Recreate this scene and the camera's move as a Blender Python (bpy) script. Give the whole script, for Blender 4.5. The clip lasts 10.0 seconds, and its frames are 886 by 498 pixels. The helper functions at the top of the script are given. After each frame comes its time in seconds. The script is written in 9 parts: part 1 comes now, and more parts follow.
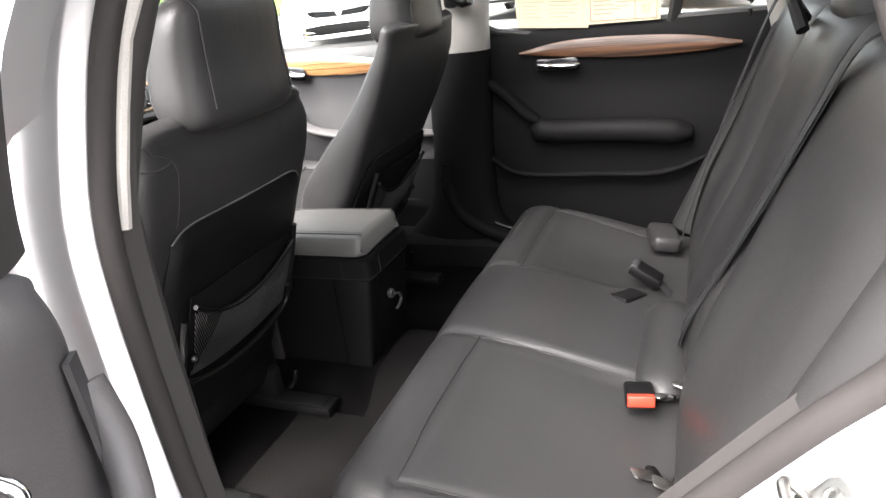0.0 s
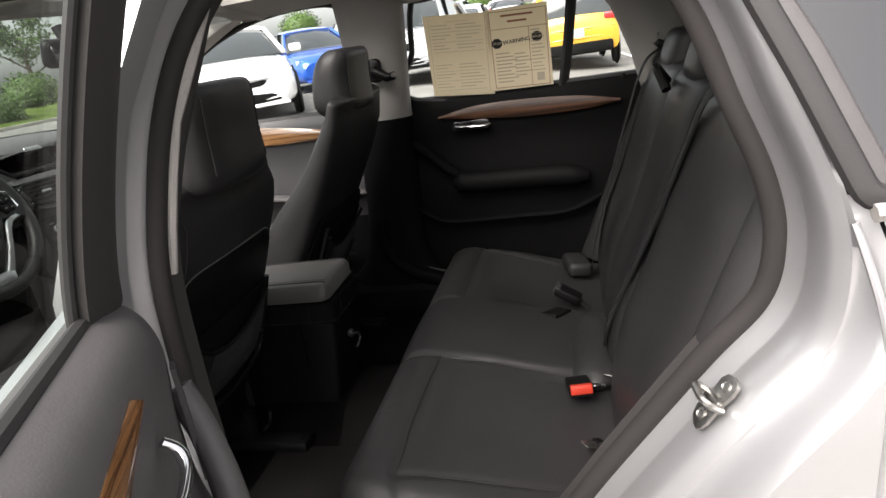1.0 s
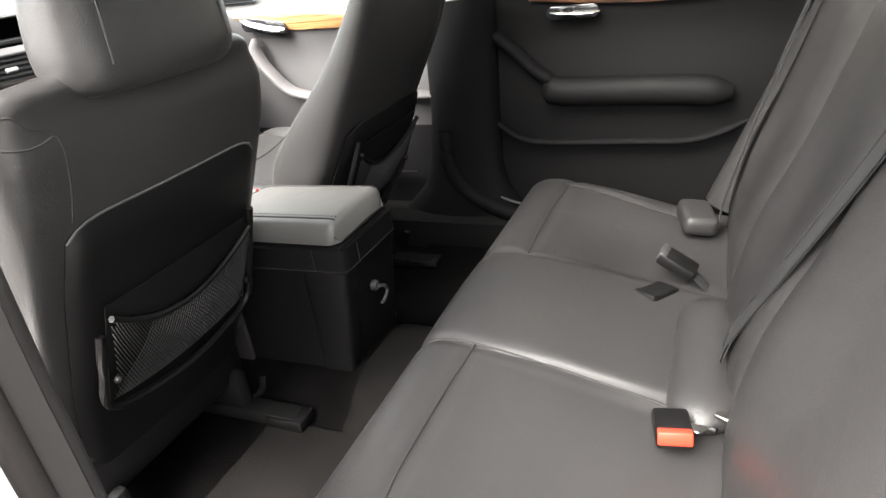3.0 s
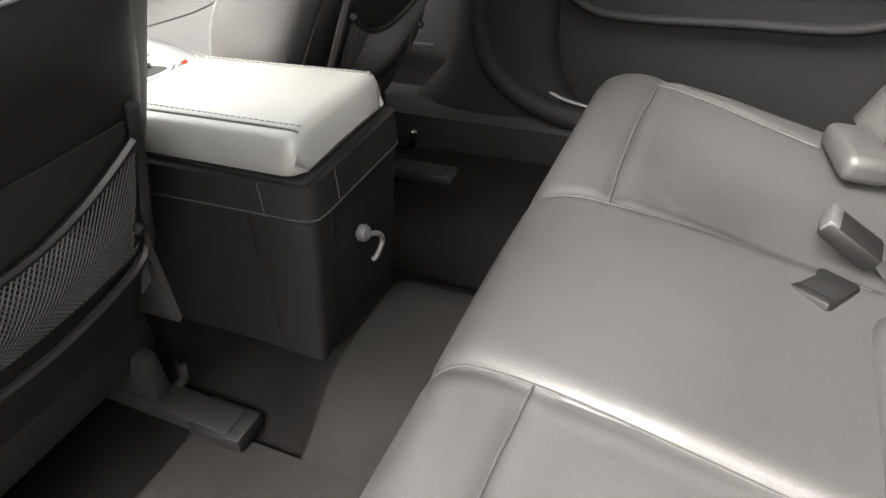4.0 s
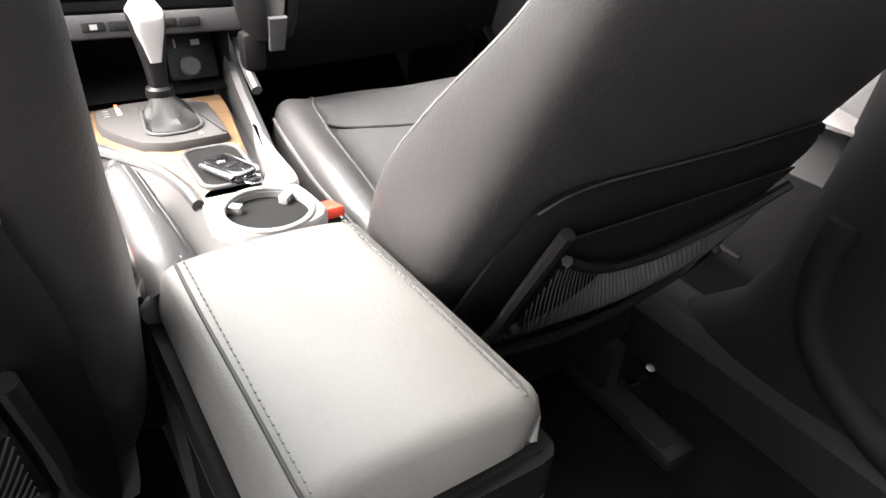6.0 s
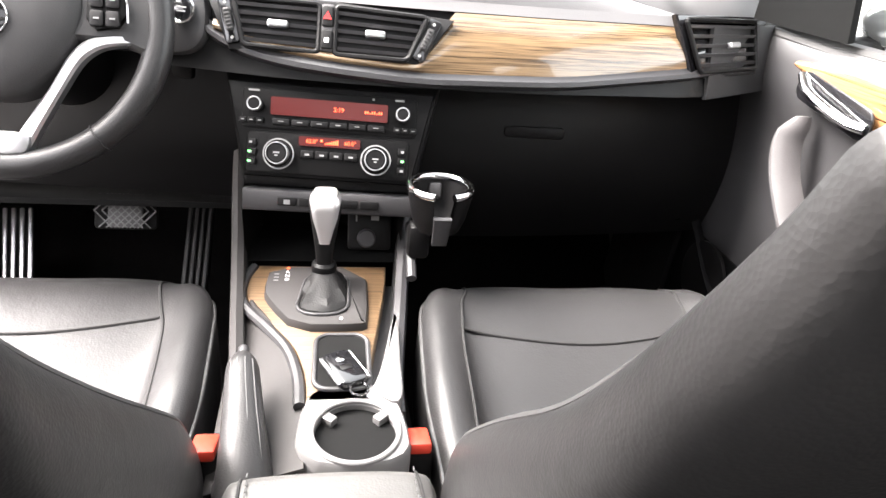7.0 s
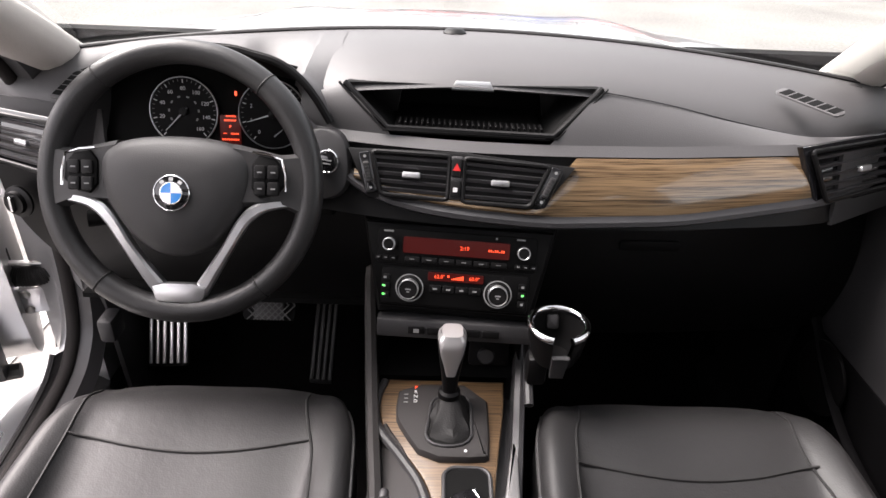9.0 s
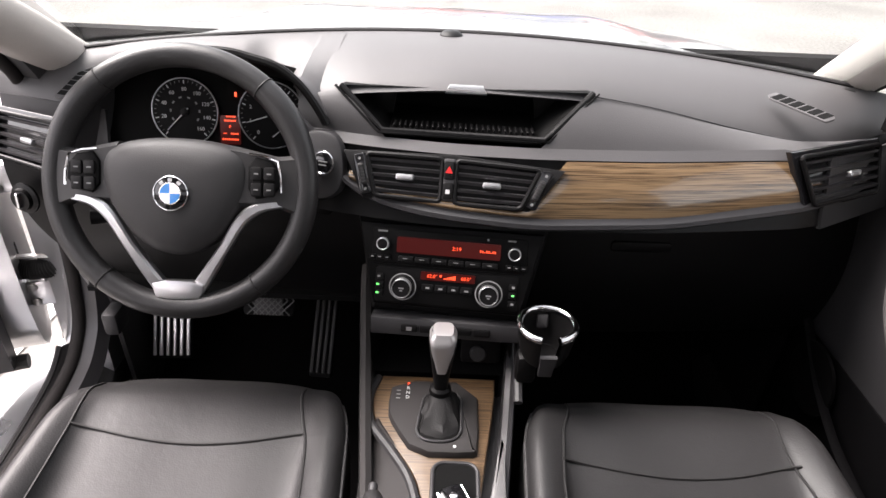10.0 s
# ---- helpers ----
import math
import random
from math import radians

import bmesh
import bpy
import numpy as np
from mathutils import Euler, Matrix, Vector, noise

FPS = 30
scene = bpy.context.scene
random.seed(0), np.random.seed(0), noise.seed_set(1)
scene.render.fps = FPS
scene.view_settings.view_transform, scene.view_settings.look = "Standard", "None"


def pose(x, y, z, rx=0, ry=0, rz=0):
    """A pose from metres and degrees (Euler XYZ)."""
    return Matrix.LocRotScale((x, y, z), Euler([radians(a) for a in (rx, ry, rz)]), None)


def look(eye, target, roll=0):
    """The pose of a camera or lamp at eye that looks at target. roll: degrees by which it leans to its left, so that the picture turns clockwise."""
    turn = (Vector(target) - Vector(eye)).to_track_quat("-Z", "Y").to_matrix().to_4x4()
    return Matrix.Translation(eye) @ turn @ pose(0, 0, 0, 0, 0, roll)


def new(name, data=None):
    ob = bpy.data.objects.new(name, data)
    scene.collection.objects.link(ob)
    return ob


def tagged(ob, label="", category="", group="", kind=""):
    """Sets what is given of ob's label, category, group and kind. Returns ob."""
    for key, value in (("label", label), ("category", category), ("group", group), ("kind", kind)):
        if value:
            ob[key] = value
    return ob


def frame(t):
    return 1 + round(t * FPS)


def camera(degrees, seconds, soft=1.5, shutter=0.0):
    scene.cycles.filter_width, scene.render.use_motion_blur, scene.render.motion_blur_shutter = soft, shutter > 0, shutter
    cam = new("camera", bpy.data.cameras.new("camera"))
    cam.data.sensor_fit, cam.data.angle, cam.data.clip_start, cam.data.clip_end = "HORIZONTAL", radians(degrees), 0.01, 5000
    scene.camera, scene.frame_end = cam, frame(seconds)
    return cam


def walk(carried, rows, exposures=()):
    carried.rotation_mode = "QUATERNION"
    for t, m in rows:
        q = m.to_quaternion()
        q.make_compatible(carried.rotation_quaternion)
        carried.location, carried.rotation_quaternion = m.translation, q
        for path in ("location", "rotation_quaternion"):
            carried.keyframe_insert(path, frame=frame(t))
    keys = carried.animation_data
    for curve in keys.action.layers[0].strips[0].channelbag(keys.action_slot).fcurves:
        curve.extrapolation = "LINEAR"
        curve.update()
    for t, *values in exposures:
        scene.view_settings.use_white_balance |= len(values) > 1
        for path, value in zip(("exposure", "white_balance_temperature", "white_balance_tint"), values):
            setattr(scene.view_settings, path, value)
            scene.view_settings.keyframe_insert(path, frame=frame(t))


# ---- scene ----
cam = camera(69.3, 10.0)
PATH = [
    (0, (-1.213, -0.688, 1.208), (0.478, 0.051, 0.435), -7.2),
    (0.5, (-1.367, -0.665, 1.234), (0.421, -0.129, 0.516), -9.1),
    (1, (-1.46, -0.652, 1.25), (0.382, -0.199, 0.616), -8.9),
    (1.5, (-1.501, -0.647, 1.257), (0.363, -0.237, 0.658), -7.8),
    (2, (-1.461, -0.652, 1.25), (0.38, -0.228, 0.594), -7.4),
    (2.5, (-1.234, -0.685, 1.211), (0.524, -0.114, 0.449), -6.9),
    (3, (-0.974, -0.641, 1.148), (0.651, 0.137, 0.279), -8.1),
    (3.2, (-0.843, -0.637, 1.098), (0.714, 0.281, 0.241), -11.3),
    (4.3, (-0.483, -0.291, 0.987), (0.907, 0.317, -0.316), -2.2),
    (4.5, (-0.432, -0.244, 0.974), (0.958, 0.341, -0.34), -2.3),
    (5, (-0.335, -0.181, 0.994), (1.017, 0.447, -0.34), -2.2),
    (5.2, (-0.285, -0.179, 0.988), (1.039, 0.52, -0.338), -0.9),
    (6.3, (-0.077, -0.213, 1.055), (0.654, 1.337, 0.024), 6.1),
    (6.5, (-0.046, -0.196, 1.086), (0.561, 1.416, 0.07), 6.7),
    (7, (0.016, -0.144, 1.153), (0.352, 1.602, 0.236), 6.0),
    (7.5, (0.002, -0.097, 1.248), (0.159, 1.704, 0.394), 4.4),
    (8, (-0.02, -0.088, 1.301), (0.011, 1.736, 0.48), 2.1),
    (8.5, (-0.025, -0.089, 1.341), (-0.014, 1.701, 0.448), 1.0),
    (9, (-0.029, -0.093, 1.371), (0.01, 1.637, 0.369), 2.4),
    (9.5, (-0.02, -0.101, 1.38), (0.008, 1.619, 0.361), 2.3),
    (10, (-0.006, -0.104, 1.393), (0.006, 1.613, 0.367), 2.5),
]
walk(cam, [(t, look(e, a, r)) for t, e, a, r in PATH], exposures=[(0.0, 3.6, 6500, 12), (0.6, 2.6, 6680, 13), (1.0, 1.75, 6680, 13), (2.0, 1.55, 6680, 13), (2.2, 1.65, 6680, 13), (2.5, 2.3, 6680, 13), (2.8, 3.6, 6680, 10), (3.2, 4.3, 6680, 9), (4.4, 5.25, 6850, 8), (5.2, 4.95, 6850, 8), (6.5, 4.5, 6650, 14), (7.1, 3.9, 6650, 14), (7.5, 3.0, 6650, 15), (7.75, 2.4, 6650, 16), (8.0, 2.15, 6650, 18), (10.0, 2.2, 6650, 18)])

# ---------------------------------------------------------------- light
from mathutils.bvhtree import BVHTree

SUN_EL, SUN_AZ = 50.0, -66.0
world = bpy.data.worlds.new("overcast_sky")
scene.world = world
world.use_nodes = True
wn, wl = world.node_tree.nodes, world.node_tree.links
sky = wn.new("ShaderNodeTexSky")
sky.sky_type, sky.sun_disc = "NISHITA", False
sky.sun_elevation, sky.sun_rotation = radians(SUN_EL), radians(SUN_AZ)
sky.dust_density = 4.0
grey = wn.new("ShaderNodeHueSaturation")
grey.inputs["Saturation"].default_value = 0.14
wl.new(sky.outputs[0], grey.inputs["Color"])
wl.new(grey.outputs[0], wn["Background"].inputs[0])
wn["Background"].inputs[1].default_value = 0.15
sun = new("sun", bpy.data.lights.new("sun", "SUN"))
sun.data.energy, sun.data.angle, sun.data.color = 2.4, radians(50), (1.0, 0.945, 0.90)
sun.matrix_world = look((0, 0, 0), (-math.sin(radians(SUN_AZ)) * math.cos(radians(SUN_EL)),
                                    -math.cos(radians(SUN_AZ)) * math.cos(radians(SUN_EL)), -math.sin(radians(SUN_EL))))


# ---------------------------------------------------------------- materials
def mat(name, color, rough=0.5, metal=0.0, grain=0.0, grain_size=0.004, bump=0.0, mottle=0.12, mottle_size=0.15,
        coat=0.0, emit=None, power=0.0, ior=1.45, spec=0.5, second=None, rvar=0.1):
    """A surface with mottling at a large scale and grain and relief at a small one."""
    m = bpy.data.materials.new(name)
    m.use_nodes = True
    n, l = m.node_tree.nodes, m.node_tree.links
    b = n["Principled BSDF"]
    b.inputs["Metallic"].default_value = metal
    b.inputs["IOR"].default_value = ior
    b.inputs["Specular IOR Level"].default_value = spec
    b.inputs["Coat Weight"].default_value = coat
    b.inputs["Coat Roughness"].default_value = 0.06
    geo = n.new("ShaderNodeTexCoord")
    big = n.new("ShaderNodeTexNoise")
    big.inputs["Scale"].default_value, big.inputs["Detail"].default_value = 1.0 / mottle_size, 5.0
    small = n.new("ShaderNodeTexNoise")
    small.inputs["Scale"].default_value, small.inputs["Detail"].default_value = 1.0 / grain_size, 2.0
    l.new(geo.outputs["Object"], big.inputs["Vector"])
    l.new(geo.outputs["Object"], small.inputs["Vector"])
    mix = n.new("ShaderNodeMix")
    mix.data_type = "RGBA"
    c = Vector(color)
    lo = [max(0.0, v * (1 - mottle)) for v in c]
    hi = list(second) if second else [min(1.0, v * (1 + mottle)) for v in c]
    mix.inputs["A"].default_value, mix.inputs["B"].default_value = (*lo, 1), (*hi, 1)
    ramp = n.new("ShaderNodeMapRange")
    ramp.inputs["From Min"].default_value, ramp.inputs["From Max"].default_value = 0.3, 0.7
    l.new(big.outputs["Fac"], ramp.inputs["Value"])
    l.new(ramp.outputs[0], mix.inputs["Factor"])
    gm = n.new("ShaderNodeMix")
    gm.data_type, gm.blend_type = "RGBA", "MULTIPLY"
    gm.inputs["Factor"].default_value = grain
    l.new(mix.outputs["Result"], gm.inputs["A"])
    l.new(small.outputs["Fac"], gm.inputs["B"])
    l.new(gm.outputs["Result"], b.inputs["Base Color"])
    rr_ = n.new("ShaderNodeMapRange")
    rr_.inputs["To Min"].default_value, rr_.inputs["To Max"].default_value = max(0.02, rough - rvar), min(1, rough + rvar)
    l.new(big.outputs["Fac"], rr_.inputs["Value"])
    l.new(rr_.outputs[0], b.inputs["Roughness"])
    if bump:
        bp = n.new("ShaderNodeBump")
        bp.inputs["Strength"].default_value, bp.inputs["Distance"].default_value = bump, grain_size * 0.5
        l.new(small.outputs["Fac"], bp.inputs["Height"])
        l.new(bp.outputs[0], b.inputs["Normal"])
    if emit:
        b.inputs["Emission Color"].default_value = (*emit, 1)
        b.inputs["Emission Strength"].default_value = power
    return m


def leather(name, color, rough, spec=0.5):
    """Leather: fine pebbling of cells over slow creases."""
    m = mat(name, color, rough, spec=spec, grain=0.15, grain_size=0.0025, bump=0.0, mottle=0.1, mottle_size=0.25)
    n, l = m.node_tree.nodes, m.node_tree.links
    tc = [x for x in n if x.bl_idname == "ShaderNodeTexCoord"][0]
    vor = n.new("ShaderNodeTexVoronoi")
    vor.inputs["Scale"].default_value = 420.0
    fold = n.new("ShaderNodeTexNoise")
    fold.inputs["Scale"].default_value, fold.inputs["Detail"].default_value = 28.0, 4.0
    l.new(tc.outputs["Object"], vor.inputs["Vector"])
    l.new(tc.outputs["Object"], fold.inputs["Vector"])
    b1, b2 = n.new("ShaderNodeBump"), n.new("ShaderNodeBump")
    b1.inputs["Strength"].default_value, b1.inputs["Distance"].default_value = 0.16, 0.0008
    b2.inputs["Strength"].default_value, b2.inputs["Distance"].default_value = 0.22, 0.004
    l.new(vor.outputs["Distance"], b1.inputs["Height"])
    l.new(fold.outputs["Fac"], b2.inputs["Height"])
    l.new(b2.outputs[0], b1.inputs["Normal"])
    l.new(b1.outputs[0], n["Principled BSDF"].inputs["Normal"])
    return m


def wood(name, axis, dark, light, scale=90.0, rough=0.22, coat=0.8, across=None):
    """Lacquered veneer, its grain running along one axis."""
    m = bpy.data.materials.new(name)
    m.use_nodes = True
    n, l = m.node_tree.nodes, m.node_tree.links
    b = n["Principled BSDF"]
    tc, mp = n.new("ShaderNodeTexCoord"), n.new("ShaderNodeMapping")
    s = [1.0, 1.0, 1.0]
    s[axis] = 0.012
    if across is not None:
        s[across] = 0.03
    mp.inputs["Scale"].default_value = s
    l.new(tc.outputs["Object"], mp.inputs["Vector"])
    a, c = n.new("ShaderNodeTexNoise"), n.new("ShaderNodeTexNoise")
    a.inputs["Scale"].default_value, a.inputs["Detail"].default_value, a.inputs["Distortion"].default_value = scale, 3.0, 0.15
    c.inputs["Scale"].default_value, c.inputs["Detail"].default_value = scale * 4.0, 1.5
    l.new(mp.outputs[0], a.inputs["Vector"])
    l.new(mp.outputs[0], c.inputs["Vector"])
    add = n.new("ShaderNodeMath")
    add.operation = "MULTIPLY_ADD"
    add.inputs[1].default_value = 0.8
    l.new(c.outputs["Fac"], add.inputs[0])
    l.new(a.outputs["Fac"], add.inputs[2])
    r = n.new("ShaderNodeValToRGB")
    r.color_ramp.elements[0].position, r.color_ramp.elements[0].color = 0.66, (*dark, 1)
    r.color_ramp.elements[1].position, r.color_ramp.elements[1].color = 1.06, (*light, 1)
    l.new(add.outputs[0], r.inputs["Fac"])
    l.new(r.outputs[0], b.inputs["Base Color"])
    b.inputs["Roughness"].default_value = rough
    b.inputs["Coat Weight"].default_value, b.inputs["Coat Roughness"].default_value = coat, 0.05
    return m


def glass(name, tint=(0.9, 0.95, 0.93), gloss=0.08):
    """Thin pane: mostly clear, with a mirror part by the angle."""
    m = bpy.data.materials.new(name)
    m.use_nodes = True
    n, l = m.node_tree.nodes, m.node_tree.links
    n.remove(n["Principled BSDF"])
    t, g, mx = n.new("ShaderNodeBsdfTransparent"), n.new("ShaderNodeBsdfGlossy"), n.new("ShaderNodeMixShader")
    t.inputs["Color"].default_value = (*tint, 1)
    g.inputs["Roughness"].default_value = 0.02
    f = n.new("ShaderNodeLayerWeight")
    pw, sc = n.new("ShaderNodeMath"), n.new("ShaderNodeMath")
    pw.operation, pw.inputs[1].default_value = "POWER", 4.0
    sc.operation, sc.inputs[1].default_value, sc.inputs[2].default_value = "MULTIPLY_ADD", 0.75, gloss * 0.5
    l.new(f.outputs["Facing"], pw.inputs[0])
    l.new(pw.outputs[0], sc.inputs[0])
    l.new(sc.outputs[0], mx.inputs[0])
    l.new(t.outputs[0], mx.inputs[1])
    l.new(g.outputs[0], mx.inputs[2])
    l.new(mx.outputs[0], n["Material Output"].inputs["Surface"])
    return m


LEATHER = leather("black_leather", (0.0215, 0.0208, 0.0211), 0.44, 0.34)
# seat leather again, paled: the light on the lid is in the colour
LEATHER_LIT = leather("lit_armrest_leather", (0.075, 0.073, 0.070), 0.5)
LEATHER_RIM = leather("black_wheel_leather", (0.020, 0.0195, 0.020), 0.42)
# vinyl taken near black: shade of the closed rear door is in it
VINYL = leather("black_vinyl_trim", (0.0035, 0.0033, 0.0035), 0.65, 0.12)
# paler vinyl: on the open door its grey holds the light from outside
VINYL_GREY = leather("grey_daylit_vinyl", (0.068, 0.064, 0.065), 0.55)
SEAM = mat("stitch_thread", (0.011, 0.0105, 0.0105), 0.7, mottle_size=0.01)
PIPING = mat("grey_piping", (0.050, 0.049, 0.049), 0.5, mottle_size=0.02)
DASH = mat("soft_dash_plastic", (0.074, 0.0715, 0.073), 0.55, grain=0.2, grain_size=0.0015, bump=0.25, mottle=0.06, mottle_size=0.3)
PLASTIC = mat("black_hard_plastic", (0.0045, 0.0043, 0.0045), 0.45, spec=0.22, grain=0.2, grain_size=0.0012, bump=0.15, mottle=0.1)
PANEL = mat("dark_grey_panel", (0.034, 0.033, 0.0345), 0.5, grain=0.2, grain_size=0.0012, bump=0.2, mottle=0.08)
SATIN = mat("satin_grey_trim", (0.17, 0.167, 0.166), 0.42, metal=0.35, mottle=0.05, mottle_size=0.2)
FLANK = mat("console_side_trim", (0.045, 0.044, 0.046), 0.42, metal=0.15, mottle=0.05, mottle_size=0.2)
# dark trim deepened further: shade on console sides and right-hand trim is in it
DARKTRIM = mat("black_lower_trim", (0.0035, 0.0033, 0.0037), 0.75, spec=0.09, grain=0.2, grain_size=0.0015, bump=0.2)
# pillar trim paled: light from windscreen and open door is in the colour
LIT_SCREENTRIM = mat("lit_screen_pillar_trim", (0.50, 0.47, 0.44), 0.8, grain=0.2, grain_size=0.0015, bump=0.2, mottle=0.05)
DIM_RED = mat("dim_red_display", (0.02, 0.0, 0.0), 0.3, emit=(1.0, 0.035, 0.012), power=0.008, mottle=0.0)
STACKBLACK = mat("black_radio_fascia", (0.0022, 0.0021, 0.0022), 0.5, spec=0.14, grain=0.2, grain_size=0.0012, bump=0.1, mottle=0.1)
WHEELPAD = mat("black_wheel_cover", (0.030, 0.029, 0.0295), 0.55, grain=0.2, grain_size=0.0015, bump=0.25, mottle=0.06, mottle_size=0.2)
PIANO = mat("gloss_black", (0.008, 0.008, 0.009), 0.12, coat=0.5, mottle=0.1, rvar=0.04)
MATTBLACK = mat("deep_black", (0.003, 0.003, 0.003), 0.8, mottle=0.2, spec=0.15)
LEVER_FACE = mat("lever_silver", (0.50, 0.49, 0.49), 0.36, metal=0.75, mottle=0.05)
BOOT = mat("black_boot_leather", (0.009, 0.0085, 0.0085), 0.6, spec=0.3, grain=0.4, grain_size=0.002, bump=0.4)
NETCORD = mat("black_net_cord", (0.020, 0.0195, 0.0195), 0.7, mottle_size=0.02)
LIP = mat("dark_satin_lip", (0.032, 0.031, 0.033), 0.45, metal=0.2, mottle=0.05, mottle_size=0.2)
SLAT = mat("grey_vent_slat", (0.030, 0.029, 0.031), 0.42, grain=0.1, grain_size=0.0012, mottle=0.08)
SEALRUB = mat("flocked_door_seal", (0.020, 0.0175, 0.017), 0.8, spec=0.3, grain=0.2, grain_size=0.003, bump=0.1)
RUBBER = mat("rubber_seal", (0.022, 0.021, 0.021), 0.62, grain=0.2, grain_size=0.003, bump=0.1)
CARPET = mat("dark_carpet", (0.0042, 0.0039, 0.0039), 0.95, grain=0.75, grain_size=0.003, bump=0.9, mottle=0.25, mottle_size=0.08, spec=0.02)
MATCARPET = mat("grey_floor_mat", (0.0078, 0.0071, 0.0068), 0.95, grain=0.75, grain_size=0.0025, bump=0.9, mottle=0.25, mottle_size=0.1, spec=0.1)
CHROME = mat("chrome", (0.72, 0.72, 0.73), 0.12, metal=1.0, mottle=0.04, rvar=0.05)
BRUSHED = mat("matt_silver", (0.50, 0.50, 0.51), 0.34, metal=0.9, mottle=0.05, mottle_size=0.05)
STEEL = mat("zinc_steel", (0.42, 0.41, 0.39), 0.33, metal=1.0, mottle=0.15, mottle_size=0.01)
SILVER = mat("silver_paint", (0.57, 0.57, 0.578), 0.30, metal=0.78, grain=0.06, grain_size=0.0015, coat=0.9, mottle=0.03, mottle_size=0.5)
HEADLINER = mat("grey_headliner", (0.36, 0.34, 0.32), 0.9, grain=0.3, grain_size=0.002, bump=0.3, mottle=0.05, spec=0.2)
PILLAR = mat("grey_pillar_trim", (0.27, 0.255, 0.24), 0.75, grain=0.2, grain_size=0.0015, bump=0.2, mottle=0.05)
DARKPILLAR = mat("dark_door_frame_trim", (0.022, 0.0195, 0.019), 0.75, grain=0.2, grain_size=0.0015, bump=0.2, mottle=0.06)
BELT = mat("black_belt_webbing", (0.016, 0.016, 0.0168), 0.7, grain=0.5, grain_size=0.0016, bump=0.5, mottle=0.08)
ORANGE = mat("orange_red_button", (0.40, 0.030, 0.014), 0.5, mottle=0.05)
WOOD_X = wood("veneer_dash", 0, (0.030, 0.017, 0.009), (0.20, 0.132, 0.072), scale=400.0, across=1)
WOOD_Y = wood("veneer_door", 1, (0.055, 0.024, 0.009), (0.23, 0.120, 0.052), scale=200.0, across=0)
WOOD_C = wood("veneer_console", 0, (0.022, 0.012, 0.006), (0.155, 0.094, 0.048), scale=420.0, rough=0.42, coat=0.12)
RED_LED = mat("red_display", (0.02, 0.0, 0.0), 0.3, emit=(1.0, 0.035, 0.012), power=0.009, mottle=0.0)
RED_TEXT = mat("red_digits", (0.1, 0.0, 0.0), 0.3, emit=(1.0, 0.09, 0.03), power=0.55, mottle=0.0)
GREEN_LED = mat("green_led", (0.0, 0.1, 0.0), 0.3, emit=(0.08, 1.0, 0.12), power=0.8, mottle=0.0)
WHITE_MARK = mat("white_marking", (0.6, 0.6, 0.6), 0.5, mottle=0.02)
GREY_MARK = mat("grey_marking", (0.22, 0.22, 0.22), 0.5, mottle=0.02)
PAPER = mat("buff_paper", (0.78, 0.70, 0.55), 0.85, mottle=0.03, mottle_size=0.1)
pn, pl = PAPER.node_tree.nodes, PAPER.node_tree.links
thru, both = pn.new("ShaderNodeBsdfTranslucent"), pn.new("ShaderNodeMixShader")
thru.inputs["Color"].default_value = (0.80, 0.72, 0.56, 1)
both.inputs[0].default_value = 0.5
pl.new(pn["Principled BSDF"].outputs[0], both.inputs[1])
pl.new(thru.outputs[0], both.inputs[2])
pl.new(both.outputs[0], pn["Material Output"].inputs["Surface"])
INK = mat("black_ink", (0.03, 0.028, 0.025), 0.8, mottle=0.1)
INK_PALE = mat("pale_print", (0.46, 0.40, 0.31), 0.8, mottle=0.1)
INK_BROWN = mat("brown_ink_rule", (0.30, 0.12, 0.07), 0.8, mottle=0.1)
GLASS = glass("clear_glass")
ROOFGLASS = glass("tinted_roof_glass", (0.70, 0.71, 0.70))
TINT = glass("tinted_glass", (0.16, 0.145, 0.135), 0.26)
GREENGLASS = glass("green_glass", (0.80, 0.86, 0.82))


# ---------------------------------------------------------------- building helpers
def finish(bm, angle=38.0):
    bmesh.ops.recalc_face_normals(bm, faces=bm.faces)
    lim = radians(angle)
    for e in bm.edges:
        e.smooth = not (len(e.link_faces) == 2 and e.calc_face_angle(0.0) > lim)
    for f in bm.faces:
        f.smooth = True


SHIFT = Vector((0, 0, 0))


def section(y):
    """Set the fore-and-aft origin of the parts that follow."""
    SHIFT.y = y


def thing(name, base, label, category, group="", kind=""):
    ob = new(name)
    ob.location = Vector(base) + SHIFT
    ob.empty_display_size = 0.05
    return tagged(ob, label, category, group, kind)


def part(name, bm, material, parent=None, label="", angle=38.0):
    finish(bm, angle)
    if SHIFT.length:
        bmesh.ops.translate(bm, vec=SHIFT, verts=bm.verts)
    me = bpy.data.meshes.new(name)
    bm.to_mesh(me)
    bm.free()
    me.materials.append(material)
    ob = new(name, me)
    if parent is not None:
        ob.parent = parent
        if parent.type == "EMPTY":
            ob.matrix_parent_inverse = Matrix.Translation(-Vector(parent.location))
    if label:
        ob["label"] = label
    return ob


def chaikin(pts, n=2, closed=True):
    p = [Vector(v) for v in pts]
    for _ in range(n):
        q = []
        rng = range(len(p)) if closed else range(len(p) - 1)
        for i in rng:
            a, b = p[i], p[(i + 1) % len(p)]
            q += [a * 0.75 + b * 0.25, a * 0.25 + b * 0.75]
        p = q if closed else [p[0]] + q + [p[-1]]
    return p


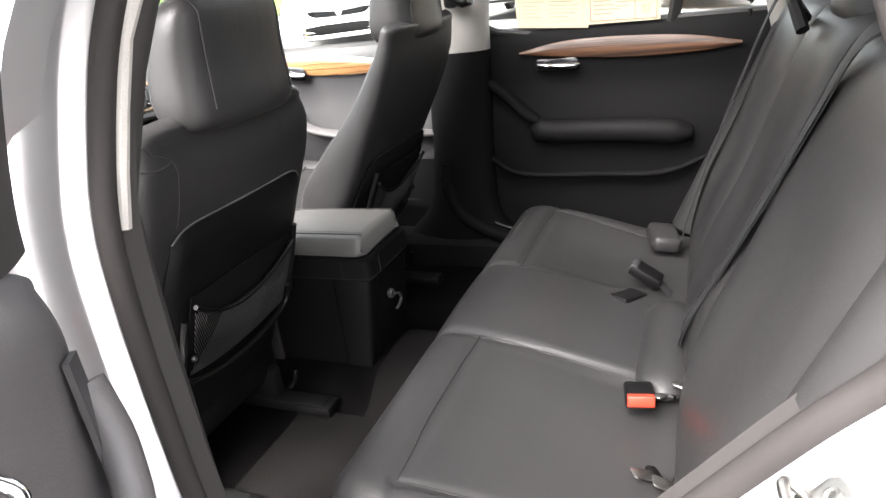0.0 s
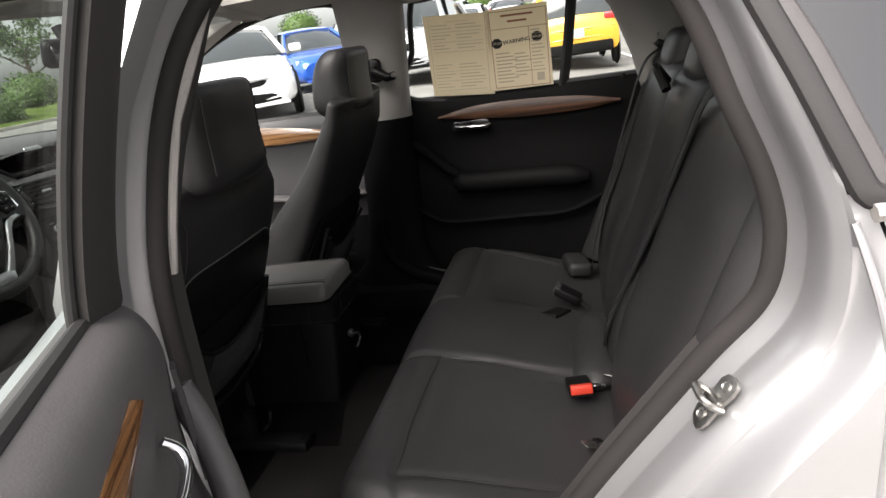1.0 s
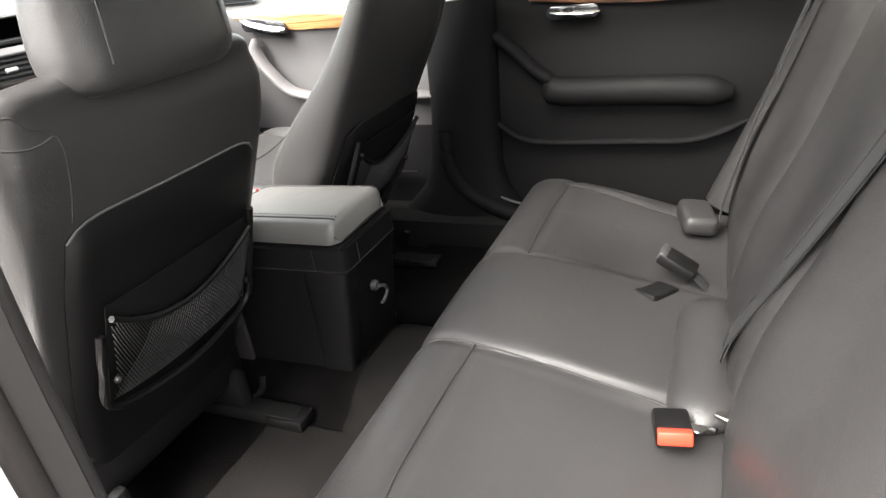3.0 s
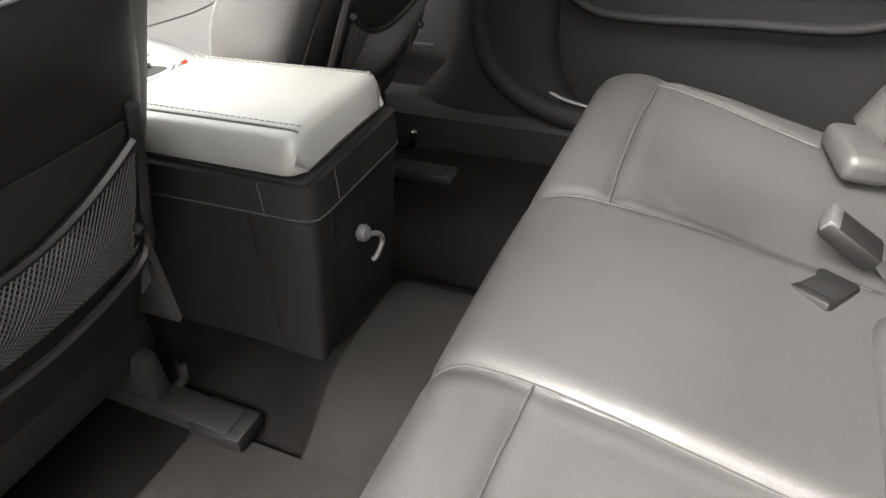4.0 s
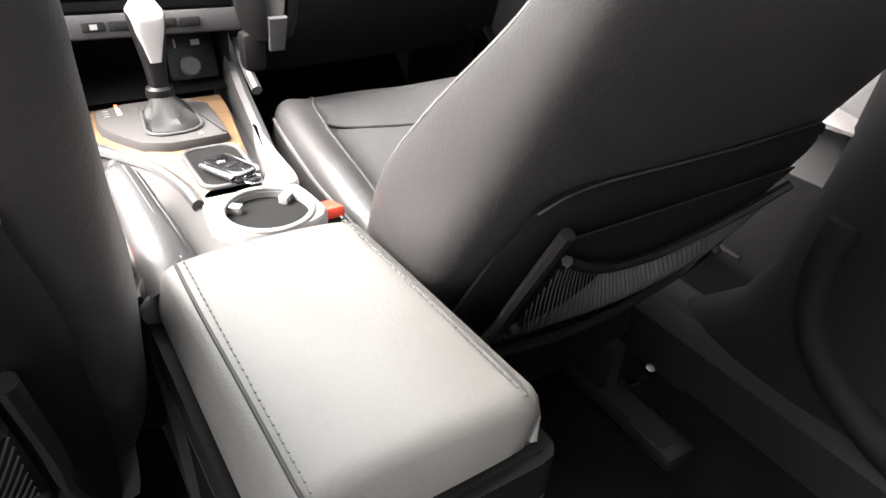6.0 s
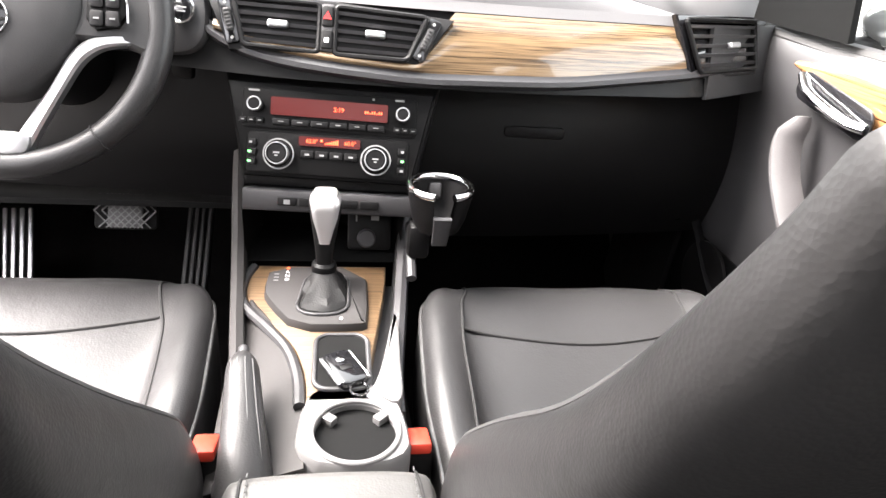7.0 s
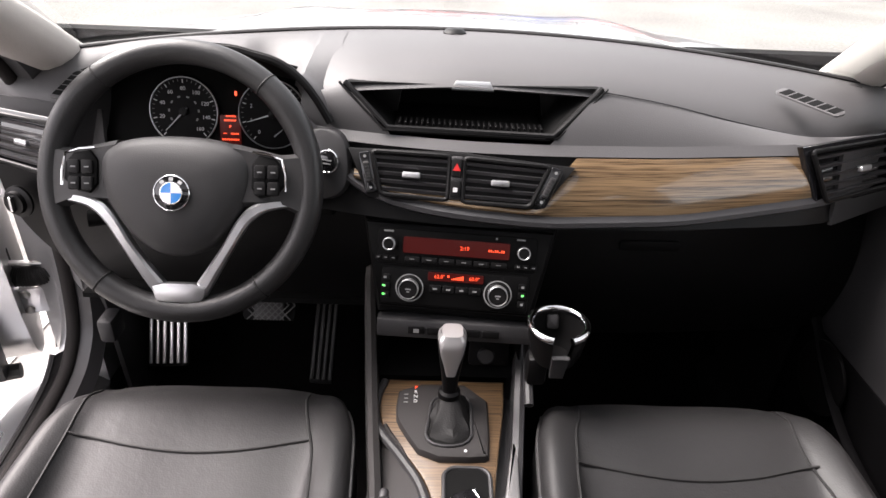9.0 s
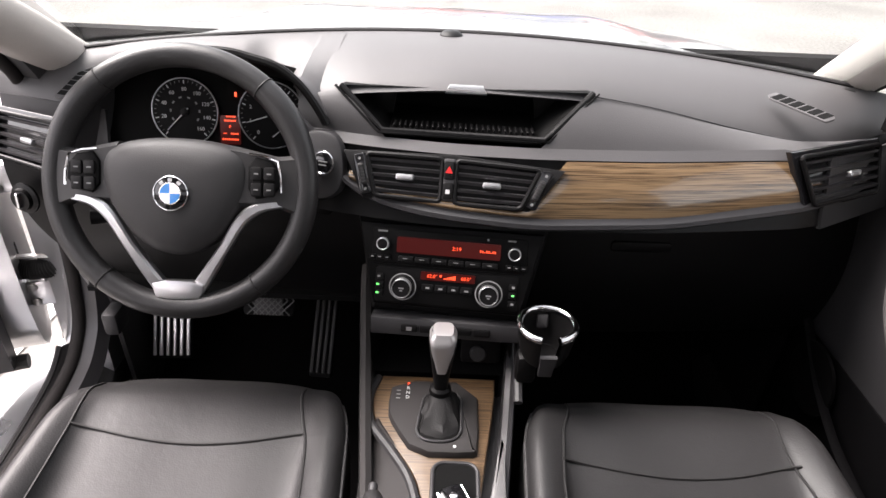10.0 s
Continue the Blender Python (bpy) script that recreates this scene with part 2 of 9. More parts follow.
def spline(pts, n=8, closed=False):
    """Catmull-Rom through the points."""
    p = [Vector(v) for v in pts]
    out, m = [], len(p)
    for i in range(m if closed else m - 1):
        a = p[(i - 1) % m] if closed or i > 0 else p[0]
        b, c = p[i], p[(i + 1) % m]
        d = p[(i + 2) % m] if closed or i + 2 < m else p[-1]
        for k in range(n):
            t = k / n
            out.append(0.5 * ((2 * b) + (c - a) * t + (2 * a - 5 * b + 4 * c - d) * t * t + (3 * b - a - 3 * c + d) * t ** 3))
    if not closed:
        out.append(p[-1])
    return out


def loft(rings, caps=True, closed=False, bm=None):
    """Skin over rings of equal length (each ring a closed loop)."""
    bm = bm or bmesh.new()
    vs = [[bm.verts.new(p) for p in r] for r in rings]
    n = len(vs[0])
    for i in range(len(vs) if closed else len(vs) - 1):
        a, b = vs[i], vs[(i + 1) % len(vs)]
        for j in range(n):
            bm.faces.new((a[j], a[(j + 1) % n], b[(j + 1) % n], b[j]))
    if caps and not closed:
        bm.faces.new(vs[0][::-1])
        bm.faces.new(vs[-1])
    return bm


def sheet(fn, nu, nv, bm=None):
    """An open sheet from fn(u, v), u and v from 0 to 1."""
    bm = bm or bmesh.new()
    vs = [[bm.verts.new(fn(i / nu, j / nv)) for j in range(nv + 1)] for i in range(nu + 1)]
    for i in range(nu):
        for j in range(nv):
            bm.faces.new((vs[i][j], vs[i + 1][j], vs[i + 1][j + 1], vs[i][j + 1]))
    return bm


def thicken(bm, d):
    bmesh.ops.recalc_face_normals(bm, faces=bm.faces)
    bmesh.ops.solidify(bm, geom=bm.faces[:], thickness=d)
    return bm


def tube(path, r, n=8, closed=False, bm=None, flat=1.0, up=(0, 0, 1)):
    """A round (or flattened) bar along a path; r a number or one per point."""
    p = [Vector(v) for v in path]
    rings = []
    for i, c in enumerate(p):
        a = p[i - 1] if (i > 0 or closed) else p[i]
        b = p[(i + 1) % len(p)] if (i + 1 < len(p) or closed) else p[i]
        t = (b - a).normalized()
        s = t.cross(Vector(up))
        if s.length < 1e-4:
            s = t.cross(Vector((0, 1, 0)))
        s.normalize()
        w = s.cross(t)
        rad = r[i] if isinstance(r, (list, tuple)) else r
        rings.append([c + s * (rad * math.cos(2 * math.pi * k / n)) + w * (rad * flat * math.sin(2 * math.pi * k / n)) for k in range(n)])
    return loft(rings, closed=closed, bm=bm)


def rbox(c, size, r=0.004, m=None, seg=2, bm=None):
    """A box with rounded edges, centred on c, turned by m."""
    tmp = bmesh.new()
    bmesh.ops.create_cube(tmp, size=1.0)
    for v in tmp.verts:
        v.co = Vector((v.co.x * size[0], v.co.y * size[1], v.co.z * size[2]))
    if r > 0:
        bmesh.ops.bevel(tmp, geom=tmp.edges[:], offset=min(r, min(size) * 0.45), segments=seg, affect="EDGES", profile=0.5)
    mm = Matrix.Translation(c) @ (m.to_3x3().to_4x4() if m else Matrix.Identity(4))
    bmesh.ops.transform(tmp, matrix=mm, verts=tmp.verts)
    if bm is None:
        return tmp
    return merge(bm, tmp)


def merge(bm, other):
    vm = {v: bm.verts.new(v.co) for v in other.verts}
    for f in other.faces:
        bm.faces.new([vm[v] for v in f.verts])
    other.free()
    return bm


def slab(outline, m, depth, r=0.002, bm=None):
    """A plate: a 2D outline in the plane of m, raised by depth along its z, with a rounded upper rim."""
    pts = [Vector((p[0], p[1])) for p in outline]
    area = sum(a.x * b.y - b.x * a.y for a, b in zip(pts, pts[1:] + pts[:1]))
    if area < 0:
        pts.reverse()
    n = len(pts)
    nor = []
    for i in range(n):
        e = (pts[(i + 1) % n] - pts[i - 1])
        e = e.normalized() if e.length > 1e-9 else Vector((1, 0))
        nor.append(Vector((-e.y, e.x)))
    prof = [(0, 0), (0, depth - r), (r * 0.3, depth - r * 0.3), (r, depth)] if r > 0 else [(0, 0), (0, depth)]
    rings = [[m @ Vector((*(p + q * i), z)) for p, q in zip(pts, nor)] for i, z in prof]
    return loft(rings, bm=bm)


def rrect(w, h, r, n=4):
    out = []
    for cx, cy, a0 in ((w / 2 - r, h / 2 - r, 0), (-w / 2 + r, h / 2 - r, 90), (-w / 2 + r, -h / 2 + r, 180), (w / 2 - r, -h / 2 + r, 270)):
        for k in range(n + 1):
            a = radians(a0 + 90 * k / n)
            out.append((cx + r * math.cos(a), cy + r * math.sin(a)))
    return out


def circle(r, n=32, cx=0, cy=0, ry=None):
    return [(cx + r * math.cos(2 * math.pi * k / n), cy + (ry or r) * math.sin(2 * math.pi * k / n)) for k in range(n)]


def lathe(profile, m, n=32, bm=None):
    """A turned form: (radius, height) pairs about the z axis of m."""
    rings = [[m @ Vector((max(r, 1e-4) * math.cos(2 * math.pi * k / n), max(r, 1e-4) * math.sin(2 * math.pi * k / n), z)) for k in range(n)] for r, z in profile]
    return loft(rings, bm=bm)


def ringform(r_out, r_in, h, m, n=40, bm=None, b=0.0012):
    """A flat ring with a rounded section."""
    prof = [(r_in, 0), (r_in, h - b), (r_in + b, h), (r_out - b, h), (r_out, h - b), (r_out, 0)]
    rings = [[m @ Vector((r * math.cos(2 * math.pi * k / n), r * math.sin(2 * math.pi * k / n), z)) for k in range(n)] for r, z in prof]
    return loft(rings, closed=True, bm=bm)


def plane(o, xdir, ydir):
    """A frame at o whose x and y run along the two directions; z is their cross product."""
    x = Vector(xdir).normalized()
    z = x.cross(Vector(ydir)).normalized()
    y = z.cross(x)
    return Matrix(((x.x, y.x, z.x, o[0]), (x.y, y.y, z.y, o[1]), (x.z, y.z, z.z, o[2]), (0, 0, 0, 1)))


def seam_on(ob, paths, r, material, parent, name="seam", lift=0.0006, n=10, label=""):
    """Piping or a stitched seam that lies on a mesh along the paths."""
    b = bmesh.new()
    b.from_mesh(ob.data)
    tree = BVHTree.FromBMesh(b)
    made = []
    for path in paths:
        pts = []
        for q in spline(path, n):
            loc, nor, _, _ = tree.find_nearest(q + SHIFT)
            out = 1.0
            pts.append(loc + nor * lift * out - SHIFT)
        for _ in range(3):
            pts = [pts[0]] + [(a + b * 2 + c) / 4 for a, b, c in zip(pts, pts[1:], pts[2:])] + [pts[-1]]
        made.append(part(name, tube(pts, r, 6), material, parent, label))
    b.free()
    return made


def lettering(text, m, height, material, parent, name="lettering", depth=0.0004, align="CENTER"):
    cu = bpy.data.curves.new(name, "FONT")
    cu.body, cu.size, cu.align_x, cu.align_y = text, height * 1.4, align, "CENTER"
    cu.extrude, cu.resolution_u = depth, 2
    tmp = bpy.data.objects.new(name, cu)
    scene.collection.objects.link(tmp)
    me = bpy.data.meshes.new_from_object(tmp)
    bpy.data.objects.remove(tmp)
    me.transform(Matrix.Translation(SHIFT) @ m)
    me.materials.append(material)
    ob = new(name, me)
    if parent is not None:
        ob.parent = parent
        if parent.type == "EMPTY":
            ob.matrix_parent_inverse = Matrix.Translation(-Vector(parent.location))
    return ob


def bars(rows, m, material, parent, name="print_line", depth=0.0005):
    """Flat printed bars: (x, y, width, height) in the plane of m, one mesh."""
    bm = bmesh.new()
    for x, y, w, h in rows:
        slab([(x, y), (x + w, y), (x + w, y + h), (x, y + h)], m, depth, 0, bm)
    return part(name, bm, material, parent)


def lerp(tab, x):
    """Look-up in (x, value) pairs, linear with softened corners."""
    w = 0.035 * (tab[-1][0] - tab[0][0])
    xs, ys = [p[0] for p in tab], [p[1] for p in tab]
    return float(np.mean(np.interp((x - w, x - w / 2, x, x + w / 2, x + w), xs, ys)))


def roundpoly(poly, r, n=4):
    """A polygon with its corners rounded by r."""
    out = []
    for i in range(len(poly)):
        p, a, b = Vector(poly[i]), Vector(poly[i - 1]), Vector(poly[(i + 1) % len(poly)])
        pa, pb = p + (a - p).normalized() * r, p + (b - p).normalized() * r
        for k in range(n + 1):
            u = k / n
            out.append((pa * (1 - u) + p * u) * (1 - u) + (p * (1 - u) + pb * u) * u)
    return out


# ---------------------------------------------------------------- ground outside
GROUND_Z = 0.0
FRONT = -0.05
asphalt = mat("asphalt", (0.27, 0.26, 0.245), 0.9, grain=0.65, grain_size=0.03, bump=0.5, mottle=0.22, mottle_size=1.6, spec=0.2)
def ease(x, a, b):
    k = max(0.0, min(1.0, (x - a) / (b - a)))
    return k * k * (3 - 2 * k)


def ground_z(x, y):
    """The car park is graded: it rises a little to the right of the car."""
    beside = 1 - ease(y - 0.55 * x, 2.5, 5.5)
    return beside * (0.40 * ease(x, 3.5, 8.0) * ease(y, -2.5, 3.2) + 0.035 * max(0.0, min(x, 60.0) - 17.0))


wide = lambda s: 30 * s + 370 * s ** 5
ground = tagged(part("ground", sheet(lambda u, v: Vector((wide(2 * u - 1), wide(2 * v - 1), ground_z(wide(2 * u - 1), wide(2 * v - 1)))), 150, 150), asphalt), "pale worn asphalt of a car park", "ground", kind="structure")


# ---------------------------------------------------------------- car shell
def side_x(z):
    """Half width of the cabin at a height: it leans in above the belt."""
    return lerp([(0.2, 0.70), (0.6, 0.715), (1.0, 0.715), (1.2, 0.675), (1.45, 0.575)], z)


OPENING = [(-0.06, 0.50), (-0.045, 0.75), (-0.055, 0.98), (-0.095, 1.18), (-0.155, 1.32), (-0.25, 1.395), (-0.44, 1.405),
           (-0.62, 1.382), (-0.757, 1.278), (-0.820, 1.128), (-0.850, 1.045), (-0.858, 0.977), (-0.842, 0.905), (-0.777, 0.826), (-0.66, 0.675),
           (-0.56, 0.54), (-0.47, 0.455), (-0.35, 0.43), (-0.14, 0.435)]
FRONT_OPENING = [(0.07, 0.50), (0.075, 0.75), (0.055, 0.98), (-0.01, 1.18), (-0.045, 1.33), (0.06, 1.395), (0.40, 1.39),
                 (0.62, 1.30), (0.84, 1.16), (0.965, 1.02), (0.955, 0.85), (0.938, 0.65), (0.89, 0.55), (0.76, 0.50), (0.35, 0.46)]


def loop(outline, side, grow, out, n=8):
    """A closed loop round a door opening, grown outwards in its plane and moved outwards across the car."""
    c = Vector((sum(p[0] for p in outline) / len(outline), sum(p[1] for p in outline) / len(outline)))
    p = spline([Vector((0, a, b)) for a, b in outline], n, closed=True)
    m = len(p)
    res = []
    for i in range(m):
        t = p[(i + 2) % m] - p[i - 2]
        nn = Vector((0, t.z, -t.y)).normalized()
        if nn.dot(Vector((0, p[i].y - c.x, p[i].z - c.y))) < 0:
            nn.negate()
        q = p[i] + nn * grow
        res.append(Vector((side * (side_x(q.z) + out), q.y, q.z)))
    return res


car = thing("car_body", (0, 0, 0.2), "silver car body with open left doors", "car body", kind="structure")

# left rear opening: jamb, rubber seals, body side
JAMB = ((0.0, 0.0), (0.006, 0.03), (0.014, 0.045), (0.0145, 0.05), (0.012, 0.06), (0.016, 0.095), (0.022, 0.110), (0.032, 0.118))
part("door_jamb", loft([loop(OPENING, -1, g, o) for g, o in JAMB], caps=False), SILVER, car, "silver painted door jamb")
# front opening: a narrow painted jamb round posts and roof, a black cover along the sill
fl = [loop(FRONT_OPENING, -1, g, o) for g, o in ((0.0, 0.0), (0.004, 0.022), (0.008, 0.036), (0.016, 0.042))]
low = [i for i, p in enumerate(fl[0]) if p.z < 0.555 and p.y < 0.90]
first = next(i for i in low if (i - 1) % len(fl[0]) not in low)
below = [(first + k) % len(fl[0]) for k in range(len(low))]
above = [(below[-1] + k) % len(fl[0]) for k in range(len(fl[0]) - len(low) + 2)]
part("door_jamb", sheet(lambda u, v: fl[int(round(v * 3))][above[int(round(u * (len(above) - 1)))]], len(above) - 1, 3), SILVER, car, "silver painted door jamb")
part("sill_cover", sheet(lambda u, v: fl[int(round(v * 3))][below[int(round(u * (len(below) - 1)))]] + Vector((-0.012 * v, 0, 0.004 - 0.02 * v)), len(below) - 1, 3), PLASTIC, car, "black plastic sill cover")
part("sill_rubber", tube([fl[3][i] + Vector((-0.014, 0, -0.012)) for i in below], 0.007, 8), RUBBER, car)
for outline, r, trim in ((OPENING, 0.0145, DARKPILLAR), (FRONT_OPENING, 0.013, FLANK)):
    part("door_seal", tube(loop(outline, -1, -0.004, 0.006), r, 12, closed=True, up=(1, 0, 0)), SEALRUB, car, "thick dark rubber door seal")
    part("inner_trim", loft([loop(outline, -1, -0.004, -0.004), loop(outline, -1, -0.012, -0.035), loop(outline, -1, 0.01, -0.05)], caps=False), trim, car)


part("pillar_edge_strip", tube([Vector((-(side_x(z) - 0.010), lerp([(0.98, -0.066), (1.18, -0.108), (1.32, -0.168)], z), z)) for z in (0.985, 1.05, 1.12, 1.19, 1.26, 1.33)], 0.0085, 8), HEADLINER, car, "pale edge of the upper pillar cover")


# left body side behind the rear door: lower panel, and the pillar up to the quarter window
full = loop(OPENING, -1, 0.032, 0.118)
order = sorted([p for p in full if p.y < -0.42 and (p.y < -0.60 or p.z > 0.5)], key=lambda p: p.z)
body_x = lambda z: -lerp([(0.3, 0.86), (0.65, 0.893), (0.86, 0.885), (0.93, 0.868), (1.02, 0.842), (1.3, 0.745), (1.5, 0.62)], z)
front_edge = lambda z: lerp([(1.0, -0.905), (1.04, -0.890), (1.07, -0.872), (1.166, -0.834), (1.266, -0.790), (1.40, -0.712), (1.45, -0.67)], z)
QL, QU = [p for p in order if p.z < 1.06 and p.y < -0.60], [p for p in order if p.z > 1.0 and p.y < -0.55]


def quarter(u, v):
    a = QL[int(round(u * (len(QL) - 1)))]
    k = v ** 2.2
    blend = min(1.0, k * 40)
    blend = blend * blend * (3 - 2 * blend)
    return Vector((a.x + (body_x(a.z) - a.x) * blend, a.y + (-2.3 - a.y) * k, a.z - 0.03 * max(0, a.z - 1.0) * k))


def quarter_up(u, v):
    a = QU[int(round(u * (len(QU) - 1)))]
    return Vector((a.x + (body_x(a.z) + 0.004 - a.x) * v, a.y + (min(a.y - 0.004, front_edge(a.z) + 0.006) - a.y) * v, a.z))


part("quarter_panel", sheet(quarter, len(QL) - 1, 60), SILVER, car, "silver rear quarter panel")
part("pillar_skin", sheet(quarter_up, len(QU) - 1, 8), SILVER, car, "silver rear pillar skin")
# crease and shut line on the quarter panel
part("body_crease", tube(spline([(body_x(z) - 0.0005, y, z) for y, z in ((-0.888, 1.03), (-0.898, 0.99), (-0.908, 0.94), (-0.911, 0.89), (-0.908, 0.81), (-0.902, 0.72), (-0.89, 0.55))], 8), 0.0045, 8, flat=0.8), SILVER, car)
part("shut_line", tube(spline([(body_x(z) - 0.0006, y, z) for y, z in ((-0.905, 1.045), (-0.918, 1.0), (-0.930, 0.95), (-0.933, 0.925), (-0.928, 0.86), (-0.920, 0.75), (-0.905, 0.55))], 8), 0.0018, 6), MATTBLACK, car)
part("shut_line", tube([(body_x(0.93) - 0.0006, -0.933, 0.93), (body_x(0.93) - 0.0006, -1.10, 0.934)], 0.0018, 6), MATTBLACK, car)

# quarter window: frame, pane
QW = [(-0.900, 1.050), (-0.850, 1.17), (-0.795, 1.29), (-0.715, 1.40), (-1.0, 1.395), (-1.35, 1.33), (-1.42, 1.12), (-1.30, 1.085)]
def q3(y, z, out=0.0):
    return Vector((-(lerp([(1.0, 0.848), (1.3, 0.752), (1.5, 0.65)], z) + out), y, z))
qw = [q3(y, z) for y, z in QW]
part("quarter_glass", loft([[p + Vector((0.004, 0, 0)) for p in qw], [p for p in qw]]), TINT, car, "dark tinted quarter window")
QR = roundpoly(QW, 0.016)
part("quarter_window_frame", tube([q3(y, z, 0.006) for y, z in QR], 0.013, 8, closed=True, flat=0.8, up=(1, 0, 0)), RUBBER, car, "black window surround")
part("window_inner_band", tube([q3(y - 0.017, z + (0.004 if z < 1.2 else -0.006), 0.003) for y, z in QR], 0.011, 8, closed=True, flat=0.6, up=(1, 0, 0)), VINYL_GREY, car, "brown-grey band round the quarter window")
part("window_sill_trim", tube([q3(-0.900, 1.041, 0.012), q3(-1.30, 1.077, 0.012)], 0.010, 8, flat=0.9), PILLAR, car, "satin window sill strip")

# striker on the jamb
st = thing("door_striker", (-0.81, -0.778, 0.80), "zinc steel door striker bolted to the silver jamb", "striker")
edge_dir = Vector((0, -0.62, 0.78)).normalized()
SM = plane(Vector((-0.793, -0.777, 0.812)) + Vector((-0.25, 0.76, 0.60)) * 0.003, edge_dir, Vector((0, 0.78, 0.62)).cross(edge_dir) + Vector((0, 0.15, 0.12)))
if (SM.to_3x3() @ Vector((0, 0, 1))).y < 0:
    SM = SM @ Matrix.Rotation(math.pi, 4, "X")
part("striker_plate", slab([(p.x, p.y) for p in chaikin([(-0.040, -0.006), (-0.030, -0.018), (0.0, -0.015), (0.030, -0.018), (0.038, -0.004), (0.030, 0.017), (0.004, 0.014), (-0.028, 0.017)], 1)], SM, 0.004, 0.001), STEEL, st)
part("striker_web", slab(rrect(0.012, 0.030, 0.003), SM @ Matrix.Translation((0.0, 0, 0.003)), 0.006, 0.002), STEEL, st)
part("striker_loop", tube([SM @ Vector(p) for p in spline([(0.0, 0.017, 0), (0.0, 0.018, 0.018), (0.0, 0.010, 0.025), (0.0, -0.010, 0.025), (0.0, -0.018, 0.018), (0.0, -0.017, 0)], 5)], 0.0045, 8), STEEL, st)
for sx in (-0.022, 0.022):
    part("striker_bolt", lathe([(0.0075, 0.003), (0.0075, 0.006), (0.005, 0.0065), (0.004, 0.005), (0.0, 0.005)], SM @ Matrix.Translation((sx, 0.0, 0)), 12), STEEL, st)

# B-pillar skin outside, left, and its inner covers on both sides
def bpil(side):
    rows = []
    for z in (0.42, 0.6, 0.8, 1.0, 1.15, 1.3, 1.41):
        lo = lerp([(0.4, 0.0), (1.0, -0.01), (1.4, -0.15)], z)
        hi = lerp([(0.4, 0.05), (1.0, 0.06), (1.4, 0.0)], z)
        x = side_x(z)
        hi -= 0.05 if side < 0 else 0.0
        rows.append([Vector((side * (x - 0.05), lo - 0.05, z)), Vector((side * (x - 0.075), (lo + hi) / 2, z)), Vector((side * (x - 0.05), hi + 0.06, z)),
                     Vector((side * (x + 0.01), hi + 0.05, z)), Vector((side * (x + 0.01), lo - 0.03, z))])
    return rows


part("b_pillar_trim", loft([chaikin(r, 2) for r in bpil(-1)]), DARKPILLAR, car, "dark pillar trim")
part("b_pillar_skin", loft([[Vector((-(side_x(z) + 0.118), a, z)), Vector((-(side_x(z) + 0.118), b, z)), Vector((-(side_x(z) + 0.07), b, z)), Vector((-(side_x(z) + 0.07), a, z))]
                            for z, a, b in ((0.4, 0.0, 0.035), (0.8, -0.01, 0.035), (1.0, -0.03, 0.016), (1.1, -0.055, -0.024), (1.2, -0.10, -0.082), (1.4, -0.19, -0.17))]), SILVER, car, "silver pillar skin")
part("sill_plate", rbox((-0.80, 0.1, 0.40), (0.14, 2.3, 0.06), 0.02), SILVER, car)
part("sill_cover", rbox((-0.70, 0.1, 0.42), (0.07, 2.1, 0.035), 0.012), PLASTIC, car)

# right side: one inner wall with window openings built from strips
RW_REAR = [(-0.105, 1.047), (-0.125, 1.20), (-0.155, 1.335), (-0.20, 1.352), (-0.45, 1.355), (-0.70, 1.325), (-0.745, 1.28), (-0.83, 1.03)]
RW_FRONT = [(0.09, 1.045), (0.075, 1.25), (0.075, 1.34), (0.12, 1.385), (0.33, 1.38), (0.53, 1.33), (0.72, 1.24), (0.95, 1.11), (0.97, 1.045)]


roof_in = lambda x, y: 1.452 - 0.05 * (x / 0.6) ** 2 - 0.05 * max(0, (y - 0.1)) ** 2 - 0.03 * max(0, -y - 0.3) ** 2
ROOF_PANES = ((-0.02, 0.36), (-0.64, -0.14))   # fore and aft ends of the two glass panels
ROOF_HALF = 0.35


def roof_ring(lift, wide, y0, y1, thick):
    """A roof sheet with two glass openings in its middle and a cross bar between them."""
    bm = bmesh.new()
    (f0, f1), (r0, r1) = ROOF_PANES
    for xa, xb, ya, yb, nu, nv in ((-wide, -ROOF_HALF, y0, y1, 8, 60), (ROOF_HALF, wide, y0, y1, 8, 60), (-ROOF_HALF, ROOF_HALF, y0, r0, 12, 16),
                                   (-ROOF_HALF, ROOF_HALF, r1, f0, 12, 4), (-ROOF_HALF, ROOF_HALF, f1, y1, 12, 6)):
        sheet(lambda u, v: Vector((xa + (xb - xa) * u, ya + (yb - ya) * v, lift + roof_in(xa + (xb - xa) * u, ya + (yb - ya) * v))), nu, nv, bm)
    return thicken(bm, thick)


ceiling = tagged(part("ceiling", roof_ring(0.0, 0.585, -1.75, 0.50, 0.02), HEADLINER), "light grey fabric headliner with two glass roof panels", "ceiling", kind="structure")
part("roof_skin", roof_ring(0.055, 0.65, -1.85, 0.45, 0.012), SILVER, car)
for n_, (p0, p1) in enumerate(ROOF_PANES):
    h_ = ROOF_HALF + 0.004
    part("roof_opening_edge", loft([[Vector((x, y, z + roof_in(x, y))) for x, y in ((-h_, p0 - 0.004), (h_, p0 - 0.004), (h_, p1 + 0.004), (-h_, p1 + 0.004))] for z in (-0.004, 0.06)], caps=False), HEADLINER, car)
    tagged(part("window_%d" % (5 + n_), sheet(lambda u, v: Vector(((u - 0.5) * (2 * h_ + 0.03), p0 - 0.02 + (p1 - p0 + 0.04) * v, 0.062 + roof_in((u - 0.5) * 0.7, p0 + (p1 - p0) * v))), 8, 8), ROOFGLASS), "dark tinted glass roof panel", "window", kind="structure")
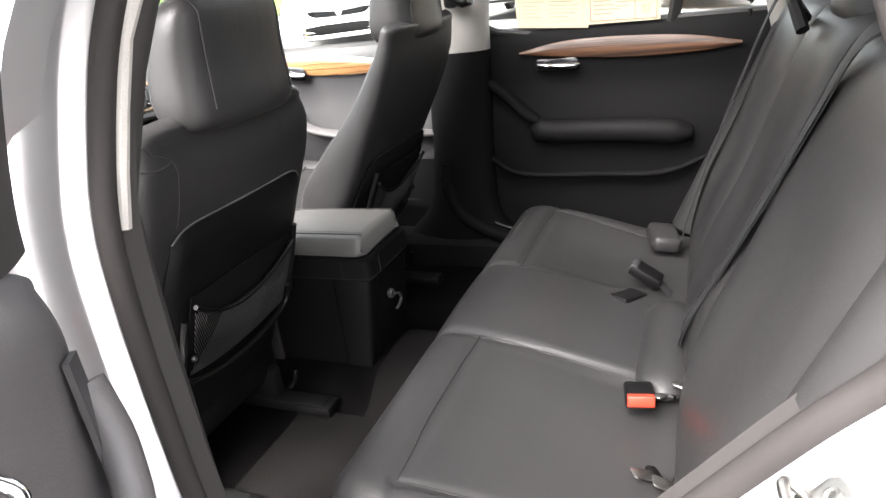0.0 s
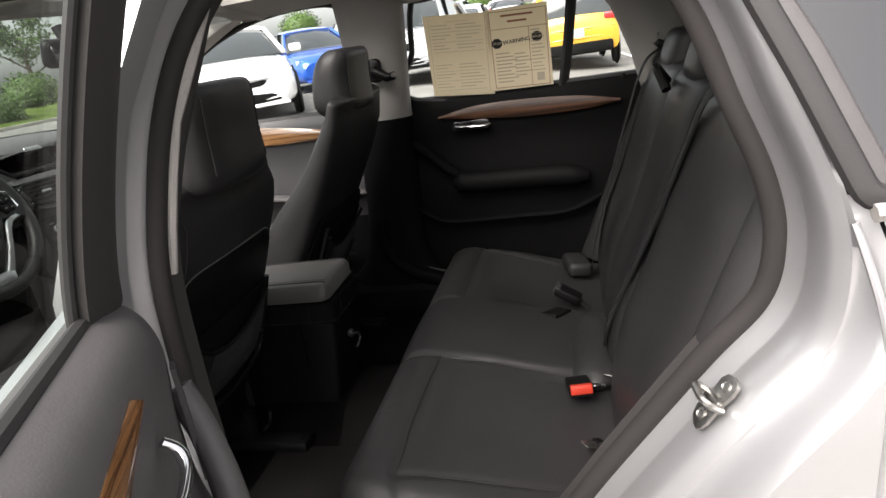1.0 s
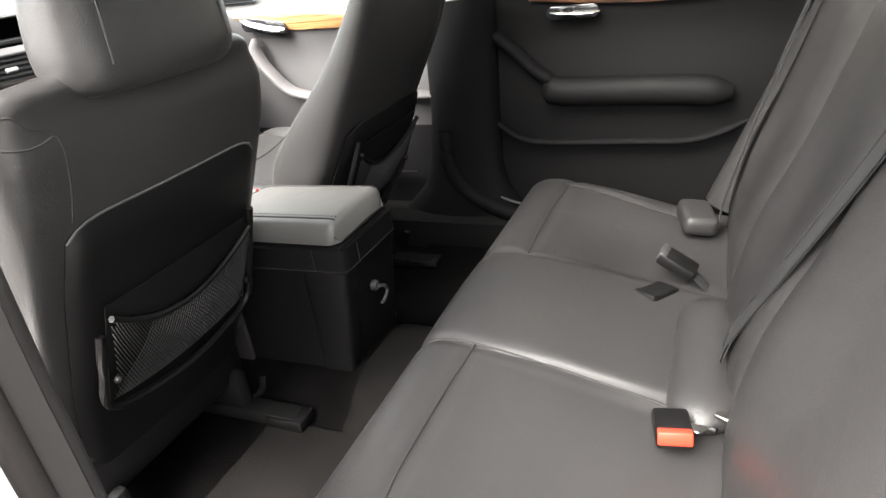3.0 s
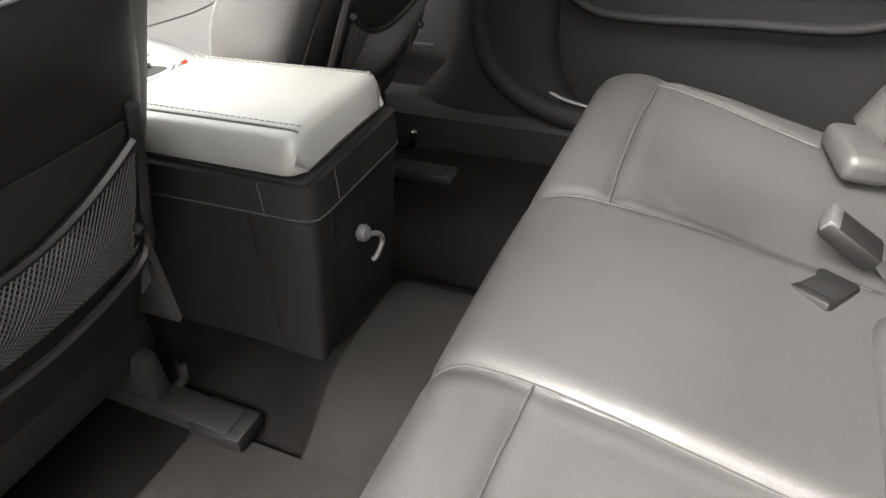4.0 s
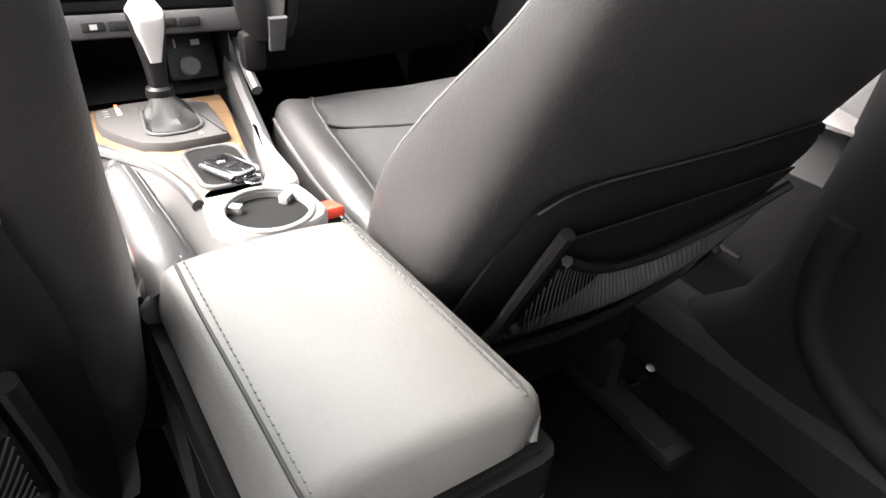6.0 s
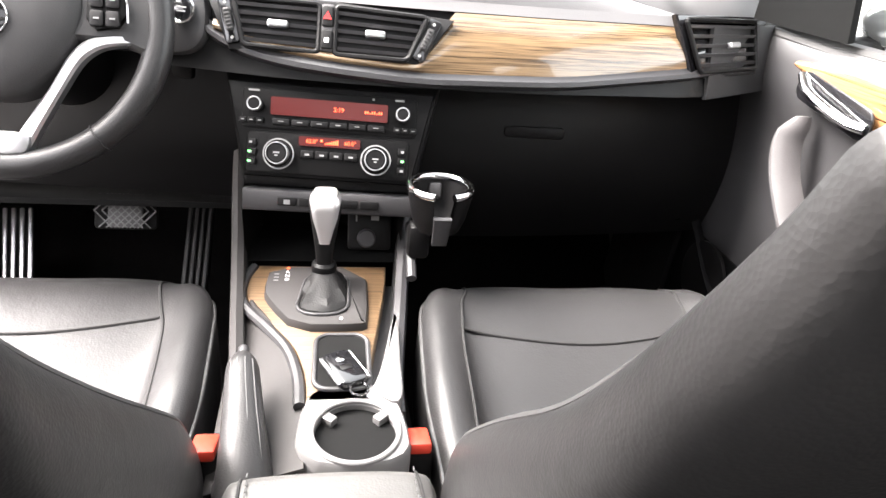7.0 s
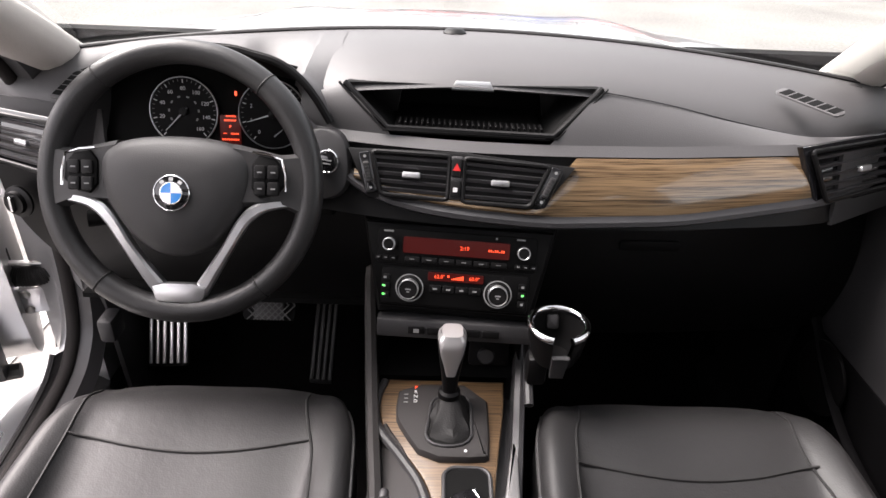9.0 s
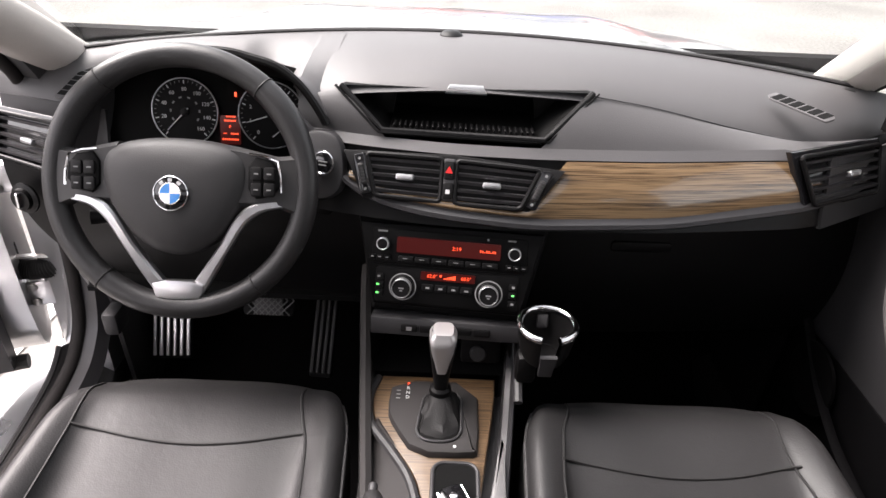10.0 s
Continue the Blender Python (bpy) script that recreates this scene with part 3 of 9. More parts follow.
for side in (-1, 1):
    # cant rails, A-pillars, rear pillars
    part("cant_rail", tube([(side * (side_x(1.41) + 0.02), y, 1.44 - 0.045 * max(0, y) ** 2 - 0.05 * max(0, -y - 0.5) ** 2) for y in (-1.7, -1.2, -0.8, -0.4, 0, 0.25, 0.45)], 0.045, 10, flat=0.7), HEADLINER, car)
    ap = spline([(side * 0.585, 0.42, 1.415), (side * 0.63, 0.62, 1.33), (side * 0.675, 0.84, 1.215), (side * 0.705, 1.02, 1.105), (side * 0.72, 1.12, 1.03)], 6)
    part("a_pillar", tube(ap, 0.052, 12, flat=0.75), LIT_SCREENTRIM, car, "light grey windscreen pillar trim")
    ap2 = [p + Vector((side * 0.05, 0.05, 0.02)) for p in ap]
    part("a_pillar_skin", tube(ap2, 0.045, 10, flat=0.7), SILVER, car)
part("a_pillar_cover", tube(spline([(-0.585, 0.40, 1.385), (-0.622, 0.62, 1.285), (-0.644, 0.84, 1.175), (-0.660, 1.00, 1.085), (-0.668, 1.09, 1.035)], 6), 0.050, 14, flat=0.75), LIT_SCREENTRIM, car, "light grey windscreen pillar cover")
# right inner side: pillars and rails round the windows
def rside(y, z, inn=0.0):
    return Vector((side_x(z) + 0.0 - inn, y, z))
bp = [chaikin([Vector((side_x(z) - 0.055, a, z)), Vector((side_x(z) - 0.075, (a + b) / 2, z)), Vector((side_x(z) - 0.055, b, z)), Vector((side_x(z) + 0.03, b, z)), Vector((side_x(z) + 0.03, a, z))], 2)
      for z, a, b in ((0.38, -0.17, 0.30), (0.42, -0.12, 0.24), (0.48, -0.08, 0.18), (0.55, -0.065, 0.15), (0.7, -0.07, 0.13), (1.0, -0.085, 0.115), (1.06, -0.09, 0.11), (1.2, -0.11, 0.095), (1.34, -0.135, 0.085), (1.43, -0.15, 0.08))]
part("b_pillar_trim", loft(bp[:6]), DARKTRIM, car, "dark lower pillar trim")
part("b_pillar_trim", loft(bp[5:]), PILLAR, car, "light grey upper pillar trim")
cp = [chaikin([Vector((side_x(z) - 0.05, a, z)), Vector((side_x(z) - 0.09, (a + b) / 2, z)), Vector((side_x(z) - 0.06, b, z)), Vector((side_x(z) + 0.05, b, z)), Vector((side_x(z) + 0.05, a, z))], 2)
      for z, b, a in ((0.98, -0.845, -1.08), (1.1, -0.815, -1.05), (1.22, -0.77, -1.0), (1.32, -0.725, -0.95), (1.43, -0.66, -0.9))]
part("c_pillar_trim", loft(cp), PILLAR, car, "light grey rear pillar trim")
part("c_pillar_trim", loft([[Vector((-(p.x - 0.045), p.y - 0.02, p.z)) for p in r] for r in cp]), DARKPILLAR, car)
part("roof_rail_trim", loft([[Vector((side_x(1.43), y, 1.445)), Vector((side_x(1.385) - 0.012, y, z)), Vector((side_x(1.39) + 0.05, y, z)), Vector((side_x(1.43) + 0.05, y, 1.46))]
                             for y, z in ((-1.0, 1.34), (-0.72, 1.335), (-0.4, 1.362), (-0.15, 1.35), (0.0, 1.37), (0.12, 1.392), (0.4, 1.375))]), PILLAR, car)
# body skin on the right, below the belt
part("right_body_side", sheet(lambda u, v: Vector((lerp([(0, 0.86), (0.3, 0.89), (0.75, 0.885), (1, 0.80)], v), -2.2 + u * 4.2, 0.30 + v * (0.72 - 0.30 * max(0, -2.2 + u * 4.2 - 1.0) ** 1.2))), 40, 10), SILVER, car)
part("left_front_wing", sheet(lambda u, v: Vector((-lerp([(0, 0.86), (0.3, 0.89), (0.75, 0.885), (1, 0.82)], v), 1.12 + u * 0.9, 0.35 + v * (0.66 - 0.28 * u ** 1.2))), 10, 10), SILVER, car)

# rear end behind the seats closes the cabin
tail = tagged(part("wall_rear", thicken(sheet(lambda u, v: Vector(((u - 0.5) * 1.5, -1.75 + 0.14 * v, 0.35 + v * 0.68)), 6, 6), 0.03), DARKPILLAR), "dark lined tailgate inside", "wall", kind="structure")
part("tail_header", rbox((0, -1.60, 1.42), (1.2, 0.10, 0.08), 0.03), HEADLINER, car)
part("rear_glass", thicken(sheet(lambda u, v: Vector(((u - 0.5) * (1.24 - 0.16 * v), -1.72 + v * 0.12, 1.03 + v * 0.36)), 4, 4), 0.004), GREENGLASS, car)
for s in (-1, 1):
    part("luggage_side", thicken(sheet(lambda u, v: Vector((s * (0.70 - 0.05 * v), -1.74 + u * 0.86, 0.34 + v * 0.70)), 6, 6), 0.02), DARKPILLAR, car)
part("luggage_cover", rbox((0, -1.30, 0.995), (1.3, 0.78, 0.02), 0.008), CARPET, car)

# floor, tunnel, mats
def floor_z(x, y):
    hump = 0.080 * math.exp(-(x / 0.155) ** 4)
    toe = 0.30 * max(0.0, min(1.0, (y - 0.98) / 0.34)) ** 1.3
    return 0.295 + hump + toe + 0.02 * math.exp(-((abs(x) - 0.70) / 0.05) ** 2)


fl = sheet(lambda u, v: Vector((-0.76 + u * 1.52, -1.75 + v * 3.1, floor_z(-0.76 + u * 1.52, -1.75 + v * 3.1))), 76, 70)
floor = tagged(part("floor", fl, CARPET), "dark carpeted car floor with a raised tunnel", "floor", kind="structure")
for sx, nm in ((-0.43, "l"), (0.43, "r")):
    w = 0.235
    f = lambda u, v: Vector((sx + (u - 0.5) * 2 * w, -0.19 + v * 0.36, floor_z(sx + (u - 0.5) * 2 * w, -0.19 + v * 0.36) + 0.012))
    # same mat on both sides: right footwell's shade is put into its carpet
    rm = part("floor_mat", thicken(sheet(f, 16, 12), 0.008), MATCARPET if sx < 0 else CARPET)
    tagged(rm, "dark grey carpet mat on the rear floor" if sx < 0 else "rear carpet mat darkened for the shaded right footwell", "floor mat", group="rear floor mats")
tm = part("floor_mat", thicken(sheet(lambda u, v: Vector((-0.20 + u * 0.322, -0.20 + v * 0.205, floor_z(-0.20 + u * 0.322, -0.1) + 0.010)), 20, 6), 0.006), MATCARPET)
tagged(tm, "dark grey carpet strip over the floor tunnel", "floor mat", group="rear floor mats")
# deep black toe wall: the footwell's shade is put into its colour
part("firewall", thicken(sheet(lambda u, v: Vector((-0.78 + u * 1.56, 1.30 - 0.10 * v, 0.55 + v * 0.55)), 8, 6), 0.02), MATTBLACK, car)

# windscreen, bonnet, scuttle
section(FRONT)
def screen(u, v):
    x = (u - 0.5) * 2
    yb, zb = 1.095 - 0.075 * x * x, 1.150 - 0.045 * x * x
    yt, zt = 0.46 - 0.05 * x * x, 1.425 - 0.03 * x * x
    return Vector((x * (0.675 - 0.09 * v), yb + (yt - yb) * v, zb + (zt - zb) * v + 0.03 * math.sin(math.pi * v)))


ws = tagged(part("window_1", sheet(screen, 24, 16), GLASS), "clear curved windscreen", "windscreen", kind="structure")
ws.visible_shadow = False
part("windscreen_seal", tube([screen(u / 30, 0) + Vector((0, -0.002, -0.002)) for u in range(31)], 0.006, 8, flat=0.6), RUBBER, car, "black windscreen edge band")
part("dash_edge_strip", tube([screen(u / 30, 0) + Vector((0, -0.010, -0.012)) for u in range(31)], 0.010, 8, flat=0.6), RUBBER, car, "black strip at the foot of the windscreen")
part("header_rail", tube([screen(u / 16, 1) + Vector((0, -0.03, 0.0)) for u in range(17)], 0.035, 8, flat=0.7), HEADLINER, car)
bonnet = sheet(lambda u, v: Vector(((u - 0.5) * 1.62, 1.17 + v * 1.0 - 0.12 * (2 * u - 1) ** 2, 1.118 - 0.055 * (2 * u - 1) ** 2 - 0.03 * v - 0.11 * v ** 2.2 - 0.12 * max(0, v - 0.8) ** 1.2
                                   + 0.012 * math.exp(-((abs(2 * u - 1) - 0.45) / 0.1) ** 2))), 40, 30)
part("bonnet", bonnet, SILVER, car, "silver bonnet")
part("scuttle", sheet(lambda u, v: Vector(((u - 0.5) * 1.4, 1.10 + v * 0.09 - 0.09 * (2 * u - 1) ** 2, 1.125 - 0.05 * (2 * u - 1) ** 2)), 20, 3), PLASTIC, car)
for a, b in (((-0.50, 1.09, 1.105), (0.02, 1.125, 1.128)), ((-0.02, 1.135, 1.126), (0.52, 1.09, 1.108))):
    wp = thing("windscreen_wiper", a, "black wiper resting at the foot of the windscreen", "wiper", group="wipers")
    part("wiper_blade", tube([Vector(a) + (Vector(b) - Vector(a)) * k / 8 + Vector((0, 0.012, 0.012 * math.sin(math.pi * k / 8))) for k in range(9)], 0.006, 6), RUBBER, wp)
section(0)


# ---------------------------------------------------------------- seats
def front_seat(side):
    """side -1: driver; +1: passenger."""
    cx = side * 0.345
    bx = 0.0 if side > 0 else 0.013   # the driver's back sits a little inwards
    nm = "driver_seat" if side < 0 else "passenger_seat"
    seat = thing(nm, (cx, 0.4, 0.36), "black leather front seat with a netted map pocket on its back", "car seat", group="front seats")
    # cushion: a skin whose sections run across, from the rear to the front
    secs = []
    for k in range(25):
        v = k / 24
        y = 0.285 + v * 0.39
        top = lerp([(0.20, 0.625), (0.36, 0.635), (0.50, 0.668), (0.60, 0.695), (0.645, 0.698), (0.675, 0.672)], y)
        wid = lerp([(0.20, 0.215), (0.45, 0.225), (0.60, 0.218), (0.675, 0.195)], y)
        bol = lerp([(0.20, 0.045), (0.45, 0.042), (0.58, 0.018), (0.675, 0.0)], y)
        bot = lerp([(0.20, 0.47), (0.60, 0.50), (0.675, 0.60)], y)
        w = wid
        pts = [(-w * 0.95, bot), (w * 0.95, bot), (w, bot + 0.05), (w * 1.01, top + bol - 0.05), (w * 0.99, top + bol - 0.008), (w * 0.90, top + bol + 0.004),
               (w * 0.78, top + bol * 0.75), (w * 0.70, top + 0.004), (w * 0.4, top + 0.004), (0, top), (-w * 0.4, top + 0.004), (-w * 0.70, top + 0.004), (-w * 0.78, top + bol * 0.75),
               (-w * 0.90, top + bol + 0.004), (-w * 0.99, top + bol - 0.008), (-w * 1.01, top + bol - 0.05), (-w, bot + 0.05)]
        bow = (0.034 if side < 0 else 0.016) * v ** 3
        secs.append([Vector((cx + p.x, y + bow * (1 - 0.65 * (p.x / w) ** 2), p.y)) for p in chaikin([(a, b) for a, b in pts], 2)])
    section(FRONT)
    cushion = part("seat_cushion", loft(secs), LEATHER, seat)
    so, si, ys = (0.162, 0.150, 0.578) if side < 0 else (0.148, 0.155, 0.552)   # outer and inner panel seams, cross seam
    O, I = cx + side * so, cx - side * si
    seam_on(cushion, [[(O - side * 0.006, 0.30, 0.69), (O - side * 0.004, 0.45, 0.70), (O, 0.58, 0.72), (O + side * 0.008, 0.66, 0.72), (O + side * 0.008, 0.70, 0.66)],
                      [(I, 0.30, 0.69), (I - side * 0.003, 0.45, 0.70), (I, 0.58, 0.72), (I + side * 0.008, 0.66, 0.72), (I + side * 0.010, 0.70, 0.66)],
                      [(I, ys + 0.004, 0.72), (cx - side * 0.08, ys - 0.010, 0.72), (cx, ys - 0.016, 0.72), (cx + side * 0.08, ys - 0.010, 0.72), (O, ys + 0.006, 0.72)]], 0.0020, SEAM, cushion)
    seam_on(cushion, [[(cx - side * 0.225, 0.30, 0.66), (cx - side * 0.230, 0.5, 0.68), (cx - side * 0.222, 0.62, 0.69), (cx - side * 0.20, 0.68, 0.66)]], 0.0025, PIPING, cushion, "piping")
    part("seat_base", rbox((cx, 0.47, 0.45), (0.40, 0.36, 0.14), 0.03), PLASTIC, seat)
    section(0)
    # backrest along a leaning spine
    lean = radians(27.5 if side > 0 else 23.0)
    up, fw = Vector((0, -math.sin(lean), math.cos(lean))), Vector((0, math.cos(lean), math.sin(lean)))
    base = Vector((cx + bx, 0.265 if side > 0 else 0.255, 0.46))
    kf = 1.0 if side > 0 else 0.965
    H = 0.705 if side > 0 else 0.630

    def bsec(h, grow=0.0, only_rear=False):
        w = lerp([(0, 0.19), (0.15, 0.224), (0.35, 0.229), (0.62, 0.230), (0.660, 0.227), (0.685, 0.217)], h) + (0.0 if side > 0 else 0.006)
        if side > 0:
            fb = lerp([(0, 0.09), (0.10, 0.118), (0.185, 0.134), (0.244, 0.146), (0.304, 0.132), (0.385, 0.112), (0.484, 0.078), (0.579, 0.066), (0.685, 0.055)], h)
            fc = min(fb - 0.008, lerp([(0, 0.08), (0.2, 0.090), (0.45, 0.064), (0.62, 0.056), (0.685, 0.046)], h))
        else:
            fb = lerp([(0, 0.11), (0.10, 0.150), (0.20, 0.168), (0.29, 0.153), (0.436, 0.107), (0.523, 0.083), (0.60, 0.068), (0.685, 0.052)], h)
            fc = min(fb - 0.008, lerp([(0, 0.09), (0.2, 0.095), (0.45, 0.070), (0.62, 0.058), (0.685, 0.046)], h))
        r0 = lerp([(0, 0.012), (0.55, 0.0), (0.65, 0.01), (0.685, 0.03)], h)
        pts = [(-w * 0.84, r0), (-w * 0.4, r0 - 0.008), (w * 0.4, r0 - 0.008), (w * 0.84, r0), (w * 0.975, r0 + 0.012), (w * 1.02, max(r0 + 0.035, fb * 0.55)), (w * 1.0, fb * 0.9), (w * 0.90, fb), (w * 0.76, fb * 0.93), (w * 0.62, fc),
               (0, fc - 0.006), (-w * 0.62, fc), (-w * 0.76, fb * 0.93), (-w * 0.90, fb), (-w * 1.0, fb * 0.9), (-w * 1.02, max(r0 + 0.035, fb * 0.55)), (-w * 0.975, r0 + 0.012)]
        # the inner front edge draws in towards the shoulder
        g = lerp([(0.30, 0.0), (0.45, 0.085), (0.56, 0.125), (0.685, 0.14)] if side < 0 else [(0.30, 0.0), (0.45, 0.06), (0.56, 0.09), (0.685, 0.085)], h)
        pts = [(x * (1 - g * max(0.0, min(1.0, (y - r0) / (fb - r0)))) if x * side < 0 else x, y) for x, y in pts]
        return [base + up * (h * kf) + Vector((p.x, 0, 0)) + fw * p.y for p in chaikin(pts, 2)]

    hs = [k / 26 for k in range(27)]
    rings = [bsec(0.685 * h) for h in hs]
    rings = [[p + up * ((H - 0.685) * h ** 3) for p in r] for r, h in zip(rings, hs)]
    crown = base + up * H + fw * 0.045
    last = rings[-1]
    for k in range(1, 7):
        a = math.pi / 2 * k / 6
        rings.append([r + up * (0.022 * math.sin(a)) + (crown - r) * (0.17 * (1 - math.cos(a))) for r in last])
    rings.append([r + (crown + up * 0.024 - r) * 0.5 for r in rings[-1]])
    back = part("backrest", loft(rings), LEATHER, seat)
    P = lambda x, h, d: base + up * (h * kf) + Vector((x, 0, 0)) + fw * d
    # piping along the two front edges and round the top
    for s in (-1, 1):
        seam_on(back, [[P(s * 0.205, 0.05, 0.16), P(s * 0.222, 0.18, 0.17), P(s * 0.222, 0.32, 0.13), P(s * 0.215, 0.45, 0.10), P(s * 0.205, 0.58, 0.09), P(s * 0.18, 0.64, 0.07)]], 0.0026, PIPING, back, "piping")
        if s == side:
            seam_on(back, [[P(s * 0.24, 0.640, 0.04), P(s * 0.235, 0.640, 0.01), P(s * 0.20, 0.638, -0.01), P(s * 0.176, 0.628, -0.01), P(s * 0.166, 0.605, -0.01), P(s * 0.166, 0.55, -0.01), P(s * 0.170, 0.495, -0.01)],
                           [P(s * 0.24, 0.612, 0.04), P(s * 0.235, 0.612, 0.01), P(s * 0.20, 0.612, -0.01), P(s * 0.172, 0.618, -0.01)]], 0.0019, SEAM, back)
    # hard shell on the back, with a bowed upper edge, and the pocket with its net
    def shell(u, v):
        x = (u - 0.5) * 2
        w = lerp([(0, 0.178), (0.5, 0.194), (0.85, 0.192), (1.0, 0.182)], v)
        top = (0.494 if side < 0 else 0.40) - 0.026 * abs(x) ** 10
        h = -0.085 + v * (top + 0.085)
        edge = max(abs(x), abs(2 * v - 1))
        return P(x * w, h, -0.014 + 0.012 * max(0, (edge - 0.85) / 0.15) ** 2 - 0.004 * (1 - x * x))
    part("back_shell", thicken(sheet(shell, 32, 30), 0.006), PLASTIC, seat, "black hard plastic seat back shell")
    # lit edge of the driver's rim is put into its paler colour
    part("shell_rim", tube([shell(k / 24, 1.0) + fw * -0.002 for k in range(25)], 0.0020, 6), PIPING if side < 0 else PLASTIC, back)
    pocket = part("map_pocket", tube(spline([P(side * 0.158, 0.30, -0.018), P(side * 0.162, 0.24, -0.024), P(side * 0.150, 0.152, -0.030), P(0, 0.125, -0.040), P(-side * 0.150, 0.152, -0.034), P(-side * 0.163, 0.24, -0.030), P(-side * 0.160, 0.365, -0.022)], 8), 0.0065, 8), PLASTIC, seat)
    nb = bmesh.new()
    top_h = lambda x: 0.268 + 3.0 * x * x
    def netp(x, s):
        lo = 0.150 + 0.9 * x * x
        return P(x, lo + (top_h(x) - lo) * s, -0.032 - 0.012 * math.sin(math.pi * s) * (1 - (x / 0.16) ** 2))
    NN = 50
    for k in range(NN):
        for d in (-1, 1):
            pts = []
            for j in range(13):
                x = -0.15 + 0.30 * (k + d * j * 1.1) / (NN - 1)
                if -0.151 <= x <= 0.151:
                    pts.append(netp(x, j / 12))
            if len(pts) > 1:
                tube(pts, 0.0009, 3, bm=nb)
    tagged(part("pocket_net", nb, NETCORD, pocket, "black knotted elastic net"), kind="stuff")
    part("net_band", tube([netp(-0.15 + 0.30 * k / 20, 1.0) for k in range(21)], 0.005, 6, flat=1.0), PLASTIC, pocket)
    part("net_backing", thicken(sheet(lambda u, v: P(-0.15 + 0.3 * u, 0.15 + v * 0.20, -0.020), 8, 4), 0.002), MATTBLACK, pocket)
    for s in (-1, 1):
        part("net_knob", lathe([(0.007, 0), (0.007, 0.006), (0.004, 0.009), (0, 0.009)], plane(P(s * 0.147, 0.215, -0.034), (1, 0, 0), up) @ Matrix.Rotation(0, 4, "X"), 12), PLASTIC, pocket)
    # headrest: posts and pad
    hb = P(0, 0.660, 0.04) if side > 0 else Vector((cx + bx, 0.034, 1.026))
    for s in (-1, 1):
        part("headrest_post", tube([hb + Vector((s * 0.082, 0.018, -0.02)), hb + Vector((s * 0.082, 0.014, 0.05))], 0.006, 10), CHROME, seat, "chrome headrest post")
        part("post_guide", lathe([(0.016, 0), (0.016, 0.008), (0.011, 0.012), (0.0, 0.012)], Matrix.Translation(hb + Vector((s * 0.082, 0.018, -0.006))), 16), PLASTIC, seat)
    hr = []
    for k in range(19):
        v = (1 - math.cos(math.pi * k / 18)) / 2
        a = -1 + 2 * v
        g = (1 - abs(a) ** 4.5) ** 0.5 if abs(a) < 1 else 0.12
        g = max(g, 0.12)
        w = (0.146 - 0.020 * v) * (0.72 + 0.28 * g)
        d = (0.070 - 0.016 * v) * (0.40 + 0.60 * g)
        z = hb.z + (0.006 if side < 0 else 0.010) + v * (0.196 if side < 0 else 0.176)
        yc = hb.y + 0.012 - 0.035 * v + 0.02 * math.sin(v * 2.6)
        pts = [(w * math.copysign(abs(math.cos(t)) ** 0.66, math.cos(t)), d * math.copysign(abs(math.sin(t)) ** 0.7, math.sin(t))) for t in [2 * math.pi * (j + 0.5) / 40 for j in range(40)]]
        hr.append([Vector((hb.x + x, yc + y, z)) for x, y in pts])
    head = part("headrest", loft(hr), LEATHER, seat)
    for s in (-1, 1):
        seam_on(head, [[(hb.x + s * 0.105, hb.y + 0.06, hb.z + 0.04), (hb.x + s * 0.112, hb.y - 0.02, hb.z + 0.21), (hb.x + s * 0.11, hb.y - 0.09, hb.z + 0.18), (hb.x + s * 0.105, hb.y - 0.06, hb.z + 0.04)]], 0.0018, SEAM, head)
    # rails on the floor
    for s in (-1, 1):
        fz = floor_z(cx + s * 0.155, 0.17)
        rl = part("seat_rail", rbox((cx + s * 0.155, 0.36, fz + 0.022), (0.045, 0.52, 0.03), 0.006), MATTBLACK, seat, "black steel seat rail")
        part("rail_cap", rbox((cx + s * 0.155, 0.125, fz + 0.020), (0.055, 0.09, 0.028), 0.008), PLASTIC, rl)
        part("seat_leg", rbox((cx + s * 0.155, 0.27, fz + 0.07), (0.03, 0.10, 0.09), 0.01), MATTBLACK, seat)
        part("height_lever", tube(spline([(cx + s * 0.165, 0.21, fz + 0.05), (cx + s * 0.165, 0.185, fz + 0.075), (cx + s * 0.165, 0.175, fz + 0.11)], 5), 0.007, 8), CHROME, rl)
    section(FRONT)
    # belt buckle on the inner side
    bk = thing("belt_buckle", (cx - side * 0.245, 0.375, 0.55), "black belt buckle with an orange-red button beside the front seat", "belt buckle", group="front belt buckles")
    part("buckle_stalk", tube([(cx - side * 0.242, 0.36, 0.50), (cx - side * 0.242, 0.385, 0.62)], 0.012, 8), PLASTIC, bk)
    bmx = plane((cx - side * 0.242, 0.388, 0.645), (1, 0, 0), (0, 0.28, 0.96))
    part("buckle_body", rbox((cx - side * 0.242, 0.388, 0.64), (0.030, 0.050, 0.075), 0.008, pose(0, 0, 0, -16)), PLASTIC, bk)
    part("release_button", rbox((cx - side * 0.242, 0.385, 0.682), (0.024, 0.036, 0.012), 0.003, pose(0, 0, 0, -16)), ORANGE, bk, "orange-red release button")
    section(0)
    return seat


front_seat(-1)
front_seat(1)

# ---------------------------------------------------------------- rear bench
bench = thing("rear_bench", (0, -0.45, 0.34), "black leather three-seat rear bench with stitched panels", "rear seat")
YZ = [(-0.180, 0.35), (-0.170, 0.42), (-0.170, 0.48), (-0.181, 0.515), (-0.203, 0.537), (-0.24, 0.546), (-0.30, 0.538), (-0.40, 0.516), (-0.50, 0.488), (-0.60, 0.464), (-0.70, 0.452), (-0.78, 0.445)]
prof = spline([(0, a, b) for a, b in YZ], 8)


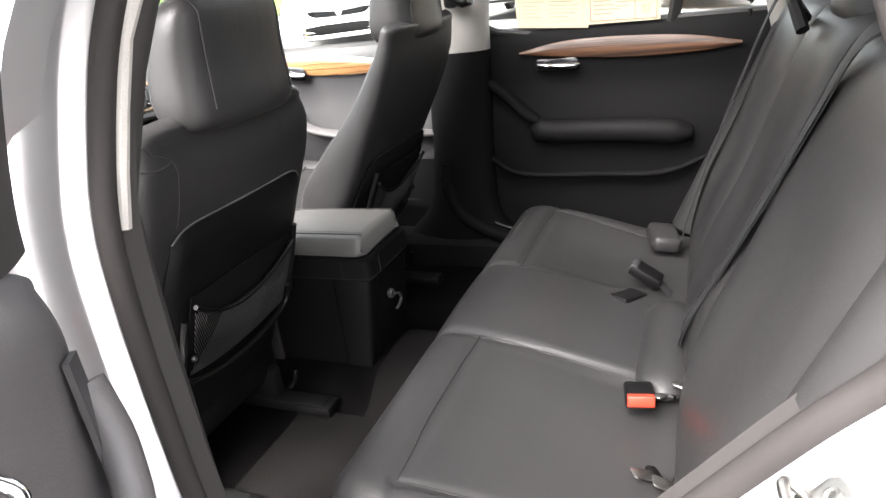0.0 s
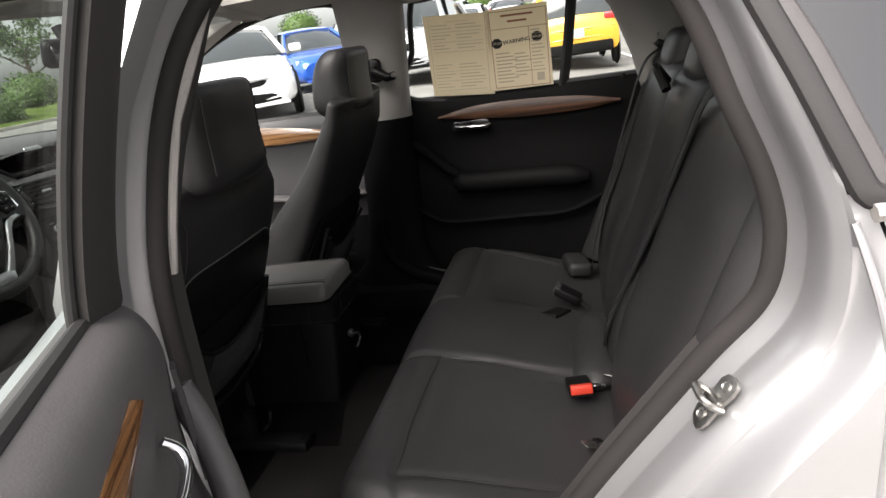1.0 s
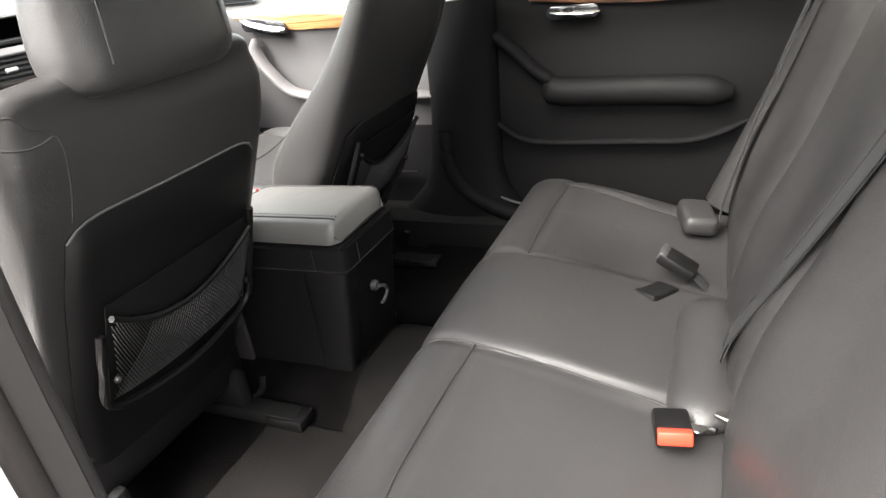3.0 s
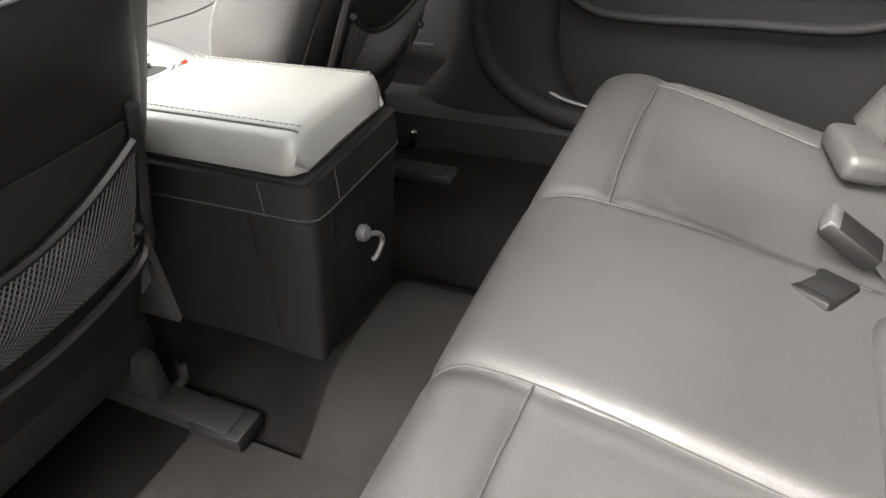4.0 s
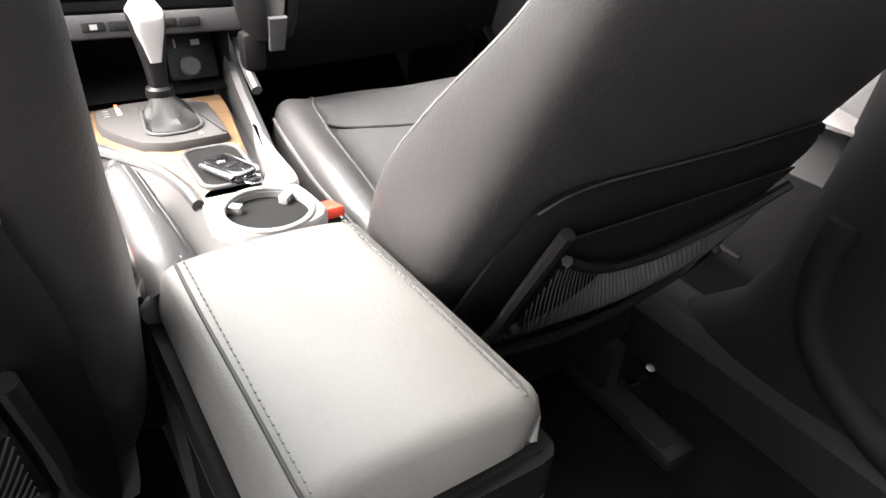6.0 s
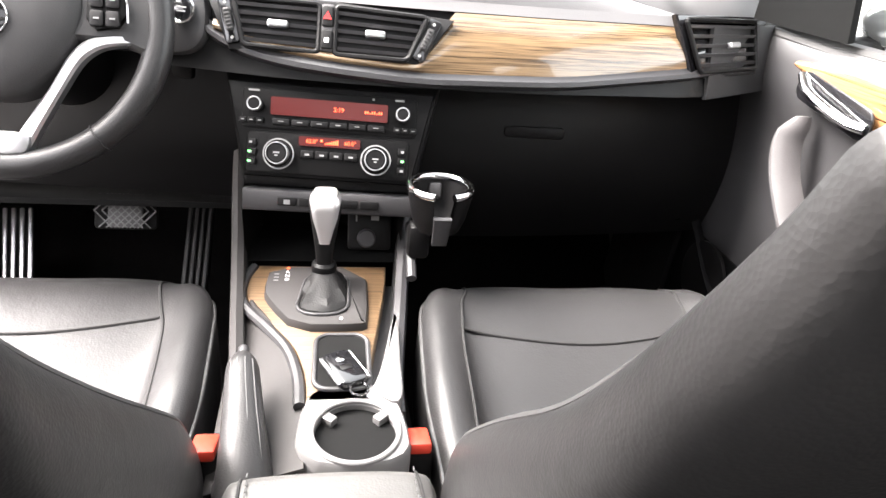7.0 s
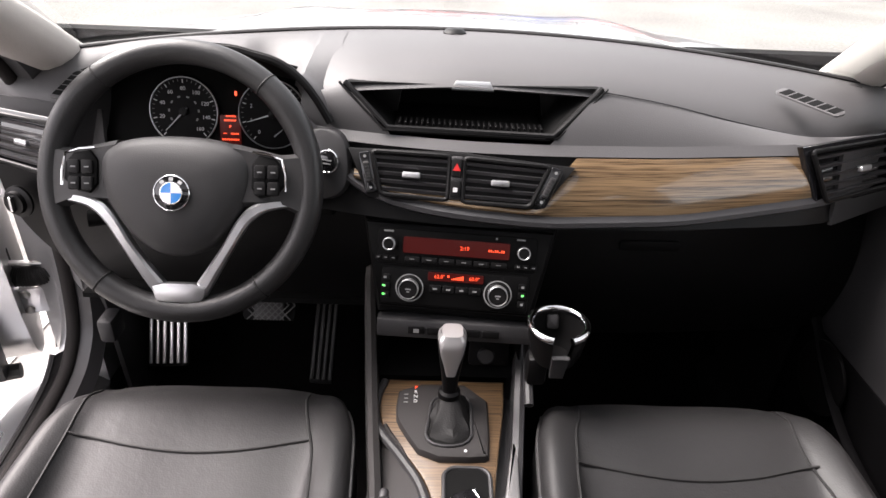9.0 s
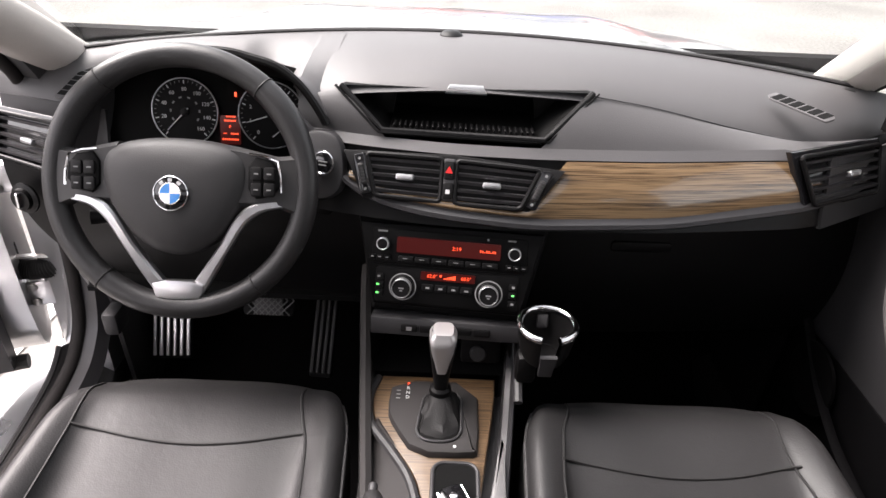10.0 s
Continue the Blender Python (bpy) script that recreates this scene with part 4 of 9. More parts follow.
def cush(u, v):
    x = -0.645 + 1.29 * u
    p = prof[int(round(v * (len(prof) - 1)))]
    ax = abs(x)
    endf = max(0.0, (ax - 0.56) / 0.085)
    drop = 0.05 * endf ** 2.5
    yf = 0.035 * endf ** 2
    # panel seams are pressed in; the outer seats are lightly dished
    top = max(0.0, min(1.0, (p.z - 0.44) / 0.06))
    groove = 0.007 * math.exp(-((ax - 0.165) / 0.012) ** 2)
    if ax > 0.165:
        groove += 0.005 * math.exp(-((p.y + 0.288) / 0.012) ** 2) * top * min(1, (ax - 0.165) / 0.02)
        if p.y < -0.28:
            groove += 0.006 * math.exp(-((ax - (0.575 + 0.15 * (p.y + 0.29))) / 0.008) ** 2)
        dish = 0.016 * math.exp(-((ax - 0.37) / 0.16) ** 2) * max(0, min(1, (-0.24 - p.y) / 0.1))
    else:
        dish = -0.006 * (1 - (ax / 0.165) ** 2)
    puff = 0.004 * math.sin(max(0, min(1, (p.y + 0.66) / 0.42)) * math.pi)
    step = max(0.0, min(1.0, (0.196 - ax) / 0.046))
    step = 0.022 * step * step * (3 - 2 * step) * max(0.0, min(1.0, (-0.20 - p.y) / 0.36))
    return Vector((x, p.y - yf - groove * 0.8 * (1 - top), p.z - drop - (groove + dish) * top + puff + step))


cus = part("seat_cushion", sheet(cush, 258, len(prof) - 1), LEATHER, bench)
for s in (-1, 1):
    seam_on(cus, [[(s * 0.165, -0.165, 0.45), (s * 0.165, -0.19, 0.53), (s * 0.165, -0.24, 0.55), (s * 0.165, -0.4, 0.52), (s * 0.165, -0.60, 0.46)],
                  [(s * 0.17, -0.288, 0.55), (s * 0.30, -0.288, 0.55), (s * 0.45, -0.288, 0.55), (s * 0.575, -0.288, 0.54)],
                  [(s * 0.575, -0.288, 0.54), (s * 0.561, -0.38, 0.52), (s * 0.536, -0.55, 0.47)]], 0.0016, SEAM, cus, n=14)
# backrest: panels side by side
lean = radians(18.5)
bup, bfw = Vector((0, -math.sin(lean), math.cos(lean))), Vector((0, math.cos(lean), math.sin(lean)))
B0 = Vector((0, -0.762, 0.43))


def back_panel(x0, x1, top, name="back_panel", bulge=0.035, thick=0.10):
    def f(u, v):
        x = x0 + (x1 - x0) * u
        h = top * v
        e = max(abs(2 * u - 1), abs(2 * v - 1))
        ew = 1 - abs(2 * u - 1) ** 8
        eh = 1 - abs(2 * v - 1) ** 10
        d = thick * 0.5 + bulge * max(0, ew) ** 0.5 * max(0, eh) ** 0.5
        mid = 0.012 * math.exp(-((u - 0.5) / 0.25) ** 2) * math.sin(math.pi * min(1, v * 1.05))
        lum = 0.012 * math.exp(-((v - 0.28) / 0.16) ** 2)
        return B0 + Vector((x, 0, 0)) + bup * h + bfw * (d - mid + lum)
    b = sheet(f, 40, 40)
    ob = part(name, thicken(b, 0.03), LEATHER, bench)
    return ob, f


for x0, x1, top in ((-0.64, -0.175, 0.66), (-0.172, 0.172, 0.66), (0.175, 0.64, 0.66)):
    ob, f = back_panel(x0, x1, top)
    if abs(x0 + x1) > 0.1:
        seam_on(ob, [[f(0.16, 0.02), f(0.17, 0.3), f(0.2, 0.65), f(0.24, 0.9)], [f(0.84, 0.02), f(0.83, 0.3), f(0.80, 0.65), f(0.76, 0.9)], [f(0.2, 0.62), f(0.5, 0.60), f(0.8, 0.62)]], 0.0018, SEAM, ob)
    else:
        seam_on(ob, [[f(0.1, 0.55), f(0.5, 0.53), f(0.9, 0.55)]], 0.0018, SEAM, ob)
# side bolsters beside the wheel arches
for s in (-1, 1):
    rows = []
    for k in range(15):
        v = k / 14
        c = B0 + Vector((s * (0.675 - 0.02 * v), 0, 0)) + bup * (-0.02 + 0.68 * v)
        rows.append([c + Vector((s * a, 0, 0)) + bfw * b for a, b in [(p.x, p.y) for p in chaikin([(-0.05, 0.0), (0.06, 0.0), (0.065, 0.10 - 0.02 * v), (0.03, 0.155 - 0.05 * v), (-0.025, 0.14 - 0.05 * v), (-0.05, 0.07)], 2)]])
    part("side_bolster", loft(rows), LEATHER, bench)
def roll(name, x0, x1, centre, ra, rb, axis_a, axis_b, n=24):
    """A stuffed leather roll lying across the bench."""
    rows = []
    for k in range(n + 1):
        v = k / n
        e = max(0.25, (1 - abs(2 * v - 1) ** 6) ** 0.5)
        rows.append([Vector((x0 + (x1 - x0) * v, 0, 0)) + centre + axis_a * (ra * e * math.cos(t)) + axis_b * (rb * e * math.sin(t)) for t in [2 * math.pi * j / 20 for j in range(20)]])
    return part(name, loft(rows), LEATHER, bench)


roll("seat_roll", -0.215, 0.125, Vector((0, -0.640, 0.480)), 0.056, 0.034, Vector((0, 1, 0)), Vector((0, 0, 1)))
roll("back_roll", -0.235, 0.110, B0 + bup * 0.165 + bfw * 0.088, 0.048, 0.026, bup, bfw)
part("corner_pad", rbox((0.49, -0.600, 0.492), (0.13, 0.075, 0.045), 0.016, pose(0, 0, 0, 8, 0, 12), 3), LEATHER, bench)
part("bench_base", rbox((0, -0.42, 0.38), (1.26, 0.46, 0.12), 0.02), CARPET, bench)
# rear headrests, folded low on the backrest
for x in (-0.40, 0.0, 0.40):
    c = B0 + Vector((x, 0, 0)) + bup * 0.70 + bfw * 0.055
    rows = []
    for k in range(13):
        a = -1 + 2 * k / 12
        g = max(0.2, (1 - abs(a) ** 4) ** 0.5)
        w, d = 0.125 * (0.75 + 0.25 * g), 0.055 * g
        rows.append([c + bup * (a * 0.060) + Vector((w * math.copysign(abs(math.cos(t)) ** 0.6, math.cos(t)), 0, 0)) + bfw * (d * math.copysign(abs(math.sin(t)) ** 0.8, math.sin(t)))
                     for t in [2 * math.pi * j / 28 for j in range(28)]])
    part("headrest", loft(rows), LEATHER, bench)


# ---------------------------------------------------------------- centre console
con = thing("centre_console", (0.02, 0.3, 0.37), "black leather-trimmed centre console between the front seats", "console")


def cring(y, xl, xr, z0, z1, rd=0.02, fl=0.0):
    c, w, h = (xl + xr) / 2, (xr - xl), (z1 - z0)
    return [Vector((c + x * (1 + fl * (0.5 - (zz / h))), y, z0 + h / 2 + zz)) for x, zz in rrect(w, h, min(rd, h * 0.45, w * 0.45), 4)]


# lower box, upper band, lid
def yz_box(name, y0, y1, z0, z1, xl0, xr0, xl1, xr1, material, rd, lean=0.0, label=""):
    """A box whose width changes from rear (0) to front (1); lean moves its lower rear edge forward."""
    rings = []
    for k in range(9):
        v = k / 8
        z = z0 + (z1 - z0) * v
        s = lean * (1 - v)
        out = [(xl0, y0 + s), (xr0, y0 + s), (xr1, y1), (xl1, y1)]
        pts = []
        for i in range(4):
            p, a, b = Vector(out[i]), Vector(out[i - 1]), Vector(out[(i + 1) % 4])
            for t in range(4):
                u = t / 3
                pa, pb = p + (a - p).normalized() * rd, p + (b - p).normalized() * rd
                pts.append((pa * (1 - u) + p * u) * (1 - u) + (p * (1 - u) + pb * u) * u)
        rings.append([Vector((q.x, q.y, z)) for q in pts])
    return part(name, loft(rings), material, con, label)


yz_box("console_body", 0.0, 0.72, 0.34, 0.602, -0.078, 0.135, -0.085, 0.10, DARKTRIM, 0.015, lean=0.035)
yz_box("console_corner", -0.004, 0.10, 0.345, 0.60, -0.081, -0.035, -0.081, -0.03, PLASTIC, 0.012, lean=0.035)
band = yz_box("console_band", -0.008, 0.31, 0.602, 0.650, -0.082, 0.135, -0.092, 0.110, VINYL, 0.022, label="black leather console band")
seam_on(band, [[(-0.088, 0.33, 0.606), (-0.086, 0.02, 0.606), (-0.06, -0.012, 0.606), (0.02, -0.012, 0.606), (0.11, -0.012, 0.606), (0.138, 0.02, 0.606)],
               [(-0.03, -0.02, 0.594), (-0.03, -0.02, 0.66)], [(-0.088, 0.06, 0.606), (-0.088, 0.06, 0.65)]], 0.0006, SEAM, band, n=16)
part("lid_gap", rbox((0.023, 0.14, 0.650), (0.198, 0.28, 0.008), 0.004), MATTBLACK, con)
# lid: cushioned, longer than wide
def lid_ring(v):
    y = -0.002 + 0.290 * v
    e = min(1.0, min(v, 1 - v) / 0.07)
    e = math.sin(e * math.pi / 2) ** 0.5
    c = 0.026 - 0.010 * v
    w = (0.101 - 0.005 * v) * (0.85 + 0.15 * e)
    z0, z1 = 0.654, 0.668 + 0.040 * e
    pts = [(-w, z0), (w, z0), (w * 1.03, z0 + 0.013), (w * 0.97, z1 - 0.016), (w * 0.86, z1 - 0.001), (0, z1 + 0.003), (-w * 0.86, z1 - 0.001), (-w * 0.97, z1 - 0.016), (-w * 1.03, z0 + 0.013)]
    lean_in = 0.012 * max(0.0, 1 - v / 0.5)
    return [Vector((c + p.x, y + lean_in * (1 - (p.y - z0) / (z1 - z0)), p.y)) for p in chaikin(pts, 2)]
lid = part("armrest_lid", loft([lid_ring(k / 40) for k in range(41)]), LEATHER_LIT, con, "padded black leather armrest lid with edge stitching")
for s in (-1, 1):
    seam_on(lid, [[(0.026 + s * 0.082, 0.002, 0.71), (0.025 + s * 0.083, 0.1, 0.71), (0.02 + s * 0.081, 0.2, 0.71), (0.016 + s * 0.078, 0.284, 0.71)]], 0.0016, SEAM, lid, n=14)
    sb = bmesh.new()
    for k in range(34):
        y = 0.012 + k * 0.0079
        x = 0.026 - 0.03 * y + s * (0.076 - 0.012 * y)
        rbox((x, y, 0.709), (0.0012, 0.005, 0.0012), 0, bm=sb)
    tagged(part("stitching", sb, PIPING, lid, "row of small grey stitches"), kind="stuff")
# bag hook on the rear face
hk = part("bag_hook", lathe([(0.0, 0.0), (0.011, 0.0), (0.012, 0.006), (0.009, 0.012), (0, 0.013)], plane((0.025, 0.010, 0.518), (1, 0, 0), (0, 0.1, 1)), 20), PANEL, con, "dark grey swivelling hook")
part("hook_arm", tube(spline([(0.025, -0.001, 0.516), (0.040, -0.008, 0.511), (0.045, -0.010, 0.496), (0.028, -0.008, 0.481), (0.022, -0.004, 0.478)], 6), 0.0036, 8), PANEL, hk)

section(FRONT)
# front part of the console: flanks, rim, satin cup-holder deck
def flank(side):
    rows = []
    for y, x, zt in ((0.33, 0.088, 0.645), (0.42, 0.09, 0.668), (0.50, 0.094, 0.690), (0.58, 0.103, 0.706), (0.66, 0.112, 0.722), (0.74, 0.120, 0.752), (0.80, 0.126, 0.79), (0.85, 0.13, 0.82)):
        rows.append([Vector((side * x, y, 0.36)), Vector((side * (x + 0.006), y, zt - 0.03)), Vector((side * (x + 0.003), y, zt - 0.004)), Vector((side * (x - 0.004), y, zt)), Vector((side * (x - 0.012), y, zt - 0.004)), Vector((side * (x - 0.015), y, zt - 0.03)), Vector((side * (x - 0.015), y, 0.36))])
    rr2 = [spline([r[k] for r in rows], 4) for k in range(7)]
    return loft([[rr2[k][i] for k in range(7)] for i in range(len(rr2[0]))])


part("console_flank", flank(-1), DARKPILLAR, con, "dark grey console flank")
part("console_flank", flank(1), FLANK, con, "satin grey console flank")
DZ = 0.698
deck = slab([(-0.093, 0.436), (0.096, 0.436), (0.098, 0.50), (0.106, 0.70), (-0.106, 0.70), (-0.095, 0.50)], Matrix.Translation((0, 0, 0.60)), 0.075, 0.003)
part("console_deck", deck, PANEL, con)
# wood veneer plate, framed round the lever base, curved like a boot
WP = spline([(-0.086, 0.712, 0), (-0.096, 0.665, 0), (-0.088, 0.615, 0), (-0.055, 0.565, 0), (-0.028, 0.52, 0), (-0.014, 0.47, 0), (-0.010, 0.425, 0)], 6) + \
     spline([(0.056, 0.425, 0), (0.062, 0.50, 0), (0.074, 0.58, 0), (0.086, 0.66, 0), (0.090, 0.712, 0)], 6)
part("wood_plate", slab([(p.x, p.y) for p in WP], Matrix.Translation((0, 0, 0.672)), 0.028, 0.004), WOOD_C, con, "lacquered striped wood veneer plate")
rimp = [Vector((p.x - 0.006, p.y - 0.004, 0.698)) for p in WP[:37]]
part("plate_rim", tube(rimp, 0.0065, 8), PANEL, con)
# left padded side of the plate and brake lever
part("side_ramp", thicken(sheet(lambda u, v: Vector(((-0.100 - 0.004 * v) * (1 - u) + u * lerp([(0, -0.008), (0.35, -0.016), (0.6, -0.03), (0.85, -0.06), (1, -0.088)], v), 0.345 + 0.27 * v, 0.662 + 0.03 * u + 0.012 * v)), 8, 20), 0.004), DARKPILLAR, con)
# lever base plate
GB = [(-0.069, 0.692), (-0.073, 0.630), (-0.062, 0.602), (-0.030, 0.550), (0.050, 0.550), (0.060, 0.558), (0.062, 0.692)]
part("lever_base", slab([(p.x, p.y) for p in chaikin([(a, b) for a, b in GB], 1)], Matrix.Translation((0, 0, 0.690)), 0.022, 0.008), DARKPILLAR, con, "dark grey lever base plate")
GI = [(-0.018, 0.664), (-0.024, 0.62), (-0.030, 0.567), (0.034, 0.567), (0.036, 0.62), (0.036, 0.664)]
part("boot_frame", slab([(p.x, p.y) for p in chaikin([(a, b) for a, b in GI], 1)], Matrix.Translation((0, 0, 0.706)), 0.0075, 0.002), MATTBLACK, con)
part("boot_rim", tube([Vector((p.x, p.y, 0.7135)) for p in chaikin([(a, b) for a, b in GI], 2)], 0.0020, 8, closed=True), PANEL, con, "raised rim round the lever boot")
lever = thing("gear_lever", (0.0, 0.64, 0.715), "chrome-capped automatic gear lever with a leather boot", "gear lever")
boot = []
GP = chaikin([(a, b) for a, b in GI], 2)
gc = Vector((0.004, 0.616))
for k in range(15):
    v = k / 14
    c = gc.lerp(Vector((0.004, 0.643)), v)
    shrink = (1 - v) ** 1.15
    ring_ = []
    for j, p in enumerate(GP):
        d = (p - gc) * 0.90
        t = math.atan2(d.y, d.x)
        pleat = 1 + 0.30 * math.sin(8 * t + 0.7) * math.sin(math.pi * min(1.0, v * 1.15)) * (1 - v)
        q = d * shrink * pleat + Vector((math.cos(t), math.sin(t))) * 0.0125 * (1 - shrink)
        ring_.append(Vector((c.x + q.x, c.y + q.y, 0.712 + 0.022 * v ** 0.7)))
    boot.append(ring_)
part("lever_boot", loft(boot), BOOT, lever, "folded black leather boot")
part("boot_collar", lathe([(0.0155, 0), (0.0165, 0.004), (0.0155, 0.011), (0.012, 0.014)], Matrix.Translation((0.004, 0.645, 0.730)), 24), PLASTIC, lever)
kn = []
for k in range(22):
    v = k / 21
    c = Vector((0.004 + 0.001 * v, 0.646 + 0.015 * v, 0.737 + 0.096 * v))
    w = lerp([(0, 0.0095), (0.3, 0.0125), (0.7, 0.0185), (0.92, 0.0212), (1, 0.0145)], v)
    d = lerp([(0, 0.012), (0.5, 0.015), (0.85, 0.020), (1, 0.014)], v)
    kn.append([c + Vector((w * math.copysign(abs(math.cos(t)) ** 0.6, math.cos(t)), d * math.copysign(abs(math.sin(t)) ** 0.6, math.sin(t)), 0)) for t in [2 * math.pi * (j + 0.5) / 32 for j in range(32)]])
part("lever_knob", loft(kn), PLASTIC, lever, "black leather knob sides")
cap = []
for k in range(22):
    v = 0.36 + 0.64 * k / 21
    c = Vector((0.004 + 0.001 * v, 0.646 + 0.015 * v, 0.738 + 0.097 * v))
    w = lerp([(0.36, 0.0080), (0.45, 0.0105), (0.7, 0.0170), (0.92, 0.0200), (1, 0.0135)], v)
    d = lerp([(0, 0.012), (0.5, 0.015), (0.85, 0.020), (1, 0.014)], v) + 0.0012
    cap.append([c + Vector((w * math.copysign(abs(math.cos(t)) ** 0.5, math.cos(t)), d * math.copysign(abs(math.sin(t)) ** 0.5, math.sin(t)), 0)) for t in [2 * math.pi * (j + 0.5) / 32 for j in range(32)]])
part("knob_inlay", loft(cap), LEVER_FACE, lever, "matt silver lever inlay")
part("lock_dot", lathe([(0.0022, 0), (0.0022, 0.0015), (0, 0.0018)], Matrix.Translation((0.026, 0.560, 0.7115)), 10), WHITE_MARK, con)
# shift pattern letters
PM = Matrix.Translation((-0.044, 0.680, 0.7125))
for i, ch in enumerate("PRND"):
    lettering(ch, PM @ Matrix.Translation((0, -0.0095 * i, 0)), 0.006, WHITE_MARK if i else RED_TEXT, con, "shift_letter")
bars([(-0.017, -0.016, 0.006, 0.0015), (-0.017, -0.024, 0.006, 0.0015), (-0.017, -0.032, 0.006, 0.0015)], PM, GREY_MARK, con, "shift_mark")
# coin tray with the key in it
TM = Matrix.Translation((0.027, 0.492, 0.7005))
part("tray_rim", tube([TM @ Vector((x * 1.0, y, 0.001)) for x, y in rrect(0.060, 0.098, 0.016, 5)], 0.003, 8, closed=True), PANEL, con)
part("coin_tray", slab(rrect(0.058, 0.096, 0.015, 5), TM, 0.0012, 0), MATTBLACK, con, "black recessed tray")
key = thing("car_key", (0.027, 0.472, 0.703), "black and chrome car key lying in the tray", "key")
KM = Matrix.Translation((0.030, 0.470, 0.7025)) @ Matrix.Rotation(radians(25), 4, "Z")
part("key_body", slab(rrect(0.034, 0.058, 0.010, 5), KM, 0.010, 0.004), PIANO, key)
for s in (-1, 1):
    part("key_edge", tube([KM @ Vector((s * 0.0165, y, 0.006)) for y in (-0.024, -0.01, 0.01, 0.024)], 0.003, 8), CHROME, key, "chrome key edge")
part("key_button", slab(circle(0.005, 16), KM @ Matrix.Translation((0.0, 0.012, 0.009)), 0.002, 0.0006), CHROME, key)
part("key_button", slab(rrect(0.014, 0.008, 0.002), KM @ Matrix.Translation((0.0, -0.004, 0.009)), 0.002, 0.0006), PLASTIC, key)
part("key_ring", tube([KM @ Vector((0.010 * math.cos(a), -0.036 + 0.010 * math.sin(a), 0.004)) for a in [2 * math.pi * k / 20 for k in range(20)]], 0.0012, 6, closed=True), CHROME, key)
# cup holder just ahead of the armrest
CH = Matrix.Translation((0.040, 0.382, 0.664))
def pierced(outline, c, r, z0, z1, zi, n=72):
    """A plate with a round well through it; each ray from the well's middle meets the outline once."""
    out = []
    m = len(outline)
    for k in range(n):
        d = Vector((math.cos(2 * math.pi * k / n), math.sin(2 * math.pi * k / n)))
        best = 0.2
        for i in range(m):
            a, b = Vector(outline[i]) - Vector(c), Vector(outline[(i + 1) % m]) - Vector(c)
            e = b - a
            den = d.x * e.y - d.y * e.x
            if abs(den) > 1e-9:
                t, s = (a.x * e.y - a.y * e.x) / den, (a.x * d.y - a.y * d.x) / den
                if t > 0 and 0 <= s <= 1:
                    best = min(best, t)
        out.append(Vector(c) + d * best)
    inner = [Vector(c) + Vector((r * math.cos(2 * math.pi * k / n), r * math.sin(2 * math.pi * k / n))) for k in range(n)]
    ring = lambda ps, z, g=0.0: [Vector((p.x + (c[0] - p.x) * g, p.y + (c[1] - p.y) * g, z)) for p in ps]
    return loft([ring(out, z0), ring(out, z1 - 0.004), ring(out, z1, 0.05), ring(inner, z1, -0.06), ring(inner, z1 - 0.002), ring(inner, zi)], caps=False)


part("cup_deck", pierced([(p.x, p.y) for p in chaikin([(-0.020, 0.338), (0.094, 0.338), (0.092, 0.40), (0.082, 0.435), (0.052, 0.462), (0.0, 0.45), (-0.014, 0.43)], 2)], (0.040, 0.382), 0.040, 0.66, 0.700, 0.690), SATIN, con, "satin grey cup holder surround")
part("deck_arm", slab([(p.x, p.y) for p in chaikin([(0.056, 0.44), (0.092, 0.41), (0.0935, 0.50), (0.0985, 0.585), (0.0905, 0.585), (0.075, 0.50), (0.066, 0.463)], 2)], Matrix.Translation((0, 0, 0.66)), 0.0435, 0.004), SATIN, con, "satin grey sweep beside the veneer")
part("cup_well", lathe([(0.0405, 0.028), (0.0400, 0.0), (0.036, -0.048), (0.030, -0.052), (0.0, -0.053)], CH, 36), MATTBLACK, con, "deep black cup well")
part("cup_ring", ringform(0.0455, 0.040, 0.004, CH @ Matrix.Translation((0, 0, 0.0355)), 40), SATIN, con)
for a in (40, 140):
    part("cup_finger", rbox((0.040 + 0.034 * math.cos(radians(a)), 0.382 + 0.034 * math.sin(radians(a)), 0.695), (0.010, 0.014, 0.010), 0.001, pose(0, 0, 0, 0, 0, a - 90)), SATIN, con)
# hand brake
hb_ = thing("handbrake_lever", (-0.062, 0.36, 0.64), "leather-wrapped handbrake lever lying flat beside the console", "handbrake")
path = spline([(-0.060, 0.325, 0.668), (-0.063, 0.36, 0.690), (-0.068, 0.40, 0.708), (-0.073, 0.44, 0.721), (-0.076, 0.468, 0.727)], 6)
rad = [lerp([(0, 0.030), (0.25, 0.024), (0.5, 0.020), (0.85, 0.0165), (1, 0.009)], i / (len(path) - 1)) for i in range(len(path))]
part("brake_grip", tube(path, rad, 16), LEATHER, hb_, "black leather grip")
for a in (50, 78, 104, 130):
    part("grip_fold", tube([p + Vector((math.cos(radians(a)) * rr_ * 0.98, 0, math.sin(radians(a)) * rr_ * 0.98)) for p, rr_ in list(zip(path, rad))[3:-4]], 0.0009, 6), PIPING, hb_)
part("brake_button", lathe([(0.006, 0), (0.006, 0.008), (0.004, 0.011), (0, 0.011)], plane((-0.076, 0.470, 0.7275), (1, 0, 0), (0, -0.3, 1)) @ Matrix.Rotation(radians(180), 4, "X"), 14), PANEL, hb_)
gaiter = []
